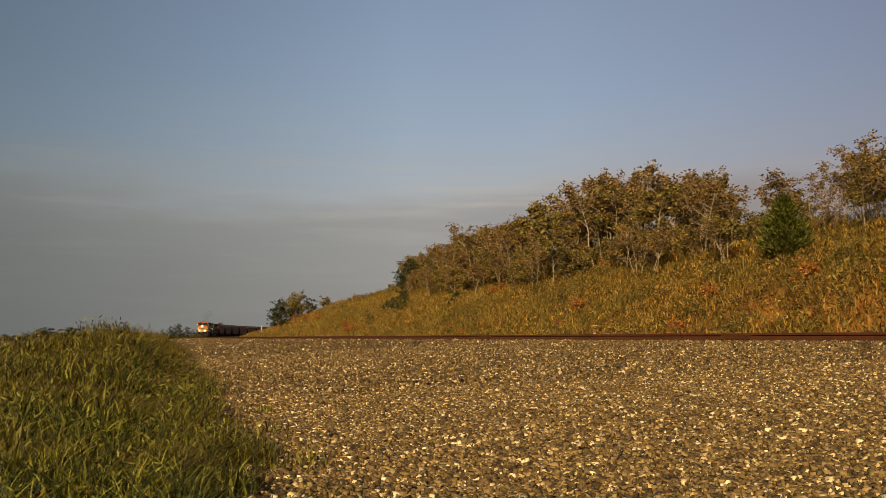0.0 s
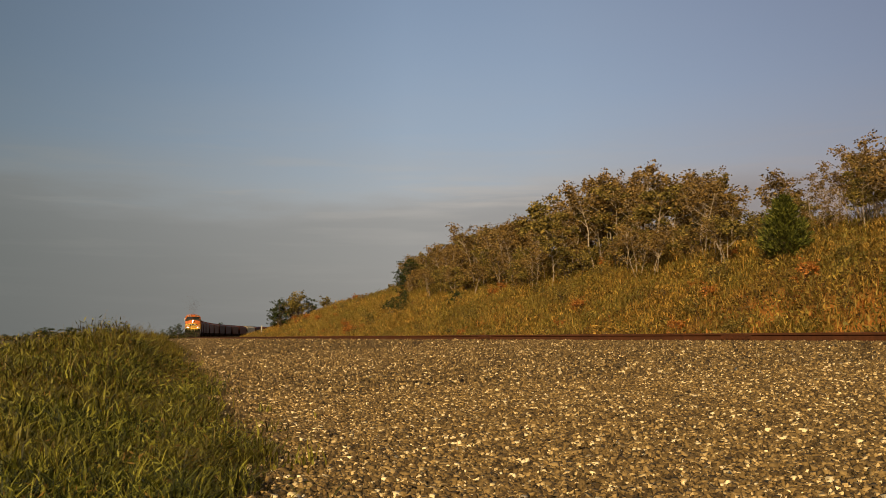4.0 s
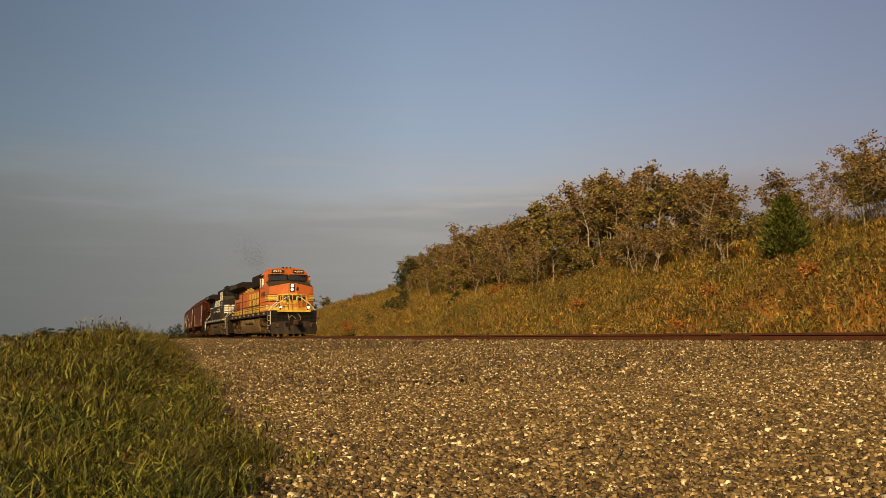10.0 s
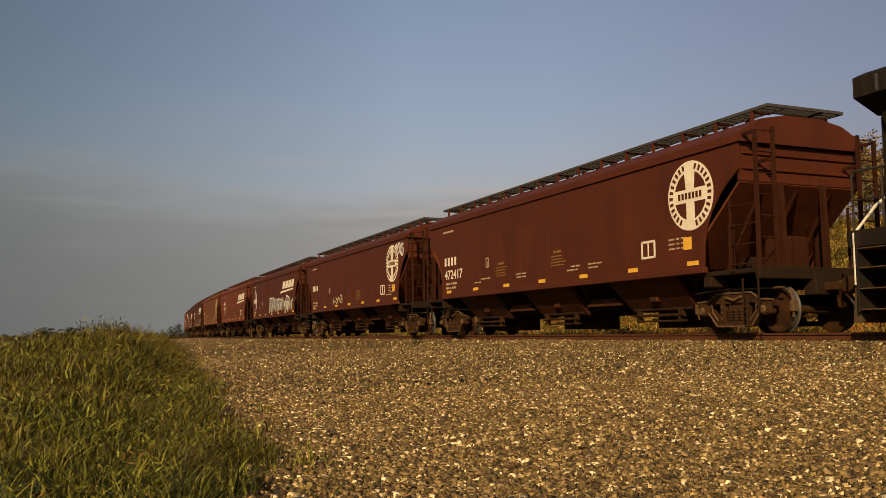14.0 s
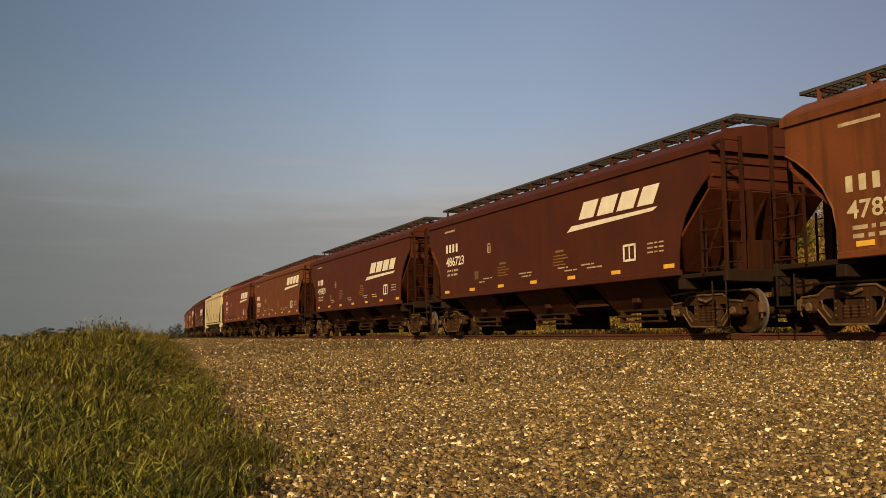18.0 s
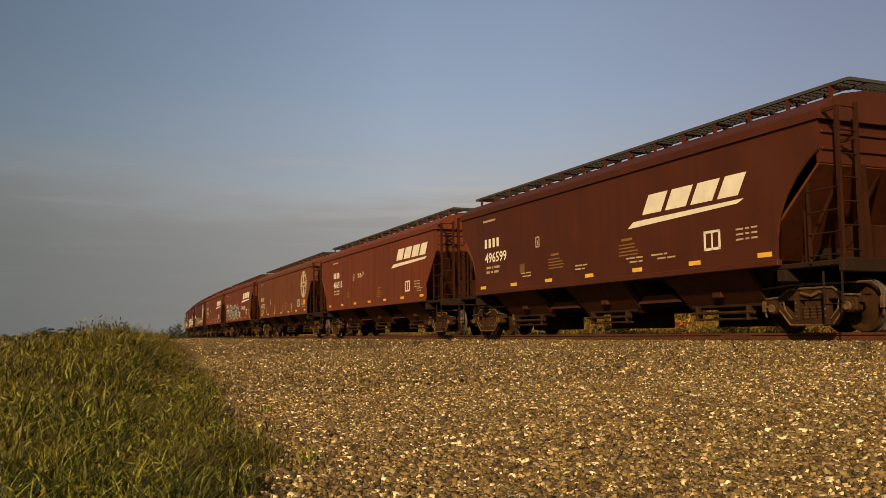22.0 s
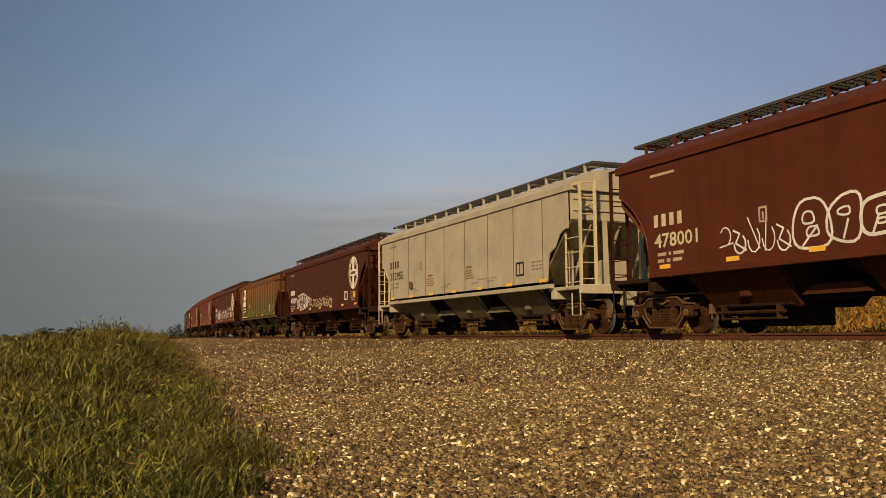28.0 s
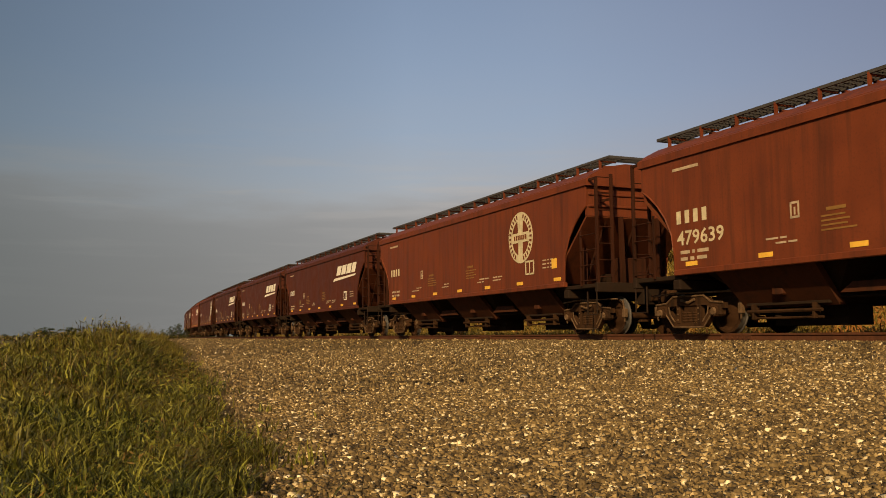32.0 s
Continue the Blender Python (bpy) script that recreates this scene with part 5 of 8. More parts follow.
def hopper_corner():
    """Short slope plate between two bays, at the foot of the centre sheets."""
    return Shape().prism([(-0.80, 0.70), (0.80, 0.70), (0.52, 0.88), (-0.52, 0.88)], -1.02, -0.98)


def chute_panel():
    """The outer panel of a discharge bay, sloping in under the car."""
    sh = Shape()
    sh.add([(-1.30, -1.53, 1.30), (1.30, -1.53, 1.30), (1.18, -0.80, 0.50), (-1.18, -0.80, 0.50),
            (-1.30, -1.38, 1.30), (1.30, -1.38, 1.30), (1.18, -0.64, 0.50), (-1.18, -0.64, 0.50)],
           [(0, 1, 2, 3), (7, 6, 5, 4), (0, 4, 5, 1), (3, 2, 6, 7), (0, 3, 7, 4), (1, 5, 6, 2)])
    sh.box(-0.14, 0.14, -1.12, -0.92, 0.72, 0.86, 0.02)
    return sh


def rib_shape(style):
    if style == "arched":
        return Shape().box(-0.014, 0.014, -1.594, -1.58, 1.40, 3.70)
    return Shape().prism([(-0.10, -1.58), (-0.05, -1.655), (0.05, -1.655), (0.10, -1.58)], 1.40, 3.52, "z")


def bay_gate():
    sh = Shape().box(-0.92, 0.92, -0.32, 0.32, 0.14, 0.53, 0.015)
    sh.box(-1.05, 1.05, -0.92, -0.80, 0.53, 0.59, 0.01).box(-1.05, 1.05, 0.80, 0.92, 0.53, 0.59, 0.01)
    sh.box(-0.90, 0.90, -0.34, -0.28, 0.26, 0.31, 0.01)
    sh.tube([(-0.4, -0.3, 0.30), (-0.4, -0.85, 0.32)], 0.03, 6)
    sh.tube([(0.5, -0.3, 0.30), (0.5, -0.85, 0.32)], 0.03, 6)
    return sh


def swoosh_logo(sh, x0, z0, k=1.0):
    """The owner's slanted mark, as plain blocks over a wedge."""
    def sl(x, z):
        return (x0 + x * k + (z - 0.0) * 0.62 * k, z0 + z * k)
    x = 0.42
    for wdt in (0.74, 0.76, 0.74, 0.66):
        slab(sh, [sl(x, 0.26), sl(x + wdt - 0.06, 0.26), sl(x + wdt - 0.06, 0.68), sl(x, 0.68)], -1.592)
        x += wdt + 0.09
    slab(sh, [sl(0.0, 0.0), sl(0.14, 0.14), sl(3.75, 0.18), sl(3.6, 0.10)], -1.592)
    return sh


def emblem_ring(cx, cz, r):
    n = 36
    rings = []
    for y, rr in ((-1.588, r * 0.70), (-1.592, r * 0.70), (-1.592, r), (-1.588, r)):
        rings.append([(cx + math.cos(6.28319 * i / n) * rr, y, cz + math.sin(6.28319 * i / n) * rr) for i in range(n)])
    return Shape().loft(rings + [rings[0]], caps=False)


def emblem_cross(cx, cz, r):
    a, b, c = 0.18 * r, 0.72 * r, 0.19 * r
    return slab(Shape(), [(cx - a, cz - b), (cx + a, cz - b), (cx + a, cz - c), (cx + b, cz - c), (cx + b, cz + c), (cx + a, cz + c), (cx + a * 1.3, cz + b), (cx - a * 1.3, cz + b),
                          (cx - a, cz + c), (cx - b, cz + c), (cx - b, cz - c), (cx - a, cz - c)], -1.590)


def emblem_marks(cx, cz, r):
    """Dark bars round the emblem's rim and across it, where its small print stands."""
    sh = Shape()
    for i in range(30):
        if i in (7, 8, 21, 22, 23):
            continue
        t = 6.28319 * i / 30
        ca, sa = math.cos(t), math.sin(t)
        q = []
        for rr, tt in ((0.77, -0.05), (0.93, -0.05), (0.93, 0.05), (0.77, 0.05)):
            q.append((cx + r * rr * math.cos(t + tt), cz + r * rr * math.sin(t + tt)))
        slab(sh, q, -1.597)
    for i in range(7):
        x = cx - 0.52 * r + i * 0.155 * r
        slab(sh, [(x, cz - 0.09 * r), (x + 0.10 * r, cz - 0.09 * r), (x + 0.10 * r, cz + 0.09 * r), (x, cz + 0.09 * r)], -1.599)
    return sh


def scrawl(x0, z0, width, height, seed, letters=6, r=0.028):
    """Sprayed strokes of many shapes, not meant to be read."""
    rs = random.Random(seed)
    sh = Shape()
    w = width / letters

    def arc(cx, cz, rx, rz, a0, a1, rr):
        flat_stroke(sh, [(cx + rx * math.cos(a0 + (a1 - a0) * j / 7), -1.588, cz + rz * math.sin(a0 + (a1 - a0) * j / 7)) for j in range(8)], rr)

    for i in range(letters):
        bx, bz = x0 + i * w, z0 + height * rs.uniform(-0.06, 0.06)
        hh, rr = height * rs.uniform(0.75, 1.1), r * rs.uniform(0.7, 1.25)
        for kind in rs.sample(("stem", "slant", "hook", "bowl", "zig", "bar"), rs.choice((2, 2, 3))):
            u = rs.uniform(0.1, 0.5)
            if kind == "stem":
                flat_stroke(sh, [(bx + w * u, -1.588, bz), (bx + w * (u + rs.uniform(-0.1, 0.2)), -1.588, bz + hh)], rr)
            elif kind == "slant":
                flat_stroke(sh, [(bx + w * 0.1, -1.588, bz + hh), (bx + w * 0.9, -1.588, bz + hh * rs.uniform(0, 0.4))], rr)
            elif kind == "hook":
                arc(bx + w * 0.5, bz + hh * 0.35, w * 0.42, hh * 0.36, math.pi * 1.0, math.pi * 2.3, rr)
            elif kind == "bowl":
                arc(bx + w * 0.45, bz + hh * 0.68, w * 0.40, hh * 0.30, -1.6, 2.6, rr)
            elif kind == "zig":
                flat_stroke(sh, [(bx + w * q, -1.588, bz + hh * g) for q, g in ((0.05, 0.9), (0.5, 0.75), (0.2, 0.4), (0.95, 0.1))], rr)
            else:
                flat_stroke(sh, [(bx, -1.588, bz + hh * u * 1.6), (bx + w, -1.588, bz + hh * (u * 1.6 + 0.1))], rr)
    return sh


def piece(x0, z0, width, height, n, seed, outer, inner):
    """A painted piece: jagged shapes with a pale outline, filled dark, not meant to be read."""
    rs = random.Random(seed)
    out = []
    w = width / n
    for i in range(n):
        big, small = Shape(), Shape()
        cx, cz = x0 + w * (i + 0.5), z0 + height * (0.5 + rs.uniform(-0.05, 0.05))
        hx, hz, lean = w * 0.66, height * 0.5 * rs.uniform(0.8, 1.2), rs.uniform(-0.35, 0.45)
        q = [(rs.uniform(-1.0, -0.6), -1), (rs.uniform(-0.2, 0.1), rs.uniform(-0.7, -0.2)), (rs.uniform(0.5, 1.0), -1), (rs.uniform(0.5, 0.8), 0), (1, rs.uniform(0.5, 1)), (rs.uniform(-0.1, 0.3), rs.uniform(0.2, 1)), (rs.uniform(-1, -0.7), 1), (rs.uniform(-0.9, -0.6), 0)]
        slab(big, [(cx + hx * (a + lean * b), cz + hz * b) for a, b in q], -1.586, 0.002 + 0.0005 * (i % 2))
        slab(small, [(cx + hx * 0.80 * (a + lean * b), cz + hz * 0.85 * b) for a, b in q], -1.5895, 0.002 + 0.0005 * (i % 2))
        t = rs.uniform(-0.3, 0.3)
        flat_stroke(big, [(cx + hx * t, -1.5925, cz - hz * 0.7), (cx + hx * (t + 0.15), -1.5925, cz + hz * 0.3)], 0.03)
        out += [("graffiti_outline", big, outer, "pale jagged graffiti outline"), ("graffiti_fill", small, inner, "dark graffiti fill")]
    return out


def bubble(x0, z0, width, height, n, seed, material, r=0.026):
    """A painted piece in rounded outlines: swollen closed shapes with inner loops, not meant to be read."""
    rs = random.Random(seed)
    out, w = [], width / n
    for i in range(n):
        sh = Shape()
        cx, cz = x0 + w * (i + 0.5), z0 + height * (0.5 + rs.uniform(-0.05, 0.05))
        hx, hz, lean, turn = w * rs.uniform(0.52, 0.66), height * 0.5 * rs.uniform(0.85, 1.12), rs.uniform(-0.2, 0.35), rs.uniform(0, 6.28)
        lobes, deep = rs.choice((2, 3, 3, 4)), rs.uniform(0.12, 0.30)

        def loop(kx, kz, ox, oz, m, rr, y):
            pts = []
            for j in range(m + 1):
                a = 6.28319 * j / m
                g = 1 - deep * (0.5 + 0.5 * math.cos(lobes * a + turn))
                u, v = math.copysign(abs(math.cos(a)) ** 0.75, math.cos(a)) * g * kx + ox, math.copysign(abs(math.sin(a)) ** 0.75, math.sin(a)) * g * kz + oz
                pts.append((cx + hx * (u + lean * v), y, cz + hz * v))
            flat_stroke(sh, pts, rr)
        loop(1.0, 1.0, 0, 0, 22, r * rs.uniform(0.9, 1.3), -1.586 - 0.0008 * (i % 2))
        loop(rs.uniform(0.25, 0.4), rs.uniform(0.16, 0.28), rs.uniform(-0.25, 0.2), rs.uniform(0.15, 0.4), 12, r * 0.7, -1.5885)
        if rs.random() < 0.6:
            loop(rs.uniform(0.2, 0.35), rs.uniform(0.12, 0.2), rs.uniform(-0.1, 0.25), rs.uniform(-0.5, -0.25), 10, r * 0.7, -1.5885)
        flat_stroke(sh, [(cx + hx * rs.uniform(-0.5, 0.1), -1.590, cz - hz * 0.75), (cx + hx * rs.uniform(-0.2, 0.4), -1.590, cz - hz * 0.05)], r * 0.8)
        out.append(("graffiti_outline", sh, material, "rounded white graffiti outline"))
    return out


def crossed_square(cx, cz, r):
    """A square on its corner whose sides run on past one another."""
    sh = Shape()
    for j in range(4):
        a, b = math.pi / 2 * j, math.pi / 2 * (j + 1)
        pa, pb = (cx + r * 0.75 * math.cos(a), cz + r * 0.75 * math.sin(a)), (cx + r * 0.75 * math.cos(b), cz + r * 0.75 * math.sin(b))
        ex, ez = (pb[0] - pa[0]) * 0.3, (pb[1] - pa[1]) * 0.3
        flat_stroke(sh, [(pa[0] - ex, -1.588 - 0.0008 * (j % 2), pa[1] - ez), (pb[0] + ex, -1.588, pb[1] + ez)], 0.026)
    return sh


def half_disc(cx, z0, r):
    return slab(Shape(), [(cx + r * math.cos(math.pi * j / 12), z0 + r * math.sin(math.pi * j / 12)) for j in range(13)], -1.585, 0.0015)


def spikes(cx, z0, r):
    sh = Shape()
    for j in range(9):
        a = math.pi * (0.08 + 0.84 * j / 8)
        c, d = math.cos(a), math.sin(a)
        slab(sh, [(cx + r * c - 0.05 * d, z0 + r * d + 0.05 * c), (cx + r * c + 0.05 * d, z0 + r * d - 0.05 * c), (cx + r * 1.55 * c, z0 + r * 1.55 * d)], -1.587, 0.002)
    return sh


def flat_stroke(sh, pts, r):
    """A painted line of width 2r on the side sheet."""
    for i in range(len(pts) - 1):
        (xa, y, za), (xb, _, zb) = pts[i], pts[i + 1]
        dx, dz = xb - xa, zb - za
        ln = math.hypot(dx, dz) or 1e-6
        ux, uz = dx / ln, dz / ln
        nx, nz = -uz * r, ux * r
        xa, za, xb, zb = xa - ux * r * 0.5, za - uz * r * 0.5, xb + ux * r * 0.5, zb + uz * r * 0.5
        slab(sh, [(xa + nx, za + nz), (xb + nx, zb + nz), (xb - nx, zb - nz), (xa - nx, za - nz)], y, 0.003 + 0.0006 * (i % 3))


def fill_blob(sh, x0, z0, w, h, y=-1.5865):
    n = 14
    slab(sh, [(x0 + w * (0.5 + 0.5 * math.copysign(abs(math.cos(6.28319 * i / n)) ** 0.7, math.cos(6.28319 * i / n))), z0 + h * (0.5 + 0.5 * math.copysign(abs(math.sin(6.28319 * i / n)) ** 0.7, math.sin(6.28319 * i / n)))) for i in range(n)], y, 0.0015)


def hopper(L, style, coat, mark, number, tone, label, extra=None, place=None):
    """A three-bay covered hopper, length L over the couplers; x forward, the lettered side to -y."""
    cls = 17.1 if L < 17.36 else (17.6 if L < 17.75 else 18.0)
    k = cls / 17.7 * 1.03
    car = tagged(empty("hopper_car"), label, "hopper car", "train of hopper cars")
    mx, mz, nx, nz = place or ((6.1, 2.84) if mark == "emblem" else (2.8, 2.61)) + ((-5.5, 2.27) if style == "straight" and mark == "swoosh" else (-6.6, 1.86))
    key = coat.name
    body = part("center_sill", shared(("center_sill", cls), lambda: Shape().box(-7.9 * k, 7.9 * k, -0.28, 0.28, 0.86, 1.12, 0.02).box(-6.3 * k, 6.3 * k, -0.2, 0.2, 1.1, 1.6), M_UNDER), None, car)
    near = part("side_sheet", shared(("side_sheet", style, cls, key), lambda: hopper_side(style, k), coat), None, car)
    far = part("side_sheet", near.data, None, car)
    far.rotation_euler = (0, 0, math.pi)
    ribs = {"arched": 8, "ribbed": 15}.get(style, 0)
    for i in range(ribs):
        for a in (0, math.pi):
            o = part("seam" if style == "arched" else "rib", shared(("rib", style, key), lambda: rib_shape(style), M_SEAM if style == "arched" else coat), None, car)
            o.location, o.rotation_euler = ((-6.05 + 12.1 * i / (ribs - 1)) * k, 0, 0), (0, 0, a)
    part("roof", shared(("roof", cls, key), lambda: hopper_roof(k), coat), None, car)
    part("running_board", shared(("running_board", cls), lambda: hopper_board(k), M_GRATE), None, car, "galvanised grated walkway")
    tagged(part("board_post", shared(("board_post", cls, key), lambda: board_stays(k), coat), None, car), kind="stuff")
    part("roof_hatch", shared(("roof_hatch", cls, key), lambda: hopper_hatch(k), coat), None, car)
    if style == "ribbed":
        for o in car.children:
            if o.name.split(".")[0] in ("roof", "running_board", "board_post", "roof_hatch"):
                o.location.z = -0.19 if o.name.startswith("roof") else -0.27
    for e in (0, math.pi):
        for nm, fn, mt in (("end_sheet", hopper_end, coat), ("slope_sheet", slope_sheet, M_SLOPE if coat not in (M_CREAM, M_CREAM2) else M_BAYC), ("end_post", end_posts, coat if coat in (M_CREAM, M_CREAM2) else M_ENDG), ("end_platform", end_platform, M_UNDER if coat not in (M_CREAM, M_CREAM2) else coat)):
            o = part(nm, shared((nm, cls, mt.name), lambda fn=fn: fn(k), mt), None, car)
            o.rotation_euler = (0, 0, e)
            o.location.z = -0.19 if style == "ribbed" and nm == "end_sheet" else 0.0
        o = part("coupler", shared(("coupler", cls), lambda: coupler(k, L), M_TRUCK), None, car)
        o.rotation_euler = (0, 0, e)
        for y in (-1, 1):
            o = part("ladder", shared(("ladder", cls, "pale" if coat in (M_CREAM, M_CREAM2) else "dark", y), lambda y=y: ladder(k, y), coat if coat in (M_CREAM, M_CREAM2) else M_ENDG), None, car)
            o.rotation_euler = (0, 0, e)
    sill = Shape()
    for d in (-1, 1):
        o = part("side_sill", shared(("side_sill", style, cls, key), lambda: Shape().box(-6.5 * k, 6.5 * k, -1.62, -1.50, 1.22, 1.34, 0.012), coat), None, car)
        o.rotation_euler = (0, 0, 0 if d < 0 else math.pi)
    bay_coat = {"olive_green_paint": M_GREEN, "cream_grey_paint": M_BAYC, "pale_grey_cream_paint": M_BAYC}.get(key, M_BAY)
    for cx in (-4.2, 0.0, 4.2):
        # inner bay sheets near black: shade of the gaps put into the colour
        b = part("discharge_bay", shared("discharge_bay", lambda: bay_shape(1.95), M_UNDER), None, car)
        b.location = (cx * k, 0, 0)
        part("gate", shared("gate", bay_gate, M_UNDER), None, b)
        part("outlet_pipe", shared("outlet_pipe", outlet_pipe, M_TRUCK), None, b)
        for a in (0, math.pi):
            o = part("chute_panel", shared(("chute_panel", bay_coat.name), chute_panel, bay_coat), None, b)
            o.rotation_euler = (0, 0, a)
    for cx in (-6.72, 6.72):
        add_truck(car, cx * k)
    part("brake_rigging", shared(("brake_rigging", cls), lambda: brake_rods(k), M_UNDER), None, car)
    for cx in (-2.1, 2.1):
        o = part("corner_plate", shared(("corner_plate", bay_coat.name), hopper_corner, bay_coat), None, car)
        o.location = (cx * k, 0, 0)
    # brake wheel on the trailing end
    bw = Shape()
    bw.drum([(0, 0.26), (0.02, 0.28), (0.04, 0.26)], 0.75, 2.35, 14)
    bw.tube([(-0.02, 0.75, 2.35), (0.35, 0.75, 2.35)], 0.03, 5)
    o = part("brake_wheel", shared("brake_wheel", lambda: bw, M_UNDER), None, car)
    o.location = (-8.02 * k, 0, 0)
    # markings on the side that faces the road
    y = -1.589
    for i in range(4):
        o = part("owner_mark", shared(("owner_mark", tone.name), lambda: slab(Shape(), [(0, 0), (0.14, 0), (0.14, 0.27), (0, 0.27)], y), tone), None, car, "painted block of the owner's mark")
        o.location = (nx + 0.27 * i, 0, nz + 0.46)
    if number:
        lettering(number, nx, nz, 0.31, y - 0.003, tone, car, 1.45, "car_number", "painted car number")
    dl = Shape()
    bars(dl, nx + 0.1, nz - 0.18, (0.30, 0.08, 0.34), 0.07, 0.08, y)
    bars(dl, nx + 0.1, nz - 0.32, (0.22, 0.12, 0.30), 0.07, 0.09, y)
    bars(dl, nx - 0.1, 3.44, (0.85,), 0.06, 0.1, y)
    rs = random.Random(number + style)
    for px in (nx + 2.6, nx + 5.2, 1.6, 2.7) if not extra else (5.6,):
        for row in range(2):
            bars(dl, px + rs.uniform(-0.3, 0.3), 1.62 + row * 0.09, (rs.uniform(0.2, 0.45), rs.uniform(0.1, 0.3)), 0.035, 0.05, y)
    for row in range(3):
        bars(dl, 5.40 * k, 1.78 + row * 0.10, (0.20, 0.10, 0.16), 0.035, 0.06, y)
    for a, b, c, d in ((0, 0, 0.22, 0.04), (0, 0.26, 0.22, 0.30), (0, 0, 0.04, 0.30), (0.18, 0, 0.22, 0.30), (0.09, 0.06, 0.13, 0.2)):
        slab(dl, [(nx + 3.2 + a, nz + 0.2 + b), (nx + 3.2 + c, nz + 0.2 + b), (nx + 3.2 + c, nz + 0.2 + d), (nx + 3.2 + a, nz + 0.2 + d)], y)
    # notice box, as a frame
    fb = Shape()
    for a, b, c, d in ((4.45, 1.66, 4.95, 1.71), (4.45, 2.01, 4.95, 2.06), (4.45, 1.66, 4.51, 2.06), (4.89, 1.66, 4.95, 2.06), (4.68, 1.66, 4.72, 2.06)):
        slab(fb, [(a * k, b), (c * k, b), (c * k, d), (a * k, d)], y - 0.002)
    tagged(part("stencil_lettering", dl, M_STENCIL if tone is not M_INK else M_STENCILK, car, "small stencilled notices"), kind="stuff")
    part("stencil_box", fb, tone, car, "painted frame of the notice box")
    wn = Shape()
    for px, pz in ((nx + 3.9, 1.74), (nx + 7.2, 1.80)) if not extra else ((1.15, 1.60),):
        bars(wn, px + 0.12, pz + 0.34, (0.42,), 0.06, 0.1, y)
        for row in range(4):
            bars(wn, px, pz + row * 0.08, (rs.uniform(0.5, 0.8),), 0.03, 0.1, y)
    tagged(part("warning_stencil", wn, M_DULLY, car, "dull yellow warning lines"), kind="stuff")
    for i in range(7):
        o = part("reflector", shared("reflector", lambda: Shape().box(0, 0.36, -1.596, -1.58, 1.40, 1.49), M_YSTRIPE), None, car, "yellow reflective strip")
        o.location = ((-6.15 + 2.02 * i) * k, -0.026 if style == "ribbed" else (-0.066 if style == "arched" else 0), 0.0)
    part("placard", shared(("placard", mark == "emblem"), lambda: Shape().box(-0.13, 0.13, -1.596, -1.584, 1.74, 2.0), M_YSTRIPE if mark == "emblem" else M_OLDCARD), None, car, "small yellow placard" if mark == "emblem" else "faded brown placard").location = (6.0 * k if mark == "emblem" else nx + 2.4, -0.06 if style == "arched" else 0, 0)
    if mark == "swoosh":
        part("slanted_mark", swoosh_logo(Shape(), mx, mz), tone, car, "white slanted bar mark with a wedge below")
    elif mark == "emblem":
        em = part("round_emblem", emblem_ring(mx, mz, 0.73), tone, car, "round painted emblem with a cross")
        part("cross", emblem_cross(mx, mz, 0.73), tone, em)
        part("emblem_bars", emblem_marks(mx, mz, 0.73), coat, em)
    elif mark == "block":
        gm = Shape()
        slab(gm, [(-5.55, 3.20), (-4.35, 3.20), (-4.35, 3.42), (-4.75, 3.42), (-4.35, 3.80), (-4.35, 3.95), (-5.45, 3.95), (-5.45, 3.75), (-5.0, 3.75), (-5.3, 3.42), (-5.55, 3.42)], -1.66)
        slab(gm, [(-5.55, 2.70), (-4.95, 2.70), (-4.85, 3.12), (-5.55, 3.12)], -1.66)
        slab(gm, [(-4.85, 2.70), (-4.35, 2.70), (-4.35, 3.12), (-4.60, 3.12)], -1.66)
        bars(gm, -5.55, 2.5, (1.2,), 0.08, 0.1, -1.66)
        bars(gm, -5.55, 2.3, (0.5, 0.6), 0.08, 0.1, -1.66)
        bars(gm, -5.55, 1.9, (1.2,), 0.06, 0.1, -1.66)
        part("white_block_mark", gm, M_WHITE, car, "white interlocking block mark").location.z = -0.50
    if number == "482021":
        lettering("LEARN MORE!", 2.32, 2.02, 0.30, y - 0.002, M_SPRAY, car, 1.9, "sprayed_words", "white sprayed words")
    if extra:
        for nm, sh, mt, lab in extra:
            part(nm, sh, mt, car, lab)
    return car


def spray(*rows):
    """Graffiti parts: (x, z, width, height, letters, stroke, material, seed)."""
    out = []
    for x, z, w, h, n, r, mt, seed in rows:
        out.append(("graffiti", scrawl(x, z, w, h, seed, n, r), mt, "sprayed graffiti strokes"))
    return out


def filled(x, z, w, h, n, mt):
    sh = Shape()
    for i in range(n):
        fill_blob(sh, x + w * i / n, z + 0.03 * (i % 2), w / n * 1.08, h * (0.9 + 0.1 * ((i * 7) % 3)), -1.586 - 0.0006 * (i % 2))
    return [("graffiti_fill", sh, mt, "sprayed graffiti fill")]


BR = "mineral-brown covered hopper car with white markings, rolling on rails"
RD = "oxide-red covered hopper car with white markings, rolling on rails"
DK = "dark maroon covered hopper car with white markings, rolling on rails"
RU = "faded rust-coloured covered hopper car with cream markings, rolling on rails"
WH = "cream-white covered hopper car with ribbed sides, rolling on rails"
GR = "olive-green rust-stained ribbed hopper car with white block mark"
GB = "brown covered hopper car with white graffiti along its side"

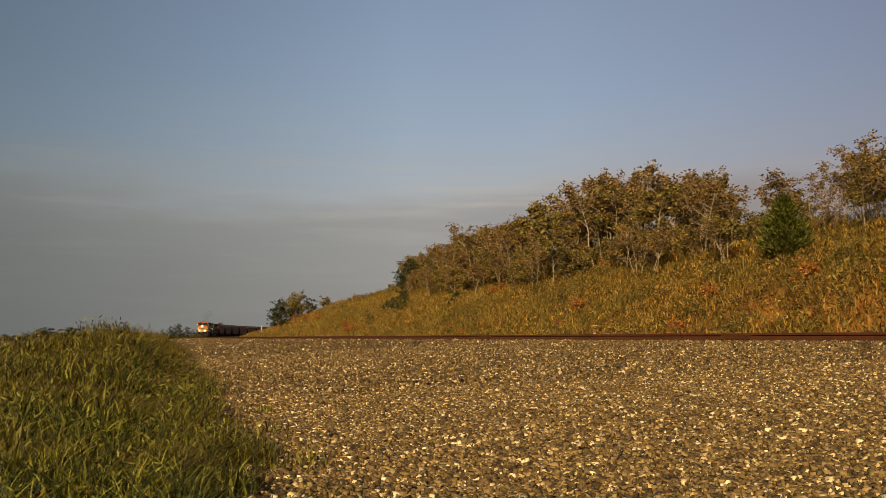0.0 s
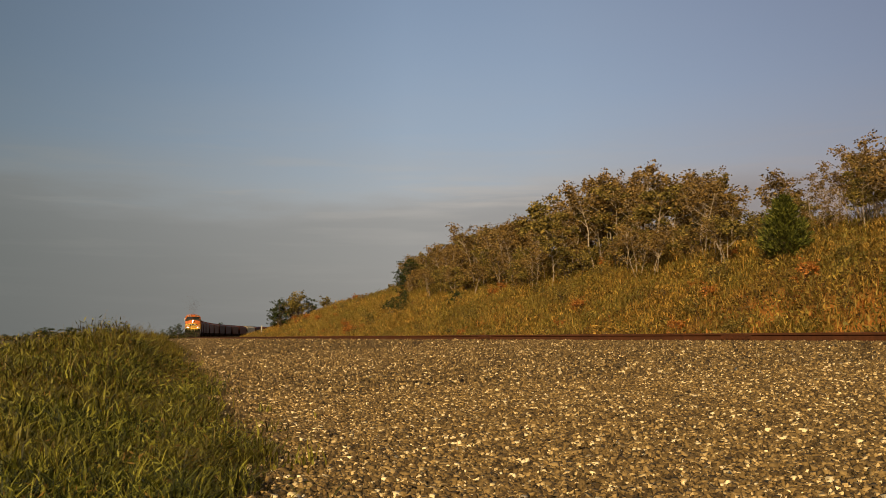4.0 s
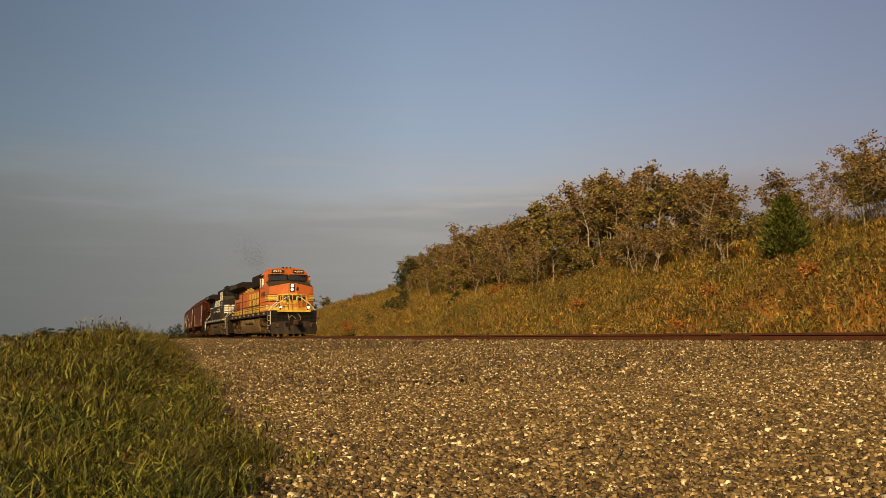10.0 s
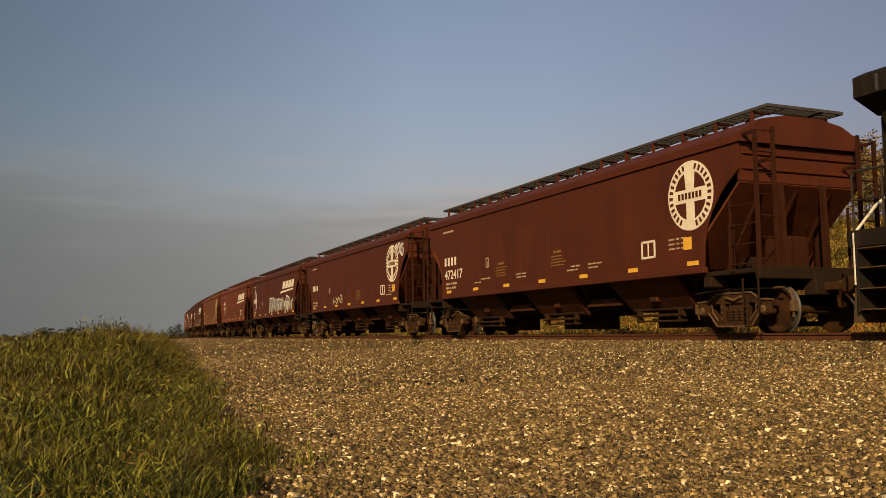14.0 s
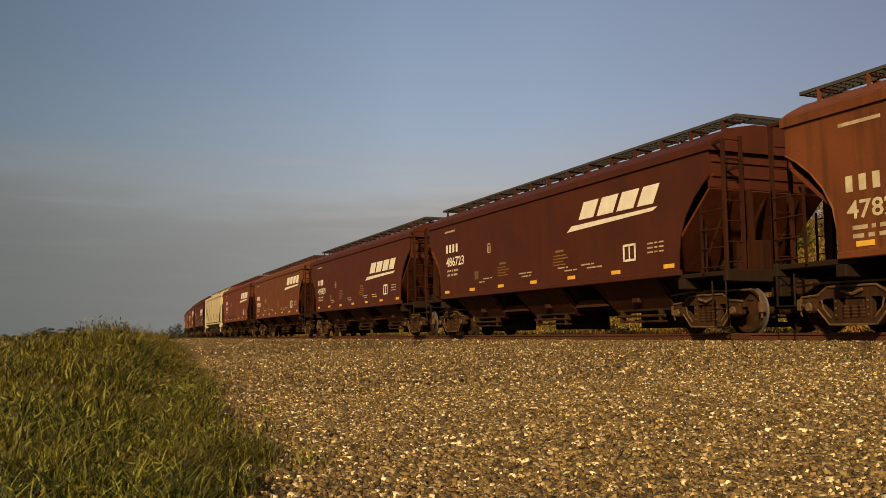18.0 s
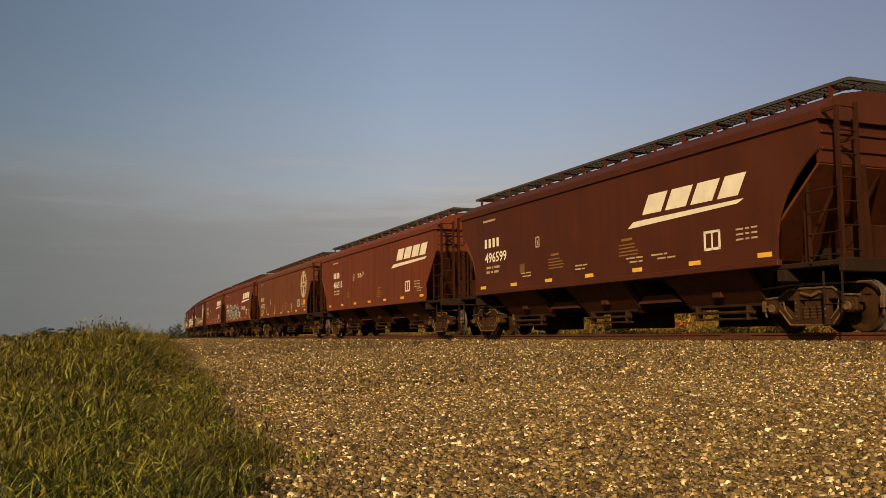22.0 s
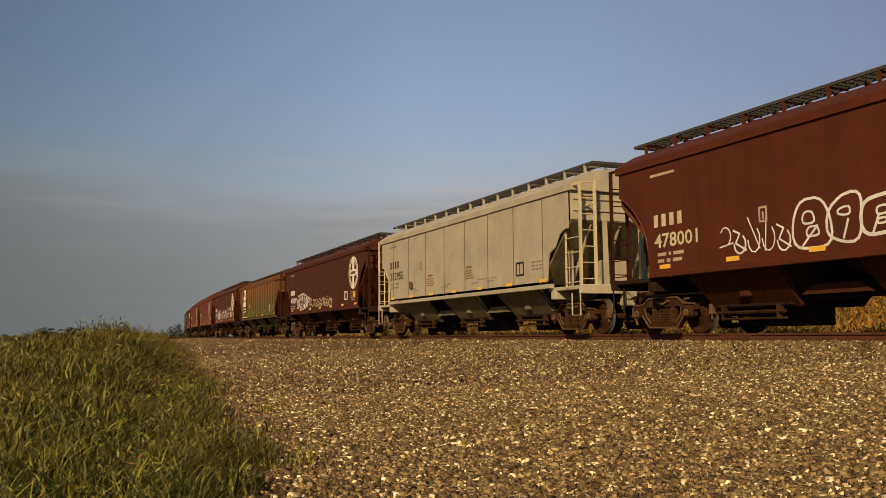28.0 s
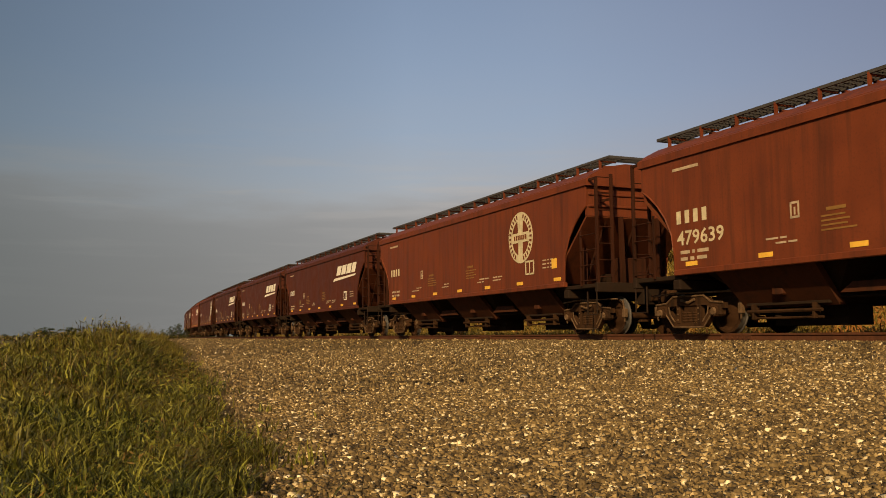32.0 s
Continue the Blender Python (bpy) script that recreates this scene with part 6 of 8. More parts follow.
CARS = [
    (18.29, "curved", M_BROWN, "emblem", "472417", M_WHITE, BR, None),
    (17.89, "curved", M_BROWN, "emblem", "", M_WHITE, GB, spray((6.5, 3.1, 0.95, 0.5, 3, 0.04, M_SPRAY, 3), (-2.6, 1.55, 1.6, 0.35, 4, 0.03, M_FADED, 4))),
    (17.80, "curved", M_BROWN, "swoosh", "", M_WHITE, GB, piece(-0.7, 1.5, 7.0, 0.95, 7, 5, M_SPRAY, M_SPRAYS) + spray( (-6.2, 1.6, 0.7, 1.6, 2, 0.05, M_SPRAY, 6))),
    (17.72, "straight", M_RED, "swoosh", "487171", M_WHITE, RD, spray((-2.2, 1.75, 8.0, 0.5, 14, 0.012, M_SPRAYK, 7))),
    (17.99, "curved", M_RUSTY, "emblem", "478202", M_FADED, RU, None),
    (16.98, "curved", M_DARK, "swoosh", "486723", M_WHITE, DK, None),
    (17.03, "curved", M_BROWN, "swoosh", "495939", M_WHITE, BR, None),
    (17.47, "curved", M_RUSTY, "swoosh", "480938", M_WHITE, RU, None),
    (17.25, "straight", M_RED, "swoosh", "485153", M_WHITE, RD, spray((-4.2, 1.45, 5.4, 0.35, 12, 0.022, M_SPRAYK, 8))),
    (17.15, "arched", M_CREAM, "", "200365", M_INK, WH, None),
    (17.22, "curved", M_DARK, "swoosh", "496599", M_WHITE, DK, None),
    (17.67, "straight", M_RED, "swoosh", "486318", M_WHITE, RD, spray((-1.6, 2.55, 0.9, 0.22, 5, 0.012, M_FADED, 9))),
    (18.13, "straight", M_RUSTY, "emblem", "478725", M_FADED, RU, [("chalk_stroke", Shape().box(-4.6, -4.54, -1.592, -1.586, 1.44, 1.86).box(-1.9, -1.84, -1.592, -1.586, 1.46, 1.95).box(0.6, 0.65, -1.592, -1.586, 1.44, 1.9).box(3.0, 3.05, -1.592, -1.586, 1.42, 1.9), M_FADED, "")]),
    (17.51, "curved", M_RED, "swoosh", "482021", M_WHITE, RD, [("graffiti_disc", half_disc(-4.9, 1.42, 0.55), M_SPRAYG, "green sprayed half disc"), ("graffiti_disc", half_disc(-2.6, 1.9, 0.68), M_SPRAYG, "green sprayed half disc"), ("graffiti_disc", half_disc(0.1, 1.42, 0.62), M_SPRAYG, "green sprayed half disc"), ("graffiti_spike", spikes(0.1, 1.5, 0.72), M_SPRAY, "white sprayed spikes")] + piece(-4.9, 1.44, 4.6, 1.15, 6, 10, M_SPRAY, M_SPRAYV) + spray((0.9, 1.55, 0.7, 0.5, 3, 0.03, M_SPRAY, 28))),
    (17.87, "straight", M_RED, "swoosh", "487216", M_WHITE, RD, None),
    (17.88, "straight", M_BROWN, "emblem", "", M_WHITE, GB, spray((-4.1, 1.55, 8.7, 0.75, 13, 0.03, M_FADED, 12), (-4.6, 1.6, 2.0, 0.6, 3, 0.05, M_SPRAYG, 13))),
    (17.79, "curved", M_BROWN, "", "", M_WHITE, GB, bubble(-6.1, 1.45, 3.0, 0.9, 4, 14, M_SPRAY) + bubble(-2.6, 1.5, 7.0, 0.95, 8, 16, M_SPRAY, 0.034) + spray((5.2, 1.6, 1.5, 1.9, 3, 0.05, M_SPRAY, 15))),
    (17.95, "curved", M_BROWN, "emblem", "478001", M_FADED, GB, spray((-4.5, 1.5, 1.9, 0.62, 5, 0.016, M_SPRAY, 18)) + bubble(-2.5, 1.45, 2.2, 0.85, 3, 17, M_SPRAY) + bubble(-0.2, 1.45, 1.7, 0.85, 2, 19, M_FADED, 0.02) + spray( (2.1, 1.6, 1.2, 0.5, 4, 0.02, M_SPRAY, 20), (5.6, 2.6, 0.8, 0.6, 4, 0.03, M_SPRAY, 21))),
    (17.23, "arched", M_CREAM2, "", "352955", M_INK, WH, None),
    (17.87, "curved", M_DARK, "emblem", "473097", M_WHITE, GB, bubble(-5.0, 1.45, 2.2, 0.85, 4, 22, M_SPRAY) + spray((-2.9, 1.6, 0.8, 0.55, 3, 0.03, M_SPRAY, 29), (-2.0, 1.5, 4.5, 0.5, 7, 0.02, M_FADED, 23))),
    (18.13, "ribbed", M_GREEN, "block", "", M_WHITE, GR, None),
    (17.41, "curved", M_BROWN, "emblem", "471804", M_WHITE, GB, filled(-4.9, 1.55, 1.9, 0.80, 3, M_SPRAY) + bubble(-4.85, 1.58, 1.8, 0.74, 3, 24, M_SPRAYK, 0.02) + [("graffiti", crossed_square(-2.35, 1.92, 0.52), M_SPRAY, "sprayed square with crossed corners")] + spray((-1.3, 1.55, 3.2, 0.75, 5, 0.030, M_SPRAY, 26), (2.4, 1.6, 2.5, 0.9, 4, 0.032, M_SPRAY, 27))),
    (18.16, "curved", M_RED, "emblem", "479639", M_FADED, RD, None),
    (18.11, "curved", M_RED, "emblem", "", M_FADED, RU, None),
    (17.89, "curved", M_BROWN, "swoosh", "", M_WHITE, BR, None),
    (17.66, "curved", M_BROWN, "swoosh", "", M_WHITE, BR, None),
    (17.61, "curved", M_DARK, "swoosh", "", M_WHITE, DK, None),
    (17.71, "curved", M_BROWN, "emblem", "", M_WHITE, BR, None),
    (17.71, "straight", M_RED, "swoosh", "", M_WHITE, RD, None),
    (17.71, "curved", M_DARK, "swoosh", "", M_WHITE, DK, None),
    (17.71, "curved", M_BROWN, "emblem", "", M_WHITE, BR, None),
    (17.71, "straight", M_BROWN, "swoosh", "", M_WHITE, BR, None),
    (17.71, "curved", M_RED, "swoosh", "", M_WHITE, RD, None),
    (17.71, "curved", M_DARK, "emblem", "", M_WHITE, DK, None),
]

# where mark and number stand on cars that differ from their kind
PLACES = {1: (6.42, 2.86, -6.6, 1.86), 6: (1.94, 2.61, -6.0, 2.29), 7: (2.0, 2.37, -6.1, 2.10), 8: (2.87, 2.76, -6.5, 2.0), 9: (2.73, 2.63, -5.6, 2.25), 10: (0, 0, -6.1, 2.2),
          11: (1.78, 2.40, -5.8, 2.18), 12: (3.0, 2.65, -5.5, 2.27), 14: (2.3, 2.6, -6.4, 1.98), 15: (2.84, 2.61, -5.8, 2.27), 19: (0, 0, -6.35, 2.15),
          22: (5.6, 2.83, -6.5, 1.86), 23: (4.3, 2.8, -6.7, 1.84), 24: (4.4, 2.75, -6.6, 1.84)}


# ---------------------------------------------------------------- locomotives
LOCO_L = 22.35
CUT = {1: 1.12, -1: 0.0}
M_LINE = plain("dark_red_line_paint", (0.050, 0.014, 0.006), 0.6, 0, 0.3, 5)
M_GLARE = paint("olive_antiglare_paint", (0.055, 0.045, 0.024), 0.8, bump=0.03)
M_PLOW = paint("scuffed_plough_paint", (0.022, 0.017, 0.012), 0.75, dirt=(0.085, 0.056, 0.030), grime=0.7)
# near black that stands for the shade under the walkway and between wheels
M_SHADE = paint("shade_black_frame", (0.010, 0.008, 0.006), 0.9, spec=0.04)
M_DUSTB = paint("dusty_black_panel", (0.058, 0.040, 0.019), 0.75, dirt=(0.03, 0.022, 0.014), grime=0.7)
M_HRAILK = paint("dark_handrail", (0.03, 0.026, 0.022), 0.5, bump=0)


def two_sides(name, sh, material, car, label=""):
    """A part on the road side, and its mirror image on the far side."""
    part(name, sh, material, car, label)
    far = Shape()
    far.v = [(x, -y, z) for x, y, z in sh.v]
    far.f = [tuple(reversed(f)) for f in sh.f]
    part(name, far, material, car, label)


def loco_truck_frame():
    """Cast side frame of a three-axle truck, arched over each axle box."""
    sh = Shape()
    top = [(-2.75, 0.62), (-2.75, 0.80), (-2.2, 0.98), (-1.5, 0.90), (-0.9, 1.04), (0.9, 1.04), (1.5, 0.90), (2.2, 0.98), (2.75, 0.80), (2.75, 0.62),
           (2.50, 0.42), (1.62, 0.42), (1.36, 0.34), (0.70, 0.34), (0.42, 0.44), (-0.42, 0.44), (-0.70, 0.34), (-1.36, 0.34), (-1.62, 0.42), (-2.50, 0.42)]
    sh.prism(top, -1.18, -1.02)
    for x in (-2.03, 0.0, 2.03):
        sh.prism([(x - 0.46, 0.66), (x + 0.46, 0.66), (x + 0.34, 0.24), (x + 0.20, 0.24), (x + 0.20, 0.40), (x - 0.20, 0.40), (x - 0.20, 0.24), (x - 0.34, 0.24)], -1.17, -1.03)
    for x in (-1.02, 1.02):
        sh.prism([(x - 0.36, 0.50), (x + 0.36, 0.50), (x + 0.24, 0.24), (x - 0.24, 0.24)], -1.20, -1.04)
        sh.box(x - 0.20, x + 0.20, -1.24, -1.10, 0.62, 0.90, 0.03)
    return sh


def axle_box():
    sh = Shape().box(-0.24, 0.24, -1.22, -1.05, -0.16, 0.22, 0.03)
    sh.lathe([(-1.27, 0.04), (-1.27, 0.11), (-1.20, 0.14), (-1.12, 0.14)], 0, 0, 12)
    return sh


def truck_gear():
    """Brake cylinders, rods and pipes hung on a truck side."""
    sh = Shape()
    for x in (-1.9, 1.9):
        sh.drum([(x - 0.28, 0.09), (x - 0.22, 0.13), (x + 0.18, 0.13), (x + 0.24, 0.05)], -1.28, 0.92, 10)
    sh.tube([(-2.6, -1.26, 0.70), (-1.2, -1.27, 0.74), (0, -1.27, 0.70), (1.2, -1.27, 0.76), (2.6, -1.26, 0.70)], 0.025, 5)
    sh.tube([(-2.5, -1.30, 1.12), (-0.6, -1.30, 1.10), (0.4, -1.30, 1.16), (2.5, -1.30, 1.12)], 0.03, 5)
    for x in (-2.05, -0.02, 2.0):
        sh.tube([(x + 0.15, -1.25, 0.75), (x + 0.22, -1.28, 1.1), (x + 0.1, -1.2, 1.35)], 0.035, 5)
        sh.box(x - 0.42, x - 0.34, -1.25, -1.12, 0.3, 0.75, 0.01)
    return sh


def loco_truck(car, cx):
    t = part("truck", shared("loco_bolster", lambda: Shape().box(-2.6, 2.6, -0.35, 0.35, 0.45, 0.85, 0.05).box(-0.5, 0.5, -1.0, 1.0, 0.7, 1.0, 0.04), M_FRAME), None, car)
    t.location = (cx, 0, 0)
    for a in (0, math.pi):
        for nm, fn in (("side_frame", loco_truck_frame), ("brake_gear", truck_gear)):
            o = part(nm, shared(("loco_" + nm,), fn, M_FRAME), None, t)
            o.rotation_euler = (0, 0, a)
    for d in (-2.03, 0.0, 2.03):
        # block at the motor's place, added so the wheel gaps read as shade
        o = part("traction_motor", shared("traction_motor", lambda: Shape().box(-0.75, 0.75, -0.60, 0.60, 0.17, 0.92, 0.08), M_SHADE), None, t)
        o.location = (d, 0, 0)
        w = part("wheelset", wheel_mesh(0.533), None, t)
        w.matrix_parent_inverse = Matrix.Translation((d, 0, 0.533))
        WHEELS.append((w, 0.533))
        for a in (0, math.pi):
            o = part("axle_box", shared("axle_box", axle_box, M_FRAME), None, t)
            o.location, o.rotation_euler = (d, 0, 0.533), (0, 0, a)


def deck_shape(r=0.0):
    sh = Shape().box(-10.35 - r, 9.06, -1.50, 1.50, 1.50, 1.66, 0.01)
    # centre frame box, added as dark backing for the shaded gaps
    sh.box(-10.3 - r, 9.0, -0.95, 0.95, 0.72, 1.50, 0.02)
    for x in range(-9, 10):
        sh.box(x - 0.04, x + 0.04, -1.42, 1.42, 1.28, 1.50)
    return sh


def pipes_shape():
    """Cable trays and air pipes slung under the walkway."""
    sh = Shape()
    sh.tube([(-9.2, -1.32, 1.36), (-4, -1.34, 1.40), (0, -1.34, 1.38), (5, -1.34, 1.40), (9, -1.32, 1.36)], 0.05, 6)
    sh.tube([(-9.0, -1.22, 1.26), (-5, -1.25, 1.28), (4.2, -1.25, 1.28), (8.6, -1.22, 1.24)], 0.035, 6)
    sh.tube([(4.2, -1.40, 1.30), (5.5, -1.42, 1.18), (7.0, -1.42, 1.22), (8.6, -1.40, 1.2)], 0.03, 6)
    for x in (4.3, 4.9, -4.4, -4.9):
        sh.box(x - 0.18, x + 0.18, -1.38, -1.1, 0.75, 1.3, 0.03)
    sh.drum([(7.4, 0.02), (7.45, 0.12), (7.9, 0.12), (7.95, 0.02)], -1.36, 1.32, 10)
    return sh


def tank_shape():
    sec = [(-1.30, 1.36), (-1.40, 1.05), (-1.42, 0.80), (-1.16, 0.30), (-0.9, 0.22), (0.9, 0.22), (1.16, 0.30), (1.42, 0.80), (1.40, 1.05), (1.30, 1.36)]
    low = [(-0.98, 1.36), (-0.98, 0.90), (-1.42, 0.84), (-1.42, 0.74), (-1.16, 0.30), (-0.9, 0.22), (0.9, 0.22), (1.16, 0.30), (1.42, 0.74), (1.42, 0.84), (0.98, 0.90), (0.98, 1.36)]
    sh = Shape().prism(sec, -3.95, -2.95, "x").prism(low, -2.95, 1.75, "x").prism(sec, 1.75, 3.75, "x")
    for x in (-3.95, 3.70):
        sh.prism([(a * 1.012, b * 1.0 + 0.004) for a, b in sec], x - 0.02, x + 0.07, "x")
    sh.tube([(2.4, -1.42, 1.2), (2.4, -1.44, 0.85), (2.4, -1.2, 0.3)], 0.03, 5)
    return sh


def reservoir(x0, x1, y=-1.20, z=1.10, r=0.205):
    return Shape().drum([(x0, 0.03), (x0 + 0.05, r * 0.8), (x0 + 0.14, r), (x1 - 0.14, r), (x1 - 0.05, r * 0.8), (x1, 0.03)], y, z, 14)


NOSE = [(6.75, -1.50), (8.20, -1.50), (8.68, -0.30), (8.68, 0.30), (8.20, 1.50), (6.75, 1.50)]
NOSE_TOP = [3.70, 3.27, 3.50, 3.50, 3.27, 3.70]
LEAN = 0.20


def nose_shape():
    low = [(x, y, 1.66) for x, y in NOSE]
    top = nose_rim()
    sh = Shape()
    n = len(low)
    f = [tuple(range(n - 1, -1, -1))]
    for i in range(n):
        j = (i + 1) % n
        f.append((i, j, n + j, n + i))
    return sh.add(low + top, f)


def nose_rim():
    return [(x - (LEAN if i in (2, 3) else 0.02), y * 0.985, z) for i, ((x, y), z) in enumerate(zip(NOSE, NOSE_TOP))]


def nose_deck():
    """Sloping top of the nose, in dull anti-glare paint."""
    a, b, c, d, e, g = nose_rim()
    m = (7.05, 0, 3.78)
    return Shape().add([a, b, c, d, e, g, m], [(0, 1, 6), (1, 2, 6), (2, 3, 6), (3, 4, 6), (4, 5, 6)])


def nose_band(z0, z1, xs0, xs1=None, t=0.006, front=True):
    """A painted stripe that runs along the cab side and wraps round the nose."""
    xs1 = xs0 if xs1 is None else xs1
    sh = Shape()
    o = 0.010

    lean = LEAN / 1.84

    def at(i, off):
        x, y = NOSE[i]
        return (x + (off if i in (2, 3) else off * 0.5), y + math.copysign(off, y))
    pts = [(None, -1.5 - o), at(1, o), at(2, o), at(3, o), at(4, o), (None, 1.5 + o)]
    for k in range(5):
        if not front and k == 2:
            continue
        (xa, ya), (xb, yb) = pts[k], pts[k + 1]
        la, lb = lean * (k in (2, 3)), lean * (k in (1, 2))
        lo_a, hi_a = (xs0, xs1) if xa is None else (xa - la * (z0 - 1.66), xa - la * (z1 - 1.66))
        lo_b, hi_b = (xs0, xs1) if xb is None else (xb - lb * (z0 - 1.66), xb - lb * (z1 - 1.66))
        sh.add([(lo_a, ya, z0), (lo_b, yb, z0), (hi_b, yb, z1), (hi_a, ya, z1)], [(0, 1, 2, 3)])
    return sh


def cab_shape():
    """Cab walls and roof, its upper edges sloped in."""
    sec = [(-1.50, 1.66), (-1.50, 4.08), (-1.30, 4.40), (-0.80, 4.60), (0.80, 4.60), (1.30, 4.40), (1.50, 4.08), (1.50, 1.66)]
    r0 = [(4.85, y, z) for y, z in sec]
    r1 = [(6.70, y, z) for y, z in sec]
    r2 = [(6.72 if z < 3.5 else (6.90 + 0.16 * (1 - abs(y) / 1.5)), y * (1 if z < 3.5 else 0.975), z if z < 4.3 else z - 0.02) for y, z in sec]
    return Shape().loft([r0, r1, r2])


def cab_roof():
    sh = Shape()
    sec = [(-1.34, 4.29), (-0.82, 4.50), (0.82, 4.50), (1.34, 4.29), (0.8, 4.55), (-0.8, 4.55)]
    sh.box(4.95, 6.6, -0.75, 0.75, 4.60, 4.64, 0.02)
    for i in range(6):
        x = 5.0 + 0.30 * i
        sh.box(x, x + 0.15, -1.2, -0.95, 4.46, 4.58, 0.02)
    return sh


def rear_hood(r=0.0):
    """Radiator housing: flared wings over the narrow hood."""
    sec = [(-0.98, 3.64), (-1.52, 3.88), (-1.52, 4.22), (-1.25, 4.34), (1.25, 4.34), (1.52, 4.22), (1.52, 3.88), (0.98, 3.64)]
    a = [(-10.05 - r, y, z) for y, z in sec]
    b = [(-4.9, y, z) for y, z in sec]
    c = [(-3.9, y * (0.80 if abs(y) > 1 else 1), z - (0.12 if z > 4 else 0)) for y, z in sec]
    return Shape().loft([a, b, c])


def hood_ribs(x0, x1, z0, z1, n, y=-0.985, d=0.03, w=0.05):
    sh = Shape()
    for i in range(n):
        x = x0 + (x1 - x0) * i / max(1, n - 1)
        sh.box(x - w / 2, x + w / 2, y - d, y, z0, z1, 0.006)
    return sh


def handrail(x0, x1, n, y, h=1.0, z=1.66):
    sh = Shape()
    sh.tube([(x0, y, z + h), (x1, y, z + h)], 0.022, 6)
    sh.tube([(x0, y, z + h * 0.52), (x1, y, z + h * 0.52)], 0.014, 5)
    for i in range(n):
        x = x0 + (x1 - x0) * i / (n - 1)
        sh.tube([(x, y, z - 0.1), (x, y, z + h)], 0.020, 5)
    return sh


def step_well(e):
    """Corner steps with pale tread edges, for the end e = 1 (front) or -1."""
    cut = CUT[e]
    sh = Shape()
    x0, x1 = 9.35, 10.12
    sh.box(e * (x0 - cut), e * (x0 + 0.05 - cut), -1.54, -0.95, 0.42, 1.66, 0.01)
    sh.box(e * (x1 - cut), e * (x1 + 0.05 - cut), -1.54, -0.95, 0.32, 1.66, 0.01)
    sh.box(e * (x0 - cut), e * (x1 - cut), -1.02, -0.95, 0.42, 1.66)
    return sh


def step_treads(e):
    cut = CUT[e]
    sh = Shape()
    for z in (0.36, 0.70, 1.04, 1.36):
        sh.box(e * (9.42 - cut), e * (10.10 - cut), -1.55, -1.05, z, z + 0.022, 0.005)
    return sh


def pilot(e):
    cut = CUT[e]
    sh = Shape()
    sh.box(e * (10.15 - cut), e * (10.27 - cut), -1.50, 1.50, 0.95, 1.70, 0.02)
    sh.box(e * (10.2 - cut), e * (10.50 - cut), -0.32, 0.32, 0.72, 1.12, 0.03)
    for y in (-1.1, -0.75, 0.75, 1.1):
        sh.box(e * (10.26 - cut), e * (10.31 - cut), y - 0.05, y + 0.05, 1.0, 1.45, 0.01)
    sh.box(e * (10.26 - cut), e * (10.36 - cut), -1.3, 1.3, 1.42, 1.48, 0.01)
    return sh


def plough(e):
    """Two raked blades that meet at the middle."""
    cut = CUT[e]
    sh = Shape()
    for d in (-1, 1):
        v = [(10.20, d * 1.50, 0.98), (10.40, 0, 0.98), (10.66, 0, 0.16), (10.32, d * 1.46, 0.16), (10.12, d * 1.50, 0.98), (10.28, 0, 0.98), (10.52, 0, 0.16), (10.18, d * 1.46, 0.16)]
        sh.add([(e * (x - cut), y, z) for x, y, z in v], [(0, 1, 2, 3), (7, 6, 5, 4), (0, 4, 5, 1), (3, 2, 6, 7), (0, 3, 7, 4), (1, 5, 6, 2)])
    return sh


def loco_coupler(e):
    cut = CUT[e]
    sh = Shape().box(e * (10.5 - cut), e * (11.0 - cut), -0.09, 0.09, 0.80, 0.98, 0.02)
    sh.box(e * (10.92 - cut), e * (11.2 - cut), -0.17, 0.13, 0.72, 1.06, 0.05)
    return sh


def end_rails(e):
    """Bent grab rails either side of the steps and across the end."""
    cut = CUT[e]
    out = []
    for d in (-1, 1):
        y = d * 1.52
        sh = Shape()
        out.append(sh)
        sh.tube([(e * (9.38 - cut), y, 0.50), (e * (9.36 - cut), y, 1.62), (e * (9.66 - cut), d * 1.26, 2.06), (e * (9.78 - cut), d * 1.02, 2.24), (e * (9.78 - cut), d * 1.02, 2.52)], 0.026, 6)
        sh = Shape()
        out.append(sh)
        sh.tube([(e * (10.18 - cut), y, 0.78), (e * (10.18 - cut), y, 1.62), (e * (10.12 - cut), d * 1.05, 2.12), (e * (10.0 - cut), d * 0.48, 2.55), (e * (9.96 - cut), d * 0.24, 2.60), (e * (9.96 - cut), d * 0.20, 2.35)], 0.026, 6)
    return out


def end_railing(e):
    """Uprights and top bars across the end walkway."""
    cut = CUT[e]
    sh = Shape()
    x = e * (10.12 - cut)
    for d in (-1, 1):
        sh.tube([(x, d * 0.85, 1.66), (x, d * 0.85, 2.62), (x, d * 0.28, 2.62), (x, d * 0.28, 1.66)], 0.024, 6)
        sh.tube([(x, d * 0.56, 1.66), (x, d * 0.56, 2.62)], 0.018, 5)
    return sh


def hoses(e):
    cut = CUT[e]
    sh = Shape()
    for d in (-1, 1):
        sh.tube([(e * (10.28 - cut), d * 0.35, 1.00), (e * (10.52 - cut), d * 0.38, 0.72), (e * (10.68 - cut), d * 0.40, 0.42)], 0.03, 6)
        sh.tube([(e * (10.28 - cut), d * 0.42, 1.55), (e * (10.40 - cut), d * 0.44, 1.30), (e * (10.40 - cut), d * 0.56, 1.22)], 0.02, 5)
    return sh


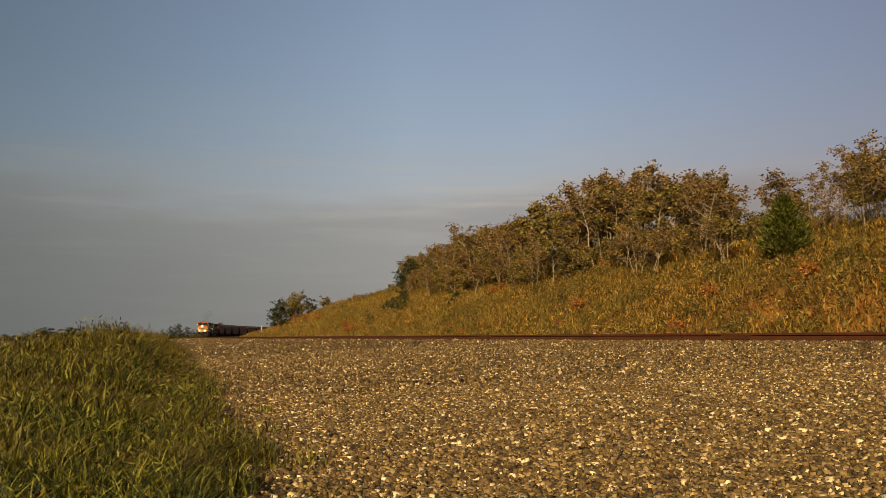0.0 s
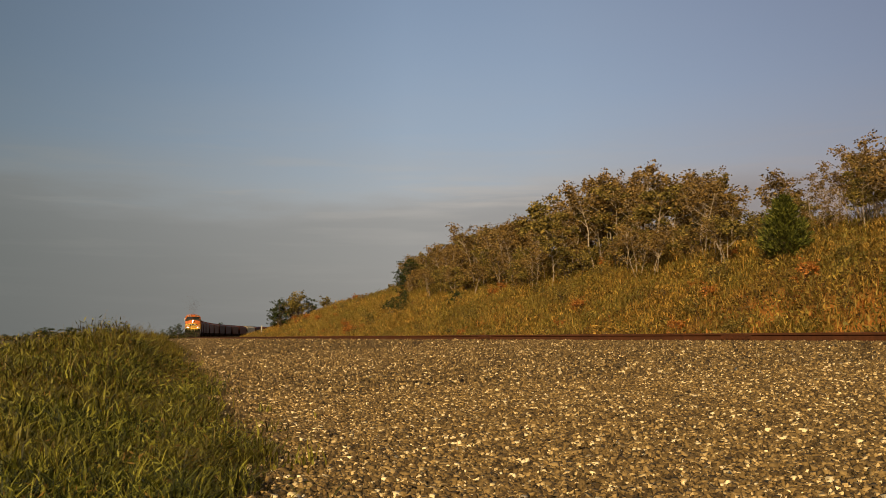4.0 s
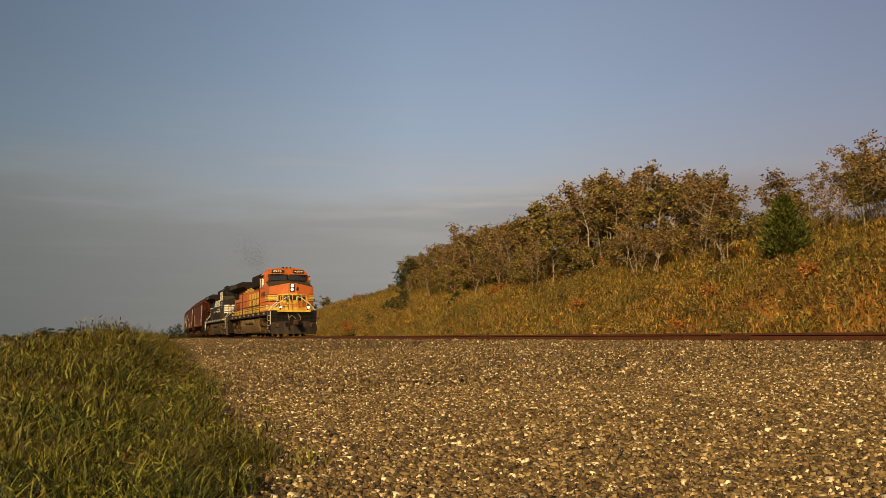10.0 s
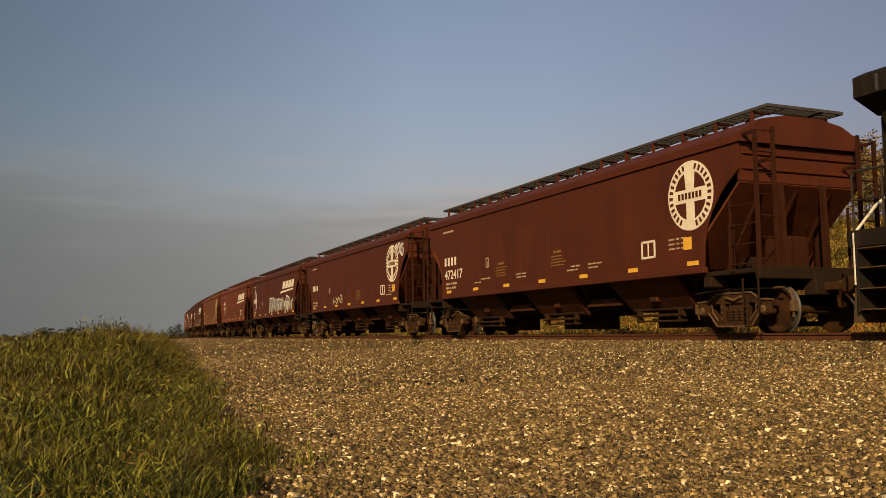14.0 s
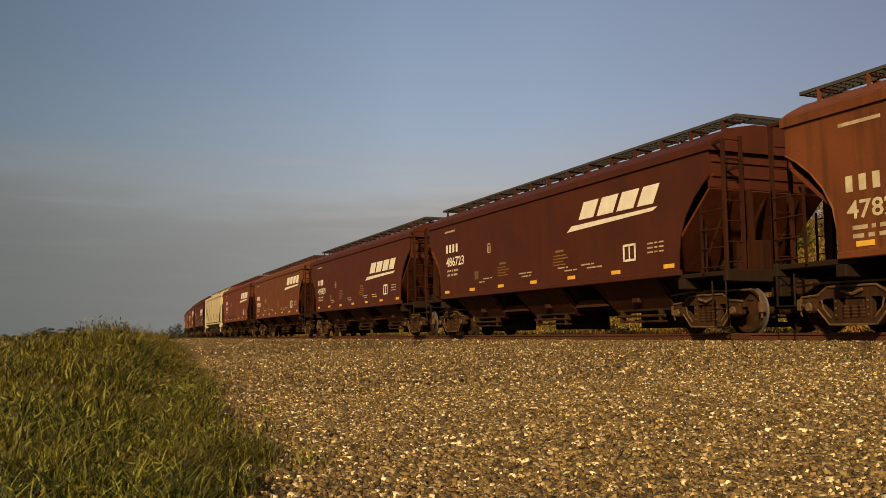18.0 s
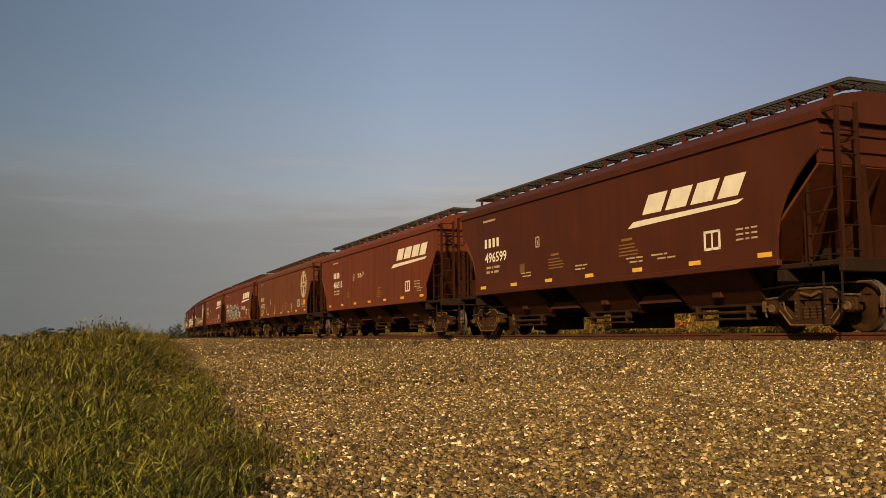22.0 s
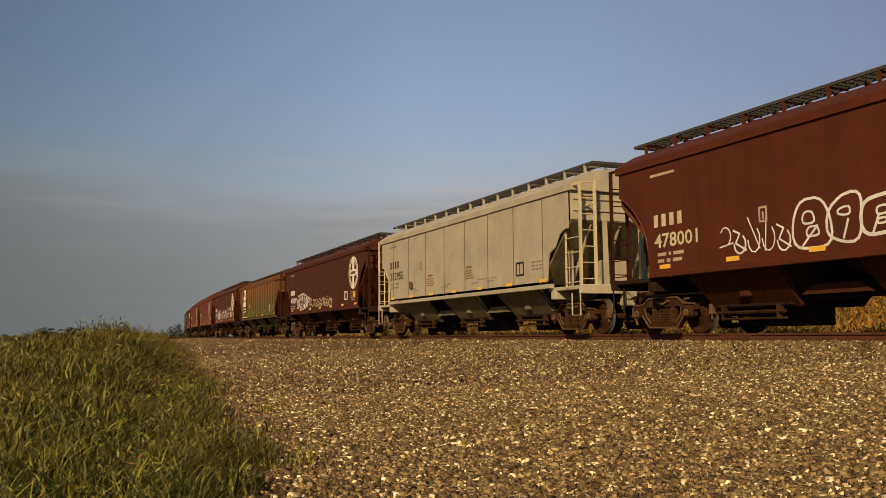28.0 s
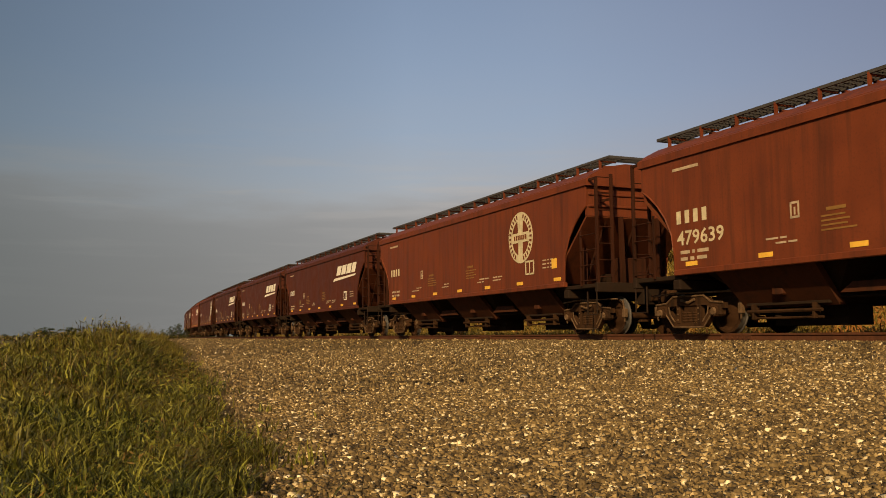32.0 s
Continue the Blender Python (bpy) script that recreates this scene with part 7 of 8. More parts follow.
def air_hoses(e):
    cut = CUT[e]
    sh = Shape()
    x = e * (10.40 - cut)
    sh.tube([(e * (10.28 - cut), -0.42, 1.52), (x, -0.40, 1.40), (x, -0.34, 1.10), (x, -0.30, 1.02)], 0.018, 6)
    sh.tube([(x, -0.34, 1.22), (x, -0.20, 1.36), (x, -0.02, 1.30), (x, 0.12, 1.06), (x, 0.30, 0.98), (x, 0.42, 1.10), (x, 0.36, 1.34), (e * (10.28 - cut), 0.20, 1.50)], 0.016, 6)
    return sh


def cut_lever(e):
    cut = CUT[e]
    sh = Shape().tube([(e * (10.34 - cut), -1.42, 1.30), (e * (10.36 - cut), -0.6, 1.22), (e * (10.5 - cut), -0.15, 1.12)], 0.02, 5)
    sh.tube([(e * (10.34 - cut), 1.42, 1.30), (e * (10.36 - cut), 0.6, 1.22), (e * (10.5 - cut), 0.15, 1.12)], 0.02, 5)
    return sh


def lamp_disc(x, y, z, r, depth=0.05):
    return Shape().drum([(x - depth, r * 0.9), (x, r), (x + 0.006, r * 0.96), (x + 0.012, r * 0.7)], y, z, 16)


def windshield(side):
    """One front window, set in the canted cab front."""
    ya, yb = (0.09, 1.28)
    xa, xb = 7.062, 6.955
    s = side
    v = [(xa, s * ya, 3.80), (xb, s * yb, 3.78), (xb, s * yb * 0.99, 4.10), (xa, s * ya, 4.15)]
    sh = Shape()
    sh.add(v + [(x - 0.05, y, z) for x, y, z in v], [(0, 1, 2, 3), (7, 6, 5, 4), (0, 4, 5, 1), (1, 5, 6, 2), (2, 6, 7, 3), (3, 7, 4, 0)])
    return sh


def window_rim(side):
    ya, yb = (0.05, 1.33)
    xa, xb = 7.066, 6.952
    s = side
    pts = [(xa, s * ya, 3.76), (xb, s * yb, 3.74), (xb, s * yb * 0.985, 4.14), (xa, s * ya, 4.19), (xa, s * ya, 3.76)]
    return Shape().tube(pts, 0.028, 5)


def locomotive(livery):
    """A six-axle freight locomotive, x forward; livery "orange" or "black"."""
    orange = livery == "orange"
    main = M_ORANGE if orange else M_BLACK
    lab = ("orange and yellow diesel freight locomotive with dark roof, rolling on rails" if orange
           else "black diesel freight locomotive with white nose stripes, rolling on rails")
    car = tagged(empty("locomotive"), lab, "locomotive", "pair of locomotives")
    rear = 0.80 if orange else 0.0
    CUT[-1] = -0.75 if orange else 0.0
    part("deck", deck_shape(rear * 0.8), M_SHADE, car)
    part("piping", shared("loco_pipes", pipes_shape, M_FRAME), None, car)
    part("fuel_tank", tank_shape(), M_TANK if orange else M_TANKD, car, "dusty fuel tank", True)
    for a, b in ((-2.75, -0.85), (-0.65, 1.45)):
        part("air_reservoir", reservoir(a, b), M_RESV if orange else M_TANKD, car, smooth=True)
    for cx in (-6.75, 6.55):
        loco_truck(car, cx)
    # side sill with reflectors
    sill = Shape().box(-10.3 - rear * 0.8, 9.05, -1.525, -1.50, 1.40, 1.68, 0.006)
    two_sides("side_sill", sill, M_BLACK, car)
    for i in range(8):
        x = -8.7 + 2.15 * i
        rf = Shape().box(x, x + (0.75 if not orange else 0.55), -1.534, -1.52, 1.50, 1.60)
        part("sill_reflector", rf, M_YELLOW if orange else M_WHITE, car)
    # long hood
    hood = Shape().box(-10.0 - rear, 4.86, -0.98, 0.98, 1.66, 3.62, 0.02)
    hood.prism([(-0.98, 3.60), (-0.86, 3.86), (-0.45, 3.96), (0.45, 3.96), (0.86, 3.86), (0.98, 3.60)], -5.3, 0.4, "x")
    part("hood", hood, main, car)
    part("hood_roof", Shape().prism([(-0.97, 3.64), (-0.85, 3.89), (-0.44, 3.99), (0.44, 3.99), (0.85, 3.89), (0.97, 3.64)], -5.25, 0.35, "x"), M_ROOF, car)
    part("radiator_housing", rear_hood(rear * 1.25), M_ROOF, car, "dark flared radiator housing")
    grille = Shape()
    for i in range(16):
        grille.box(-9.6 + 0.23 * i, -9.55 + 0.23 * i, -1.535, -1.515, 3.90, 4.18)
    two_sides("radiator_grille", grille, M_GRATE, car)
    part("equipment_cabin", Shape().box(-0.35, 4.85, -1.22, 1.22, 3.55, 4.42, 0.05), M_ROOF, car, "dark brake equipment housing")
    two_sides("louvre", hood_ribs(2.6, 4.4, 3.60, 4.36, 12, -1.22, 0.02, 0.06), M_ROOF, car)
    two_sides("access_panel", Shape().box(0.1, 2.3, -1.235, -1.22, 3.62, 4.28, 0.01), M_ROOF, car)
    part("exhaust_stack", Shape().box(-4.2, -3.0, -0.55, 0.55, 3.95, 4.42, 0.03), M_ROOF, car)
    top = Shape().box(-1.9, -0.5, -0.5, 0.5, 3.95, 4.18, 0.05)
    for x in (-1.7, -1.3):
        top.drum([(x, 0.05), (x + 0.05, 0.1), (x + 0.2, 0.1)], -0.3, 4.2, 8)
    part("roof_fitting", top, M_ROOF, car)
    # doors of the hood as shallow panels
    for i in range(7):
        x = -6.0 + 1.10 * i
        two_sides("hood_door", Shape().box(x, x + 1.04, -0.998, -0.98, 2.26, 3.38, 0.006), main, car)
    for a, b in ((1.9, 3.2), (3.35, 4.7)):
        two_sides("hood_door", Shape().box(a, b, -0.998, -0.98, 2.26, 3.38, 0.006), main, car)
        two_sides("door_panel", Shape().box(a + 0.12, b - 0.12, -1.006, -0.99, 2.36, 2.78, 0.004), main, car)
    for i in range(5):
        x = -9.7 - rear * 0.7 + 0.55 * i
        two_sides("intake", Shape().box(x, x + 0.28, -0.995, -0.97, 2.02, 2.86, 0.005), M_ROOF, car)
    two_sides("radiator_intake", Shape().prism([(-0.98, 3.08), (-1.18, 3.64), (-0.98, 3.70)], -9.8 - rear * 0.8, -8.0 - rear * 0.4, "x"), M_ROOF, car)
    for x in (-6.2, 1.8, 3.28):
        two_sides("door_post", Shape().box(x - 0.06, x + 0.06, -1.03, -0.99, 1.7, 3.46, 0.005), M_ROOF if orange else M_BLACK, car)
    # cab and nose
    part("cab", cab_shape(), main, car)
    part("cab_roof", cab_roof(), main if orange else M_ROOF, car)
    part("nose", nose_shape(), main, car)
    part("nose_deck", nose_deck(), M_GLARE, car, "dull olive anti-glare nose top")
    for s in (-1, 1):
        part("windshield_visor", Shape().prism([(7.02, 4.20), (7.16, 4.17), (7.16, 4.20), (7.02, 4.24)], s * 0.08, s * 1.22), main, car)
        wp = Shape().tube([(7.08, s * 0.55, 3.80), (7.10, s * 0.80, 4.06)], 0.012, 4)
        part("wiper", wp, M_INK, car)
    for s in (-1, 1):
        w = part("windshield", windshield(s), M_GLASS, car, "dark windscreen")
        part("window_rim", window_rim(s), M_ROOF, w)
    for s in (-1, 1):
        sw = Shape().box(4.98, 6.42, s * 1.47, s * 1.508, 3.34, 4.00, 0.01)
        w = part("side_window", sw, M_GLASS, car, "dark cab side window")
        fr = Shape().tube([(4.94, s * 1.51, 3.31), (6.46, s * 1.51, 3.31), (6.46, s * 1.51, 4.04), (4.94, s * 1.51, 4.04), (4.94, s * 1.51, 3.31)], 0.03, 4)
        fr.box(5.66, 5.72, s * 1.50, s * 1.52, 3.32, 4.02)
        part("window_frame", fr, M_CARD if not orange else main, w)
        if not orange:
            continue
        cu = Shape().box(5.02, 5.16, s * 1.505, s * 1.515, 3.36, 3.98).box(5.80, 6.02, s * 1.505, s * 1.515, 3.38, 3.98)
        part("sun_blind", cu, M_CARD, w, "pale blind in the window")
        vis = Shape().prism([(4.9, 4.06), (6.5, 4.06), (6.55, 4.12), (4.9, 4.12)], s * 1.48, s * 1.62)
        part("window_visor", vis, M_ROOF if orange else M_BLACK, car)
        mir = Shape().box(6.50, 6.54, s * 1.52, s * 1.66, 3.45, 3.85, 0.01)
        part("mirror", mir, M_CARD, car)
    # number boards over the windscreen
    num = "4999" if orange else "9518"
    for s in (-1, 1):
        nb = part("number_board", Shape().box(-0.36, 0.36, -0.04, 0.04, -0.10, 0.10, 0.01), M_INK, car)
        turn = s * 8
        nb.matrix_basis = pose(6.99, s * 0.72, 4.38, 0, 0, 90 + turn * 1.0)
        lt = lettering(num, -0.29, -0.065, 0.13, -0.045, M_WHITE, nb, 0.58, "board_number", "lit cab number")
        o = part("board_hood", Shape().box(-0.40, 0.40, -0.06, 0.05, 0.10, 0.13, 0.01), main, nb)
    # lamps
    if orange:
        part("headlight_case", Shape().box(8.30, 8.60, -0.16, 0.14, 2.94, 3.47, 0.03), M_GLARE, car)
        for z in (3.08, 3.33):
            part("headlight", lamp_disc(8.61, -0.01, z, 0.072), M_LIGHT, car, "round headlight")
    else:
        part("headlight_case", Shape().box(6.9, 7.08, -0.24, 0.24, 4.28, 4.50, 0.03), M_ROOF, car)
        for y in (-0.12, 0.12):
            part("headlight", lamp_disc(7.09, y, 4.39, 0.085), M_LENS, car, "unlit round headlight")
    for s in (-1, 1):
        case = Shape().drum([(9.10, 0.05), (9.15, 0.10), (9.33, 0.105)], s * 0.90, 1.90, 14)
        case.box(9.13, 9.2, s * 0.90 - 0.04, s * 0.90 + 0.04, 1.60, 1.85)
        case.box(9.10, 9.36, s * 0.90 - 0.11, s * 0.90 + 0.11, 2.00, 2.02, 0.008)
        c = part("ditch_light", case, M_BLACK, car)
        part("lens", lamp_disc(9.34, s * 0.90, 1.90, 0.068), M_LIGHT if orange else M_LENS, c, "round ditch light lens")
    dr = Shape().box(8.30, 8.66, 0.17, 0.30, 1.75, 2.2, 0.01)
    d = part("nose_door", dr, main, car)
    part("porthole", Shape().box(8.30, 8.535, 0.24, 0.44, 2.96, 3.26, 0.05), M_GLASS, d)
    # ends
    for e in (1, -1):
        part("pilot", pilot(e), M_TANKD if e > 0 and not orange else M_ROOF, car)
        part("plough", plough(e), M_PLOW if orange else M_TANKD, car, "scuffed dusty snow plough")
        part("coupler", loco_coupler(e), M_FRAME, car)
        two_sides("step_well", step_well(e), M_ROOF, car)
        two_sides("step_tread", step_treads(e), M_RAILW if e > 0 else M_FRAME, car)
        for bent in end_rails(e):
            part("grab_rail", bent, (M_RAILW if orange else M_FADED) if e > 0 else (M_HRAILK if orange else M_RAILW), car, "pale bent handrail" if e > 0 else "")
        part("end_railing", end_railing(e), (M_YELLOW if e > 0 else M_HRAILK) if orange else M_HRAILK, car)
        part("brake_hose", hoses(e), M_UNDER, car)
        part("air_hose", air_hoses(e), M_FADED if e > 0 and orange else M_UNDER, car, "pale looped air hose")
        part("cut_lever", cut_lever(e), M_UNDER, car)
    for y in (-1.49, 1.49):
        part("handrail", handrail(-9.0, 4.7, 10, y), M_HRAILK, car)
    rail2 = handrail(-10.2 - rear * 0.8, -9.0, 3, -1.49)
    two_sides("rear_handrail", rail2, M_HRAILK, car)
    # roof gear
    horn = Shape()
    for y in (-0.25, 0.0, 0.25):
        horn.drum([(6.2, 0.025), (6.5, 0.035), (6.62, 0.06)], y, 4.66, 8)
    horn.box(6.2, 6.28, -0.3, 0.3, 4.58, 4.66)
    part("horn", horn, M_ROOF, car)
    bx = Shape().box(7.55, 7.95, -1.516, -1.50, 1.84, 2.10)
    part("notice_plate", bx, M_CARD if orange else M_OLDCARD, car)
    st = Shape().box(4.2, 4.42, -1.246, -1.238, 3.74, 3.94).box(4.2, 4.34, -1.246, -1.238, 3.62, 3.70)
    part("notice", st, M_CARD, car)
    if orange:
        # stripes: doubled yellow bands with dark lines between
        lo, hi, ln = Shape(), Shape(), Shape()
        lo.box(-10.01 - rear, 4.86, -1.012, -0.98, 1.74, 1.96).box(-10.01 - rear, 4.86, -1.012, -0.98, 2.0, 2.10).box(-6.2, 4.86, -1.012, -0.98, 2.14, 2.20)
        lo.box(4.85, 8.0, -1.512, -1.50, 1.76, 1.96).box(4.85, 8.0, -1.512, -1.50, 2.0, 2.08)
        two_sides("lower_stripe", lo, M_YELLOW, car, "yellow painted stripe")
        hi.box(-6.4, 4.86, -1.012, -0.98, 3.42, 3.49).box(-6.4, 4.86, -1.012, -0.98, 3.52, 3.60).box(-6.4, 4.86, -1.0, -0.97, 3.63, 3.70)
        two_sides("upper_stripe", hi, M_YELLOW, car, "yellow painted stripe")
        band = nose_band(2.46, 2.62, 7.0, 7.0, front=False)
        for a, b in ((2.65, 2.72), (2.36, 2.43)):
            band2 = nose_band(a, b, 7.1, front=False)
            band.add(band2.v, band2.f)
        for a, b in ((1.72, 1.92), (1.96, 2.03)):
            band2 = nose_band(a, b, 8.0)
            band.add(band2.v, band2.f)
        part("nose_stripe", band, M_YELLOW, car, "yellow stripes wrapped round the nose")
        rim = nose_band(2.735, 2.765, 7.06, front=False)
        for a, b in ((2.30, 2.335), (2.43, 2.46), (2.62, 2.65), (2.045, 2.075), (1.925, 1.955)):
            band2 = nose_band(a, b, 7.04 if a > 2.2 else 8.0, front=False)
            rim.add(band2.v, band2.f)
        rim.box(6.98, 7.04, -1.514, -1.50, 2.33, 2.74)
        part("stripe_outline", rim, M_INK, car, "black outline of the nose stripes")
        ld = Shape().box(4.88, 7.0, -1.512, -1.50, 2.285, 2.315).box(4.85, 8.0, -1.513, -1.50, 2.085, 2.11).box(4.85, 8.0, -1.513, -1.50, 1.962, 1.985)
        ld.box(4.84, 4.875, -1.515, -1.50, 1.70, 3.5)
        two_sides("cab_line", ld, M_LINE, car, "dark painted line on the cab")
        sd = Shape()
        for z in (1.965, 2.105, 2.205, 3.495, 3.605):
            sd.box(-6.4, 4.85, -1.016, -1.0, z, z + 0.026)
        for x in (-3.6, -1.2, 0.5, 1.8, 3.28):
            sd.box(x - 0.018, x + 0.018, -1.018, -1.0, 1.70, 2.22)
            sd.box(x - 0.014, x + 0.014, -1.018, -1.0, 3.42, 3.62)
        sd.box(1.86, 4.84, -1.012, -0.99, 2.90, 2.925)
        two_sides("stripe_seam", sd, M_LINE, car, "dark lines between the yellow stripes")
        nb2 = Shape()
        for y0 in (-0.27, 0.03):
            nb2.box(8.50, 8.652, y0, y0 + 0.24, 2.36, 2.70)
        for s in (-1, 1):
            nb2.add([(8.655 - 0.40 * u, s * (0.33 + u), z) for u, z in ((0, 2.36), (0.26, 2.36), (0.26, 2.70), (0, 2.70))], [(0, 1, 2, 3)])
            nb2.add([(8.655 - 0.40 * u, s * (0.33 + u), z) for u, z in ((0.32, 2.36), (0.56, 2.36), (0.56, 2.70), (0.32, 2.70))], [(0, 1, 2, 3)])
        part("nose_mark", nb2, M_INK, car, "dark block mark on the nose")
        pn = Shape().box(8.40, 8.645, -0.30, 0.30, 2.10, 2.82)
        for s in (-1, 1):
            pn.add([(8.645 - 0.40 * u, s * (0.31 + u), z) for u, z in ((0, 2.10), (0.30, 2.26), (0.66, 2.34), (0.66, 2.74), (0.3, 2.78), (0, 2.82))], [(0, 1, 2, 3, 4, 5)])
        part("front_walkway", Shape().box(9.02, 9.30, -1.08, 1.08, 1.58, 1.72, 0.01), M_YELLOW, car, "yellow edge of the front walkway")
        part("nose_panel", pn, M_YELLOW, car, "yellow panel on the nose")
        for a, b in ((-2.9, -1.85), (-1.72, -0.62), (-0.50, 0.46), (0.58, 1.56)):
            q = (b - a) / 10
            part("side_mark_edge", Shape().prism([(a - 0.03, 2.29), (b - q, 2.29), (b + 0.03, 2.49), (b + 0.03, 3.11), (b - 2 * q, 3.28), (a - 0.03, 3.28), (a + q, 3.1), (a + q, 2.46)], -1.008, -1.0), M_INK, car)
            blk = slab(Shape(), [(a, 2.32), (b - q, 2.32), (b, 2.50), (b, 3.10), (b - 2 * q, 3.25), (a, 3.25), (a + 1.2 * q, 3.1), (a + 1.2 * q, 2.46)], -1.0, 0.016)
            part("side_mark", blk, M_YELLOW, car, "yellow block of the side mark")
        lettering("4999", 5.24, 2.62, 0.40, -1.508, M_INK, car, 1.62, "cab_number", "dark painted cab number")
    else:
        bd = None
        for i in range(5):
            z = 2.10 + 0.155 * i
            b2 = nose_band(z, z + 0.10, 7.92 - 0.07 * i, 7.86 - 0.07 * i)
            if bd is None:
                bd = b2
            else:
                bd.add(b2.v, b2.f)
        part("nose_stripe", bd, M_WHITE, car, "five white stripes wrapped round the nose")
        pn = Shape().box(8.40, 8.655, -0.36, 0.20, 2.08, 2.86)
        part("nose_panel", pn, M_WHITE, car, "white nose panel")
        em = Shape()
        em.prism([(-0.36, 2.20), (-0.16, 2.36), (-0.10, 2.70), (-0.02, 2.78), (0.08, 2.66), (0.0, 2.40), (0.08, 2.14), (-0.02, 2.14), (-0.08, 2.30), (-0.26, 2.14)], 8.656, 8.664, "x")
        part("nose_mark", em, M_INK, car, "small dark emblem")
        for i in range(5):
            z = 3.02 + 0.125 * i
            part("side_stripe", slab(Shape(), [(-5.1, z), (-1.95 + 0.05 * i, z), (-1.92 + 0.05 * i, z + 0.075), (-5.1, z + 0.075)], -1.0), M_WHITE, car, "white painted stripe")
        for a, b in ((-1.80, -1.28), (-1.18, -0.66)):
            part("side_mark", slab(Shape(), [(a, 2.98), (b, 2.98), (b + 0.12, 3.64), (a + 0.12, 3.64)], -1.0), M_WHITE, car, "white block of the side mark")
        wr = Shape()
        for z, ws in ((2.66, (0.3, 0.26, 0.3, 0.24, 0.3)), (2.42, (0.26, 0.3, 0.3, 0.28, 0.26, 0.2))):
            bars(wr, -2.5, z, ws, 0.16, 0.07, -1.0)
        bars(wr, -5.3, 2.6, (0.12, 0.1, 0.12), 0.06, 0.3, -1.0)
        bars(wr, 5.3, 2.62, (0.5, 0.15), 0.05, 0.3, -1.506)
        part("small_lettering", wr, M_WHITE, car, "white lettering")
        lettering("9518", 5.27, 2.80, 0.34, -1.508, M_WHITE, car, 1.14, "cab_number", "white painted cab number")
        two_sides("lower_panel", Shape().box(0.3, 4.85, -1.03, -0.98, 1.70, 2.42, 0.01).box(4.86, 8.1, -1.508, -1.49, 1.70, 2.24, 0.006), M_DUSTB, car, "dust-covered lower panel")
        sm = Shape()
        for i in range(8):
            x = -6.02 + 1.10 * i
            sm.box(x - 0.012, x + 0.012, -1.012, -0.99, 1.72, 3.40)
        for a, b, z in ((-9.6, -6.3, 2.94), (-9.6, -6.3, 1.98), (-6.0, 1.7, 2.20), (1.9, 4.8, 3.42), (4.9, 7.9, 2.26), (4.9, 6.9, 3.30)):
            yy = -1.012 if b < 4.9 else -1.514
            sm.box(a, b, yy, yy + 0.02, z, z + 0.022)
        for i in range(7):
            x = -9.4 + 0.5 * i
            sm.box(x, x + 0.3, -1.014, -0.99, 2.95, 2.965).box(x, x + 0.012, -1.014, -0.99, 2.0, 2.94)
        two_sides("hood_seam", sm, M_DUSTB, car, "dusty door seams")
        lt = Shape()
        for i in range(8):
            x = -5.6 + 1.10 * i
            lt.box(x, x + 0.05, -1.022, -1.0, 2.50, 2.60, 0.005).box(x + 0.3, x + 0.36, -1.022, -1.0, 3.06, 3.10, 0.005)
        for i in range(9):
            lt.box(-9.5 + 0.36 * i, -9.38 + 0.36 * i, -1.018, -1.0, 2.98, 3.04)
        two_sides("door_latch", lt, M_CARD, car, "small pale door latches")
        for x, z in ((-9.7, 2.2), (-9.7, 2.45), (-9.7, 2.7), (-9.7, 2.95), (2.2, 2.95), (4.1, 3.1)):
            part("small_notice", Shape().box(x, x + 0.18, -1.016, -1.0, z, z + 0.10), M_WHITE, car)
        lv = Shape()
        for x0 in (1.2, 3.1):
            for i in range(4):
                lv.box(x0, x0 + 0.7, -1.04, -1.03, 2.12 + 0.055 * i, 2.145 + 0.055 * i)
        two_sides("louvre_slot", lv, M_INK, car)
        ws = Shape().box(7.2, 9.2, -1.536, -1.52, 1.52, 1.62)
        part("sill_stripe", ws, M_WHITE, car)
    return car


# ---------------------------------------------------------------- exhaust smoke
M_SMOKE = plain("brown_exhaust_soot", (0.085, 0.062, 0.045), 1.0, 0, 0.2, 3)


def exhaust_smoke():
    """A thin plume of soot flecks that trails back from the leading locomotive's stack."""
    rs = np.random.RandomState(91)
    plume = tagged(empty("exhaust_smoke"), "thin brown diesel exhaust trailing over the locomotive roof", "smoke")
    for n, a, b in ((5000, 0.0, 0.3), (12000, 0.25, 0.65), (16000, 0.6, 1.0)):
        t = a + (b - a) * rs.uniform(0, 1, n)
        puff = np.stack([np.sin(t * 23 + 1), np.sin(t * 31), np.sin(t * 19 + 2)], 1) * (0.15 + 0.45 * t)[:, None]
        c = np.stack([-3.6 - 8.5 * t, np.zeros(n), 4.6 + 3.2 * t ** 0.7], 1) + puff + rs.normal(0, 1, (n, 3)) * (0.22 + 0.75 * t)[:, None] * np.array([1.5, 1.0, 0.85])
        c[:, 2] = np.maximum(c[:, 2], 4.5 + 0.1 * rs.uniform(0, 1, n))
        v = c[:, None, :] + rs.normal(0, 1, (n, 3, 3)) * 0.0050
        me = array_mesh("smoke_puff", v.reshape(-1, 3), np.arange(n * 3).reshape(-1, 3))
        me.materials.append(M_SMOKE)
        tagged(part("smoke_puff", me, None, plume), kind="stuff")
    return plume


# ---------------------------------------------------------------- build
build_track()
build_posts()
build_trees()
build_bank_grass()
build_bank_tufts()
build_bank_leaves()
build_grass()
build_gravel()

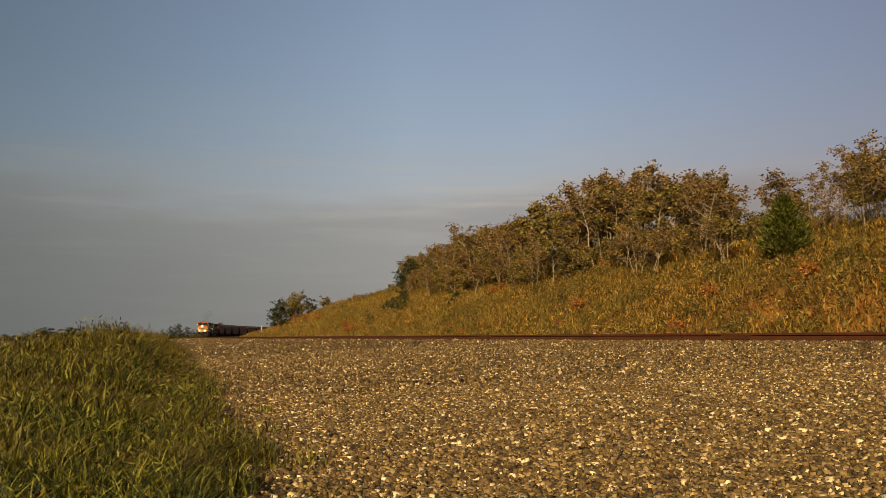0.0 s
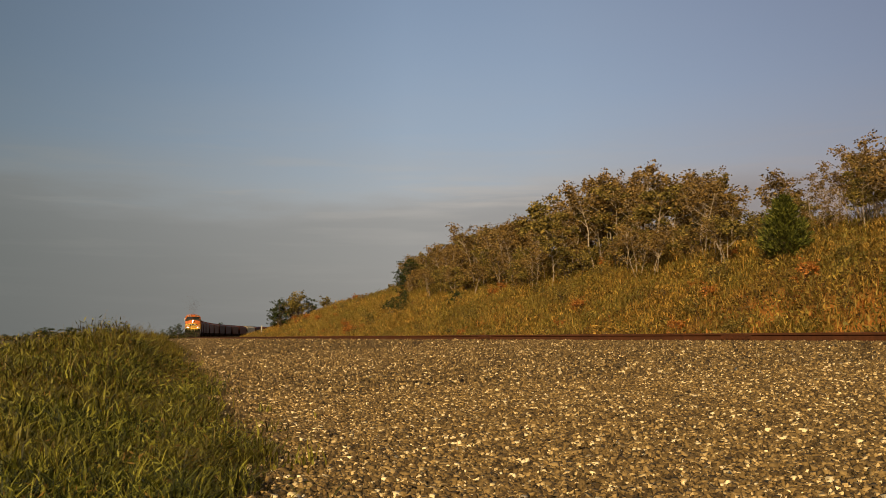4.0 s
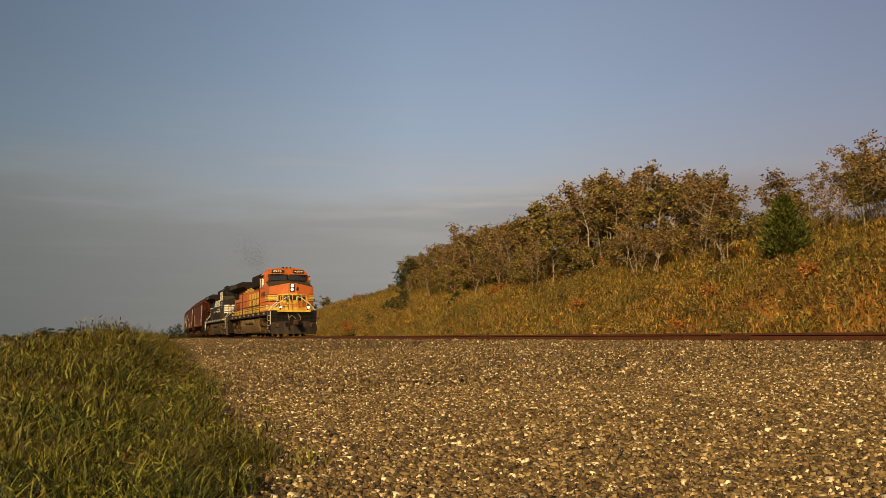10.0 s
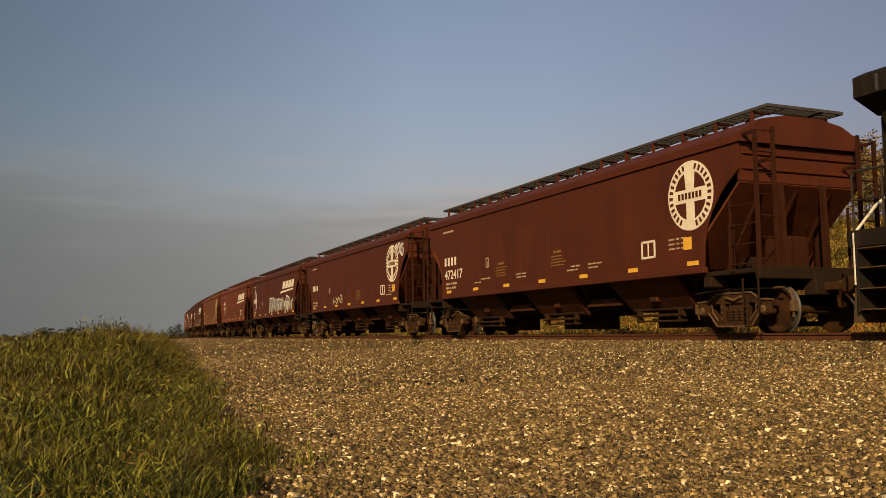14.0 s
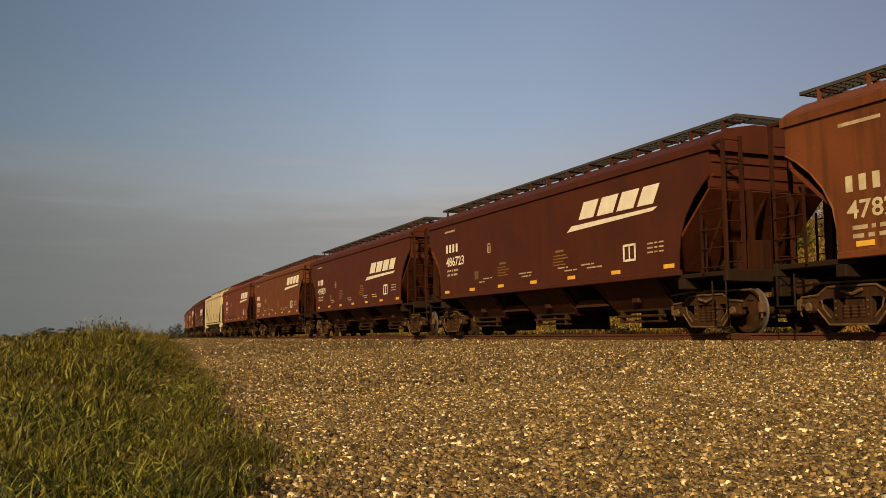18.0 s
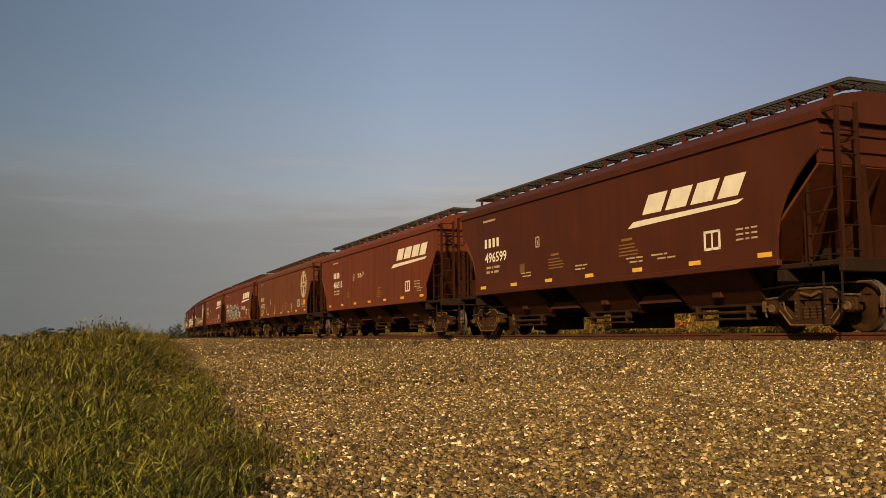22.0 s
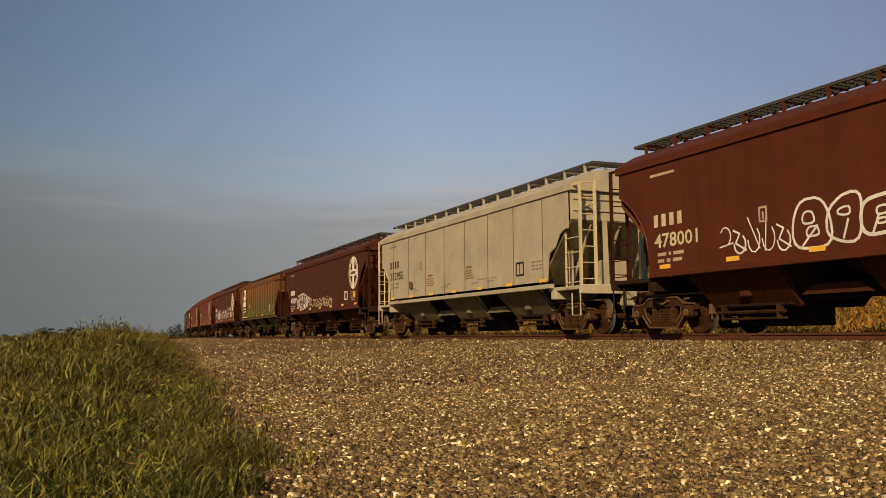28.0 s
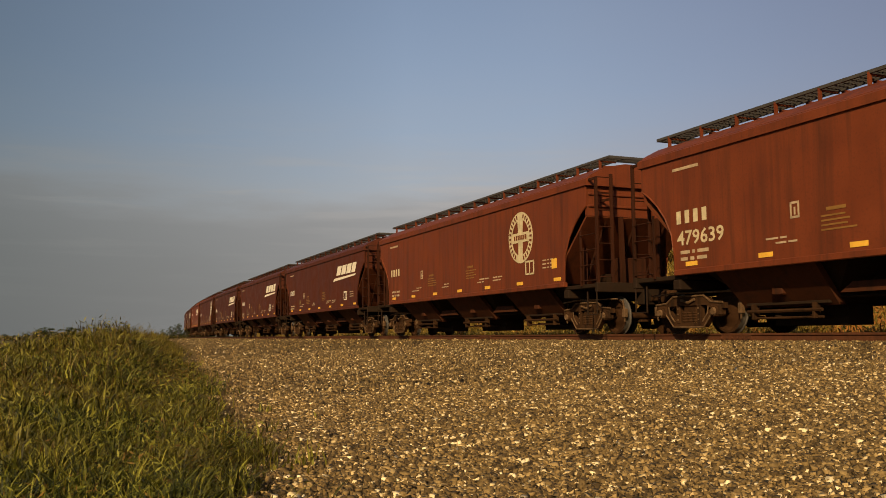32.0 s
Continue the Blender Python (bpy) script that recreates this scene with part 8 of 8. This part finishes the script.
TRAIN = []
_back = 0.0
for livery in ("orange", "black"):
    TRAIN.append((locomotive(livery), _back + LOCO_L / 2 - (0.33 if livery == "black" else 0.0), 6.65))
    _back += LOCO_L
TRAIN.append((exhaust_smoke(), LOCO_L / 2, 6.65))
for n, (L, style, coat, mark, number, tone, label, extra) in enumerate(CARS, 1):
    TRAIN.append((hopper(L, style, coat, mark, number, tone, label, extra, PLACES.get(n)), _back + L / 2, 6.05))
    _back += L


def head_at(t):
    """How far along the line the leading coupler stands at t seconds."""
    return 196.687 + 22.212 * (t - 20) + 0.00918 * (t - 20) ** 2


def car_pose(s, pivots):
    xa, ya, _ = line_at(s + pivots)
    xb, yb, _ = line_at(s - pivots)
    yaw = math.degrees(math.atan2(ya - yb, xa - xb))
    return pose((xa + xb) / 2, (ya + yb) / 2, GRADE * s, 0, -math.degrees(GRADE), yaw)


def spin(wheels, r):
    """Wheels roll with the train; one keyed wheelset lends its turning to the rest."""
    rows = [(k / FPS, pose(0, 0, 0, 0, 0, 0) @ Matrix.Rotation(k * min(22.2 / FPS / r, radians(88)), 4, "Y")) for k in range(int(32 * FPS) + 1)]
    walk(wheels[0], rows)
    first = wheels[0].animation_data
    for w in wheels[1:]:
        w.rotation_mode = "QUATERNION"
        data = w.animation_data_create()
        data.action = first.action
        data.action_slot = first.action_slot


def motions():
    walk(cam, [(0.0, CAM_POSE), (32.0, CAM_POSE)], [(0.0, 0.0, KELVIN, 11.0), (9.0, 0.0, KELVIN, 12.0), (13.0, -0.05, KELVIN - 40, 14.0), (19.0, 0.0, KELVIN - 60, 12.0),
                                                         (24.0, 0.0, KELVIN + 60, 14.0), (26.0, 0.0, KELVIN - 60, 13.0), (29.0, -0.02, KELVIN - 600, 11.0), (30.0, -0.02, KELVIN - 220, 12.5), (32.0, -0.01, KELVIN - 120, 13.0)])
    for car, back, pivots in TRAIN:
        walk(car, [(0.5 * k, car_pose(head_at(0.5 * k) - back, pivots)) for k in range(65)])
    for r in sorted({q for _, q in WHEELS}):
        spin([w for w, q in WHEELS if q == r], r)


motions()
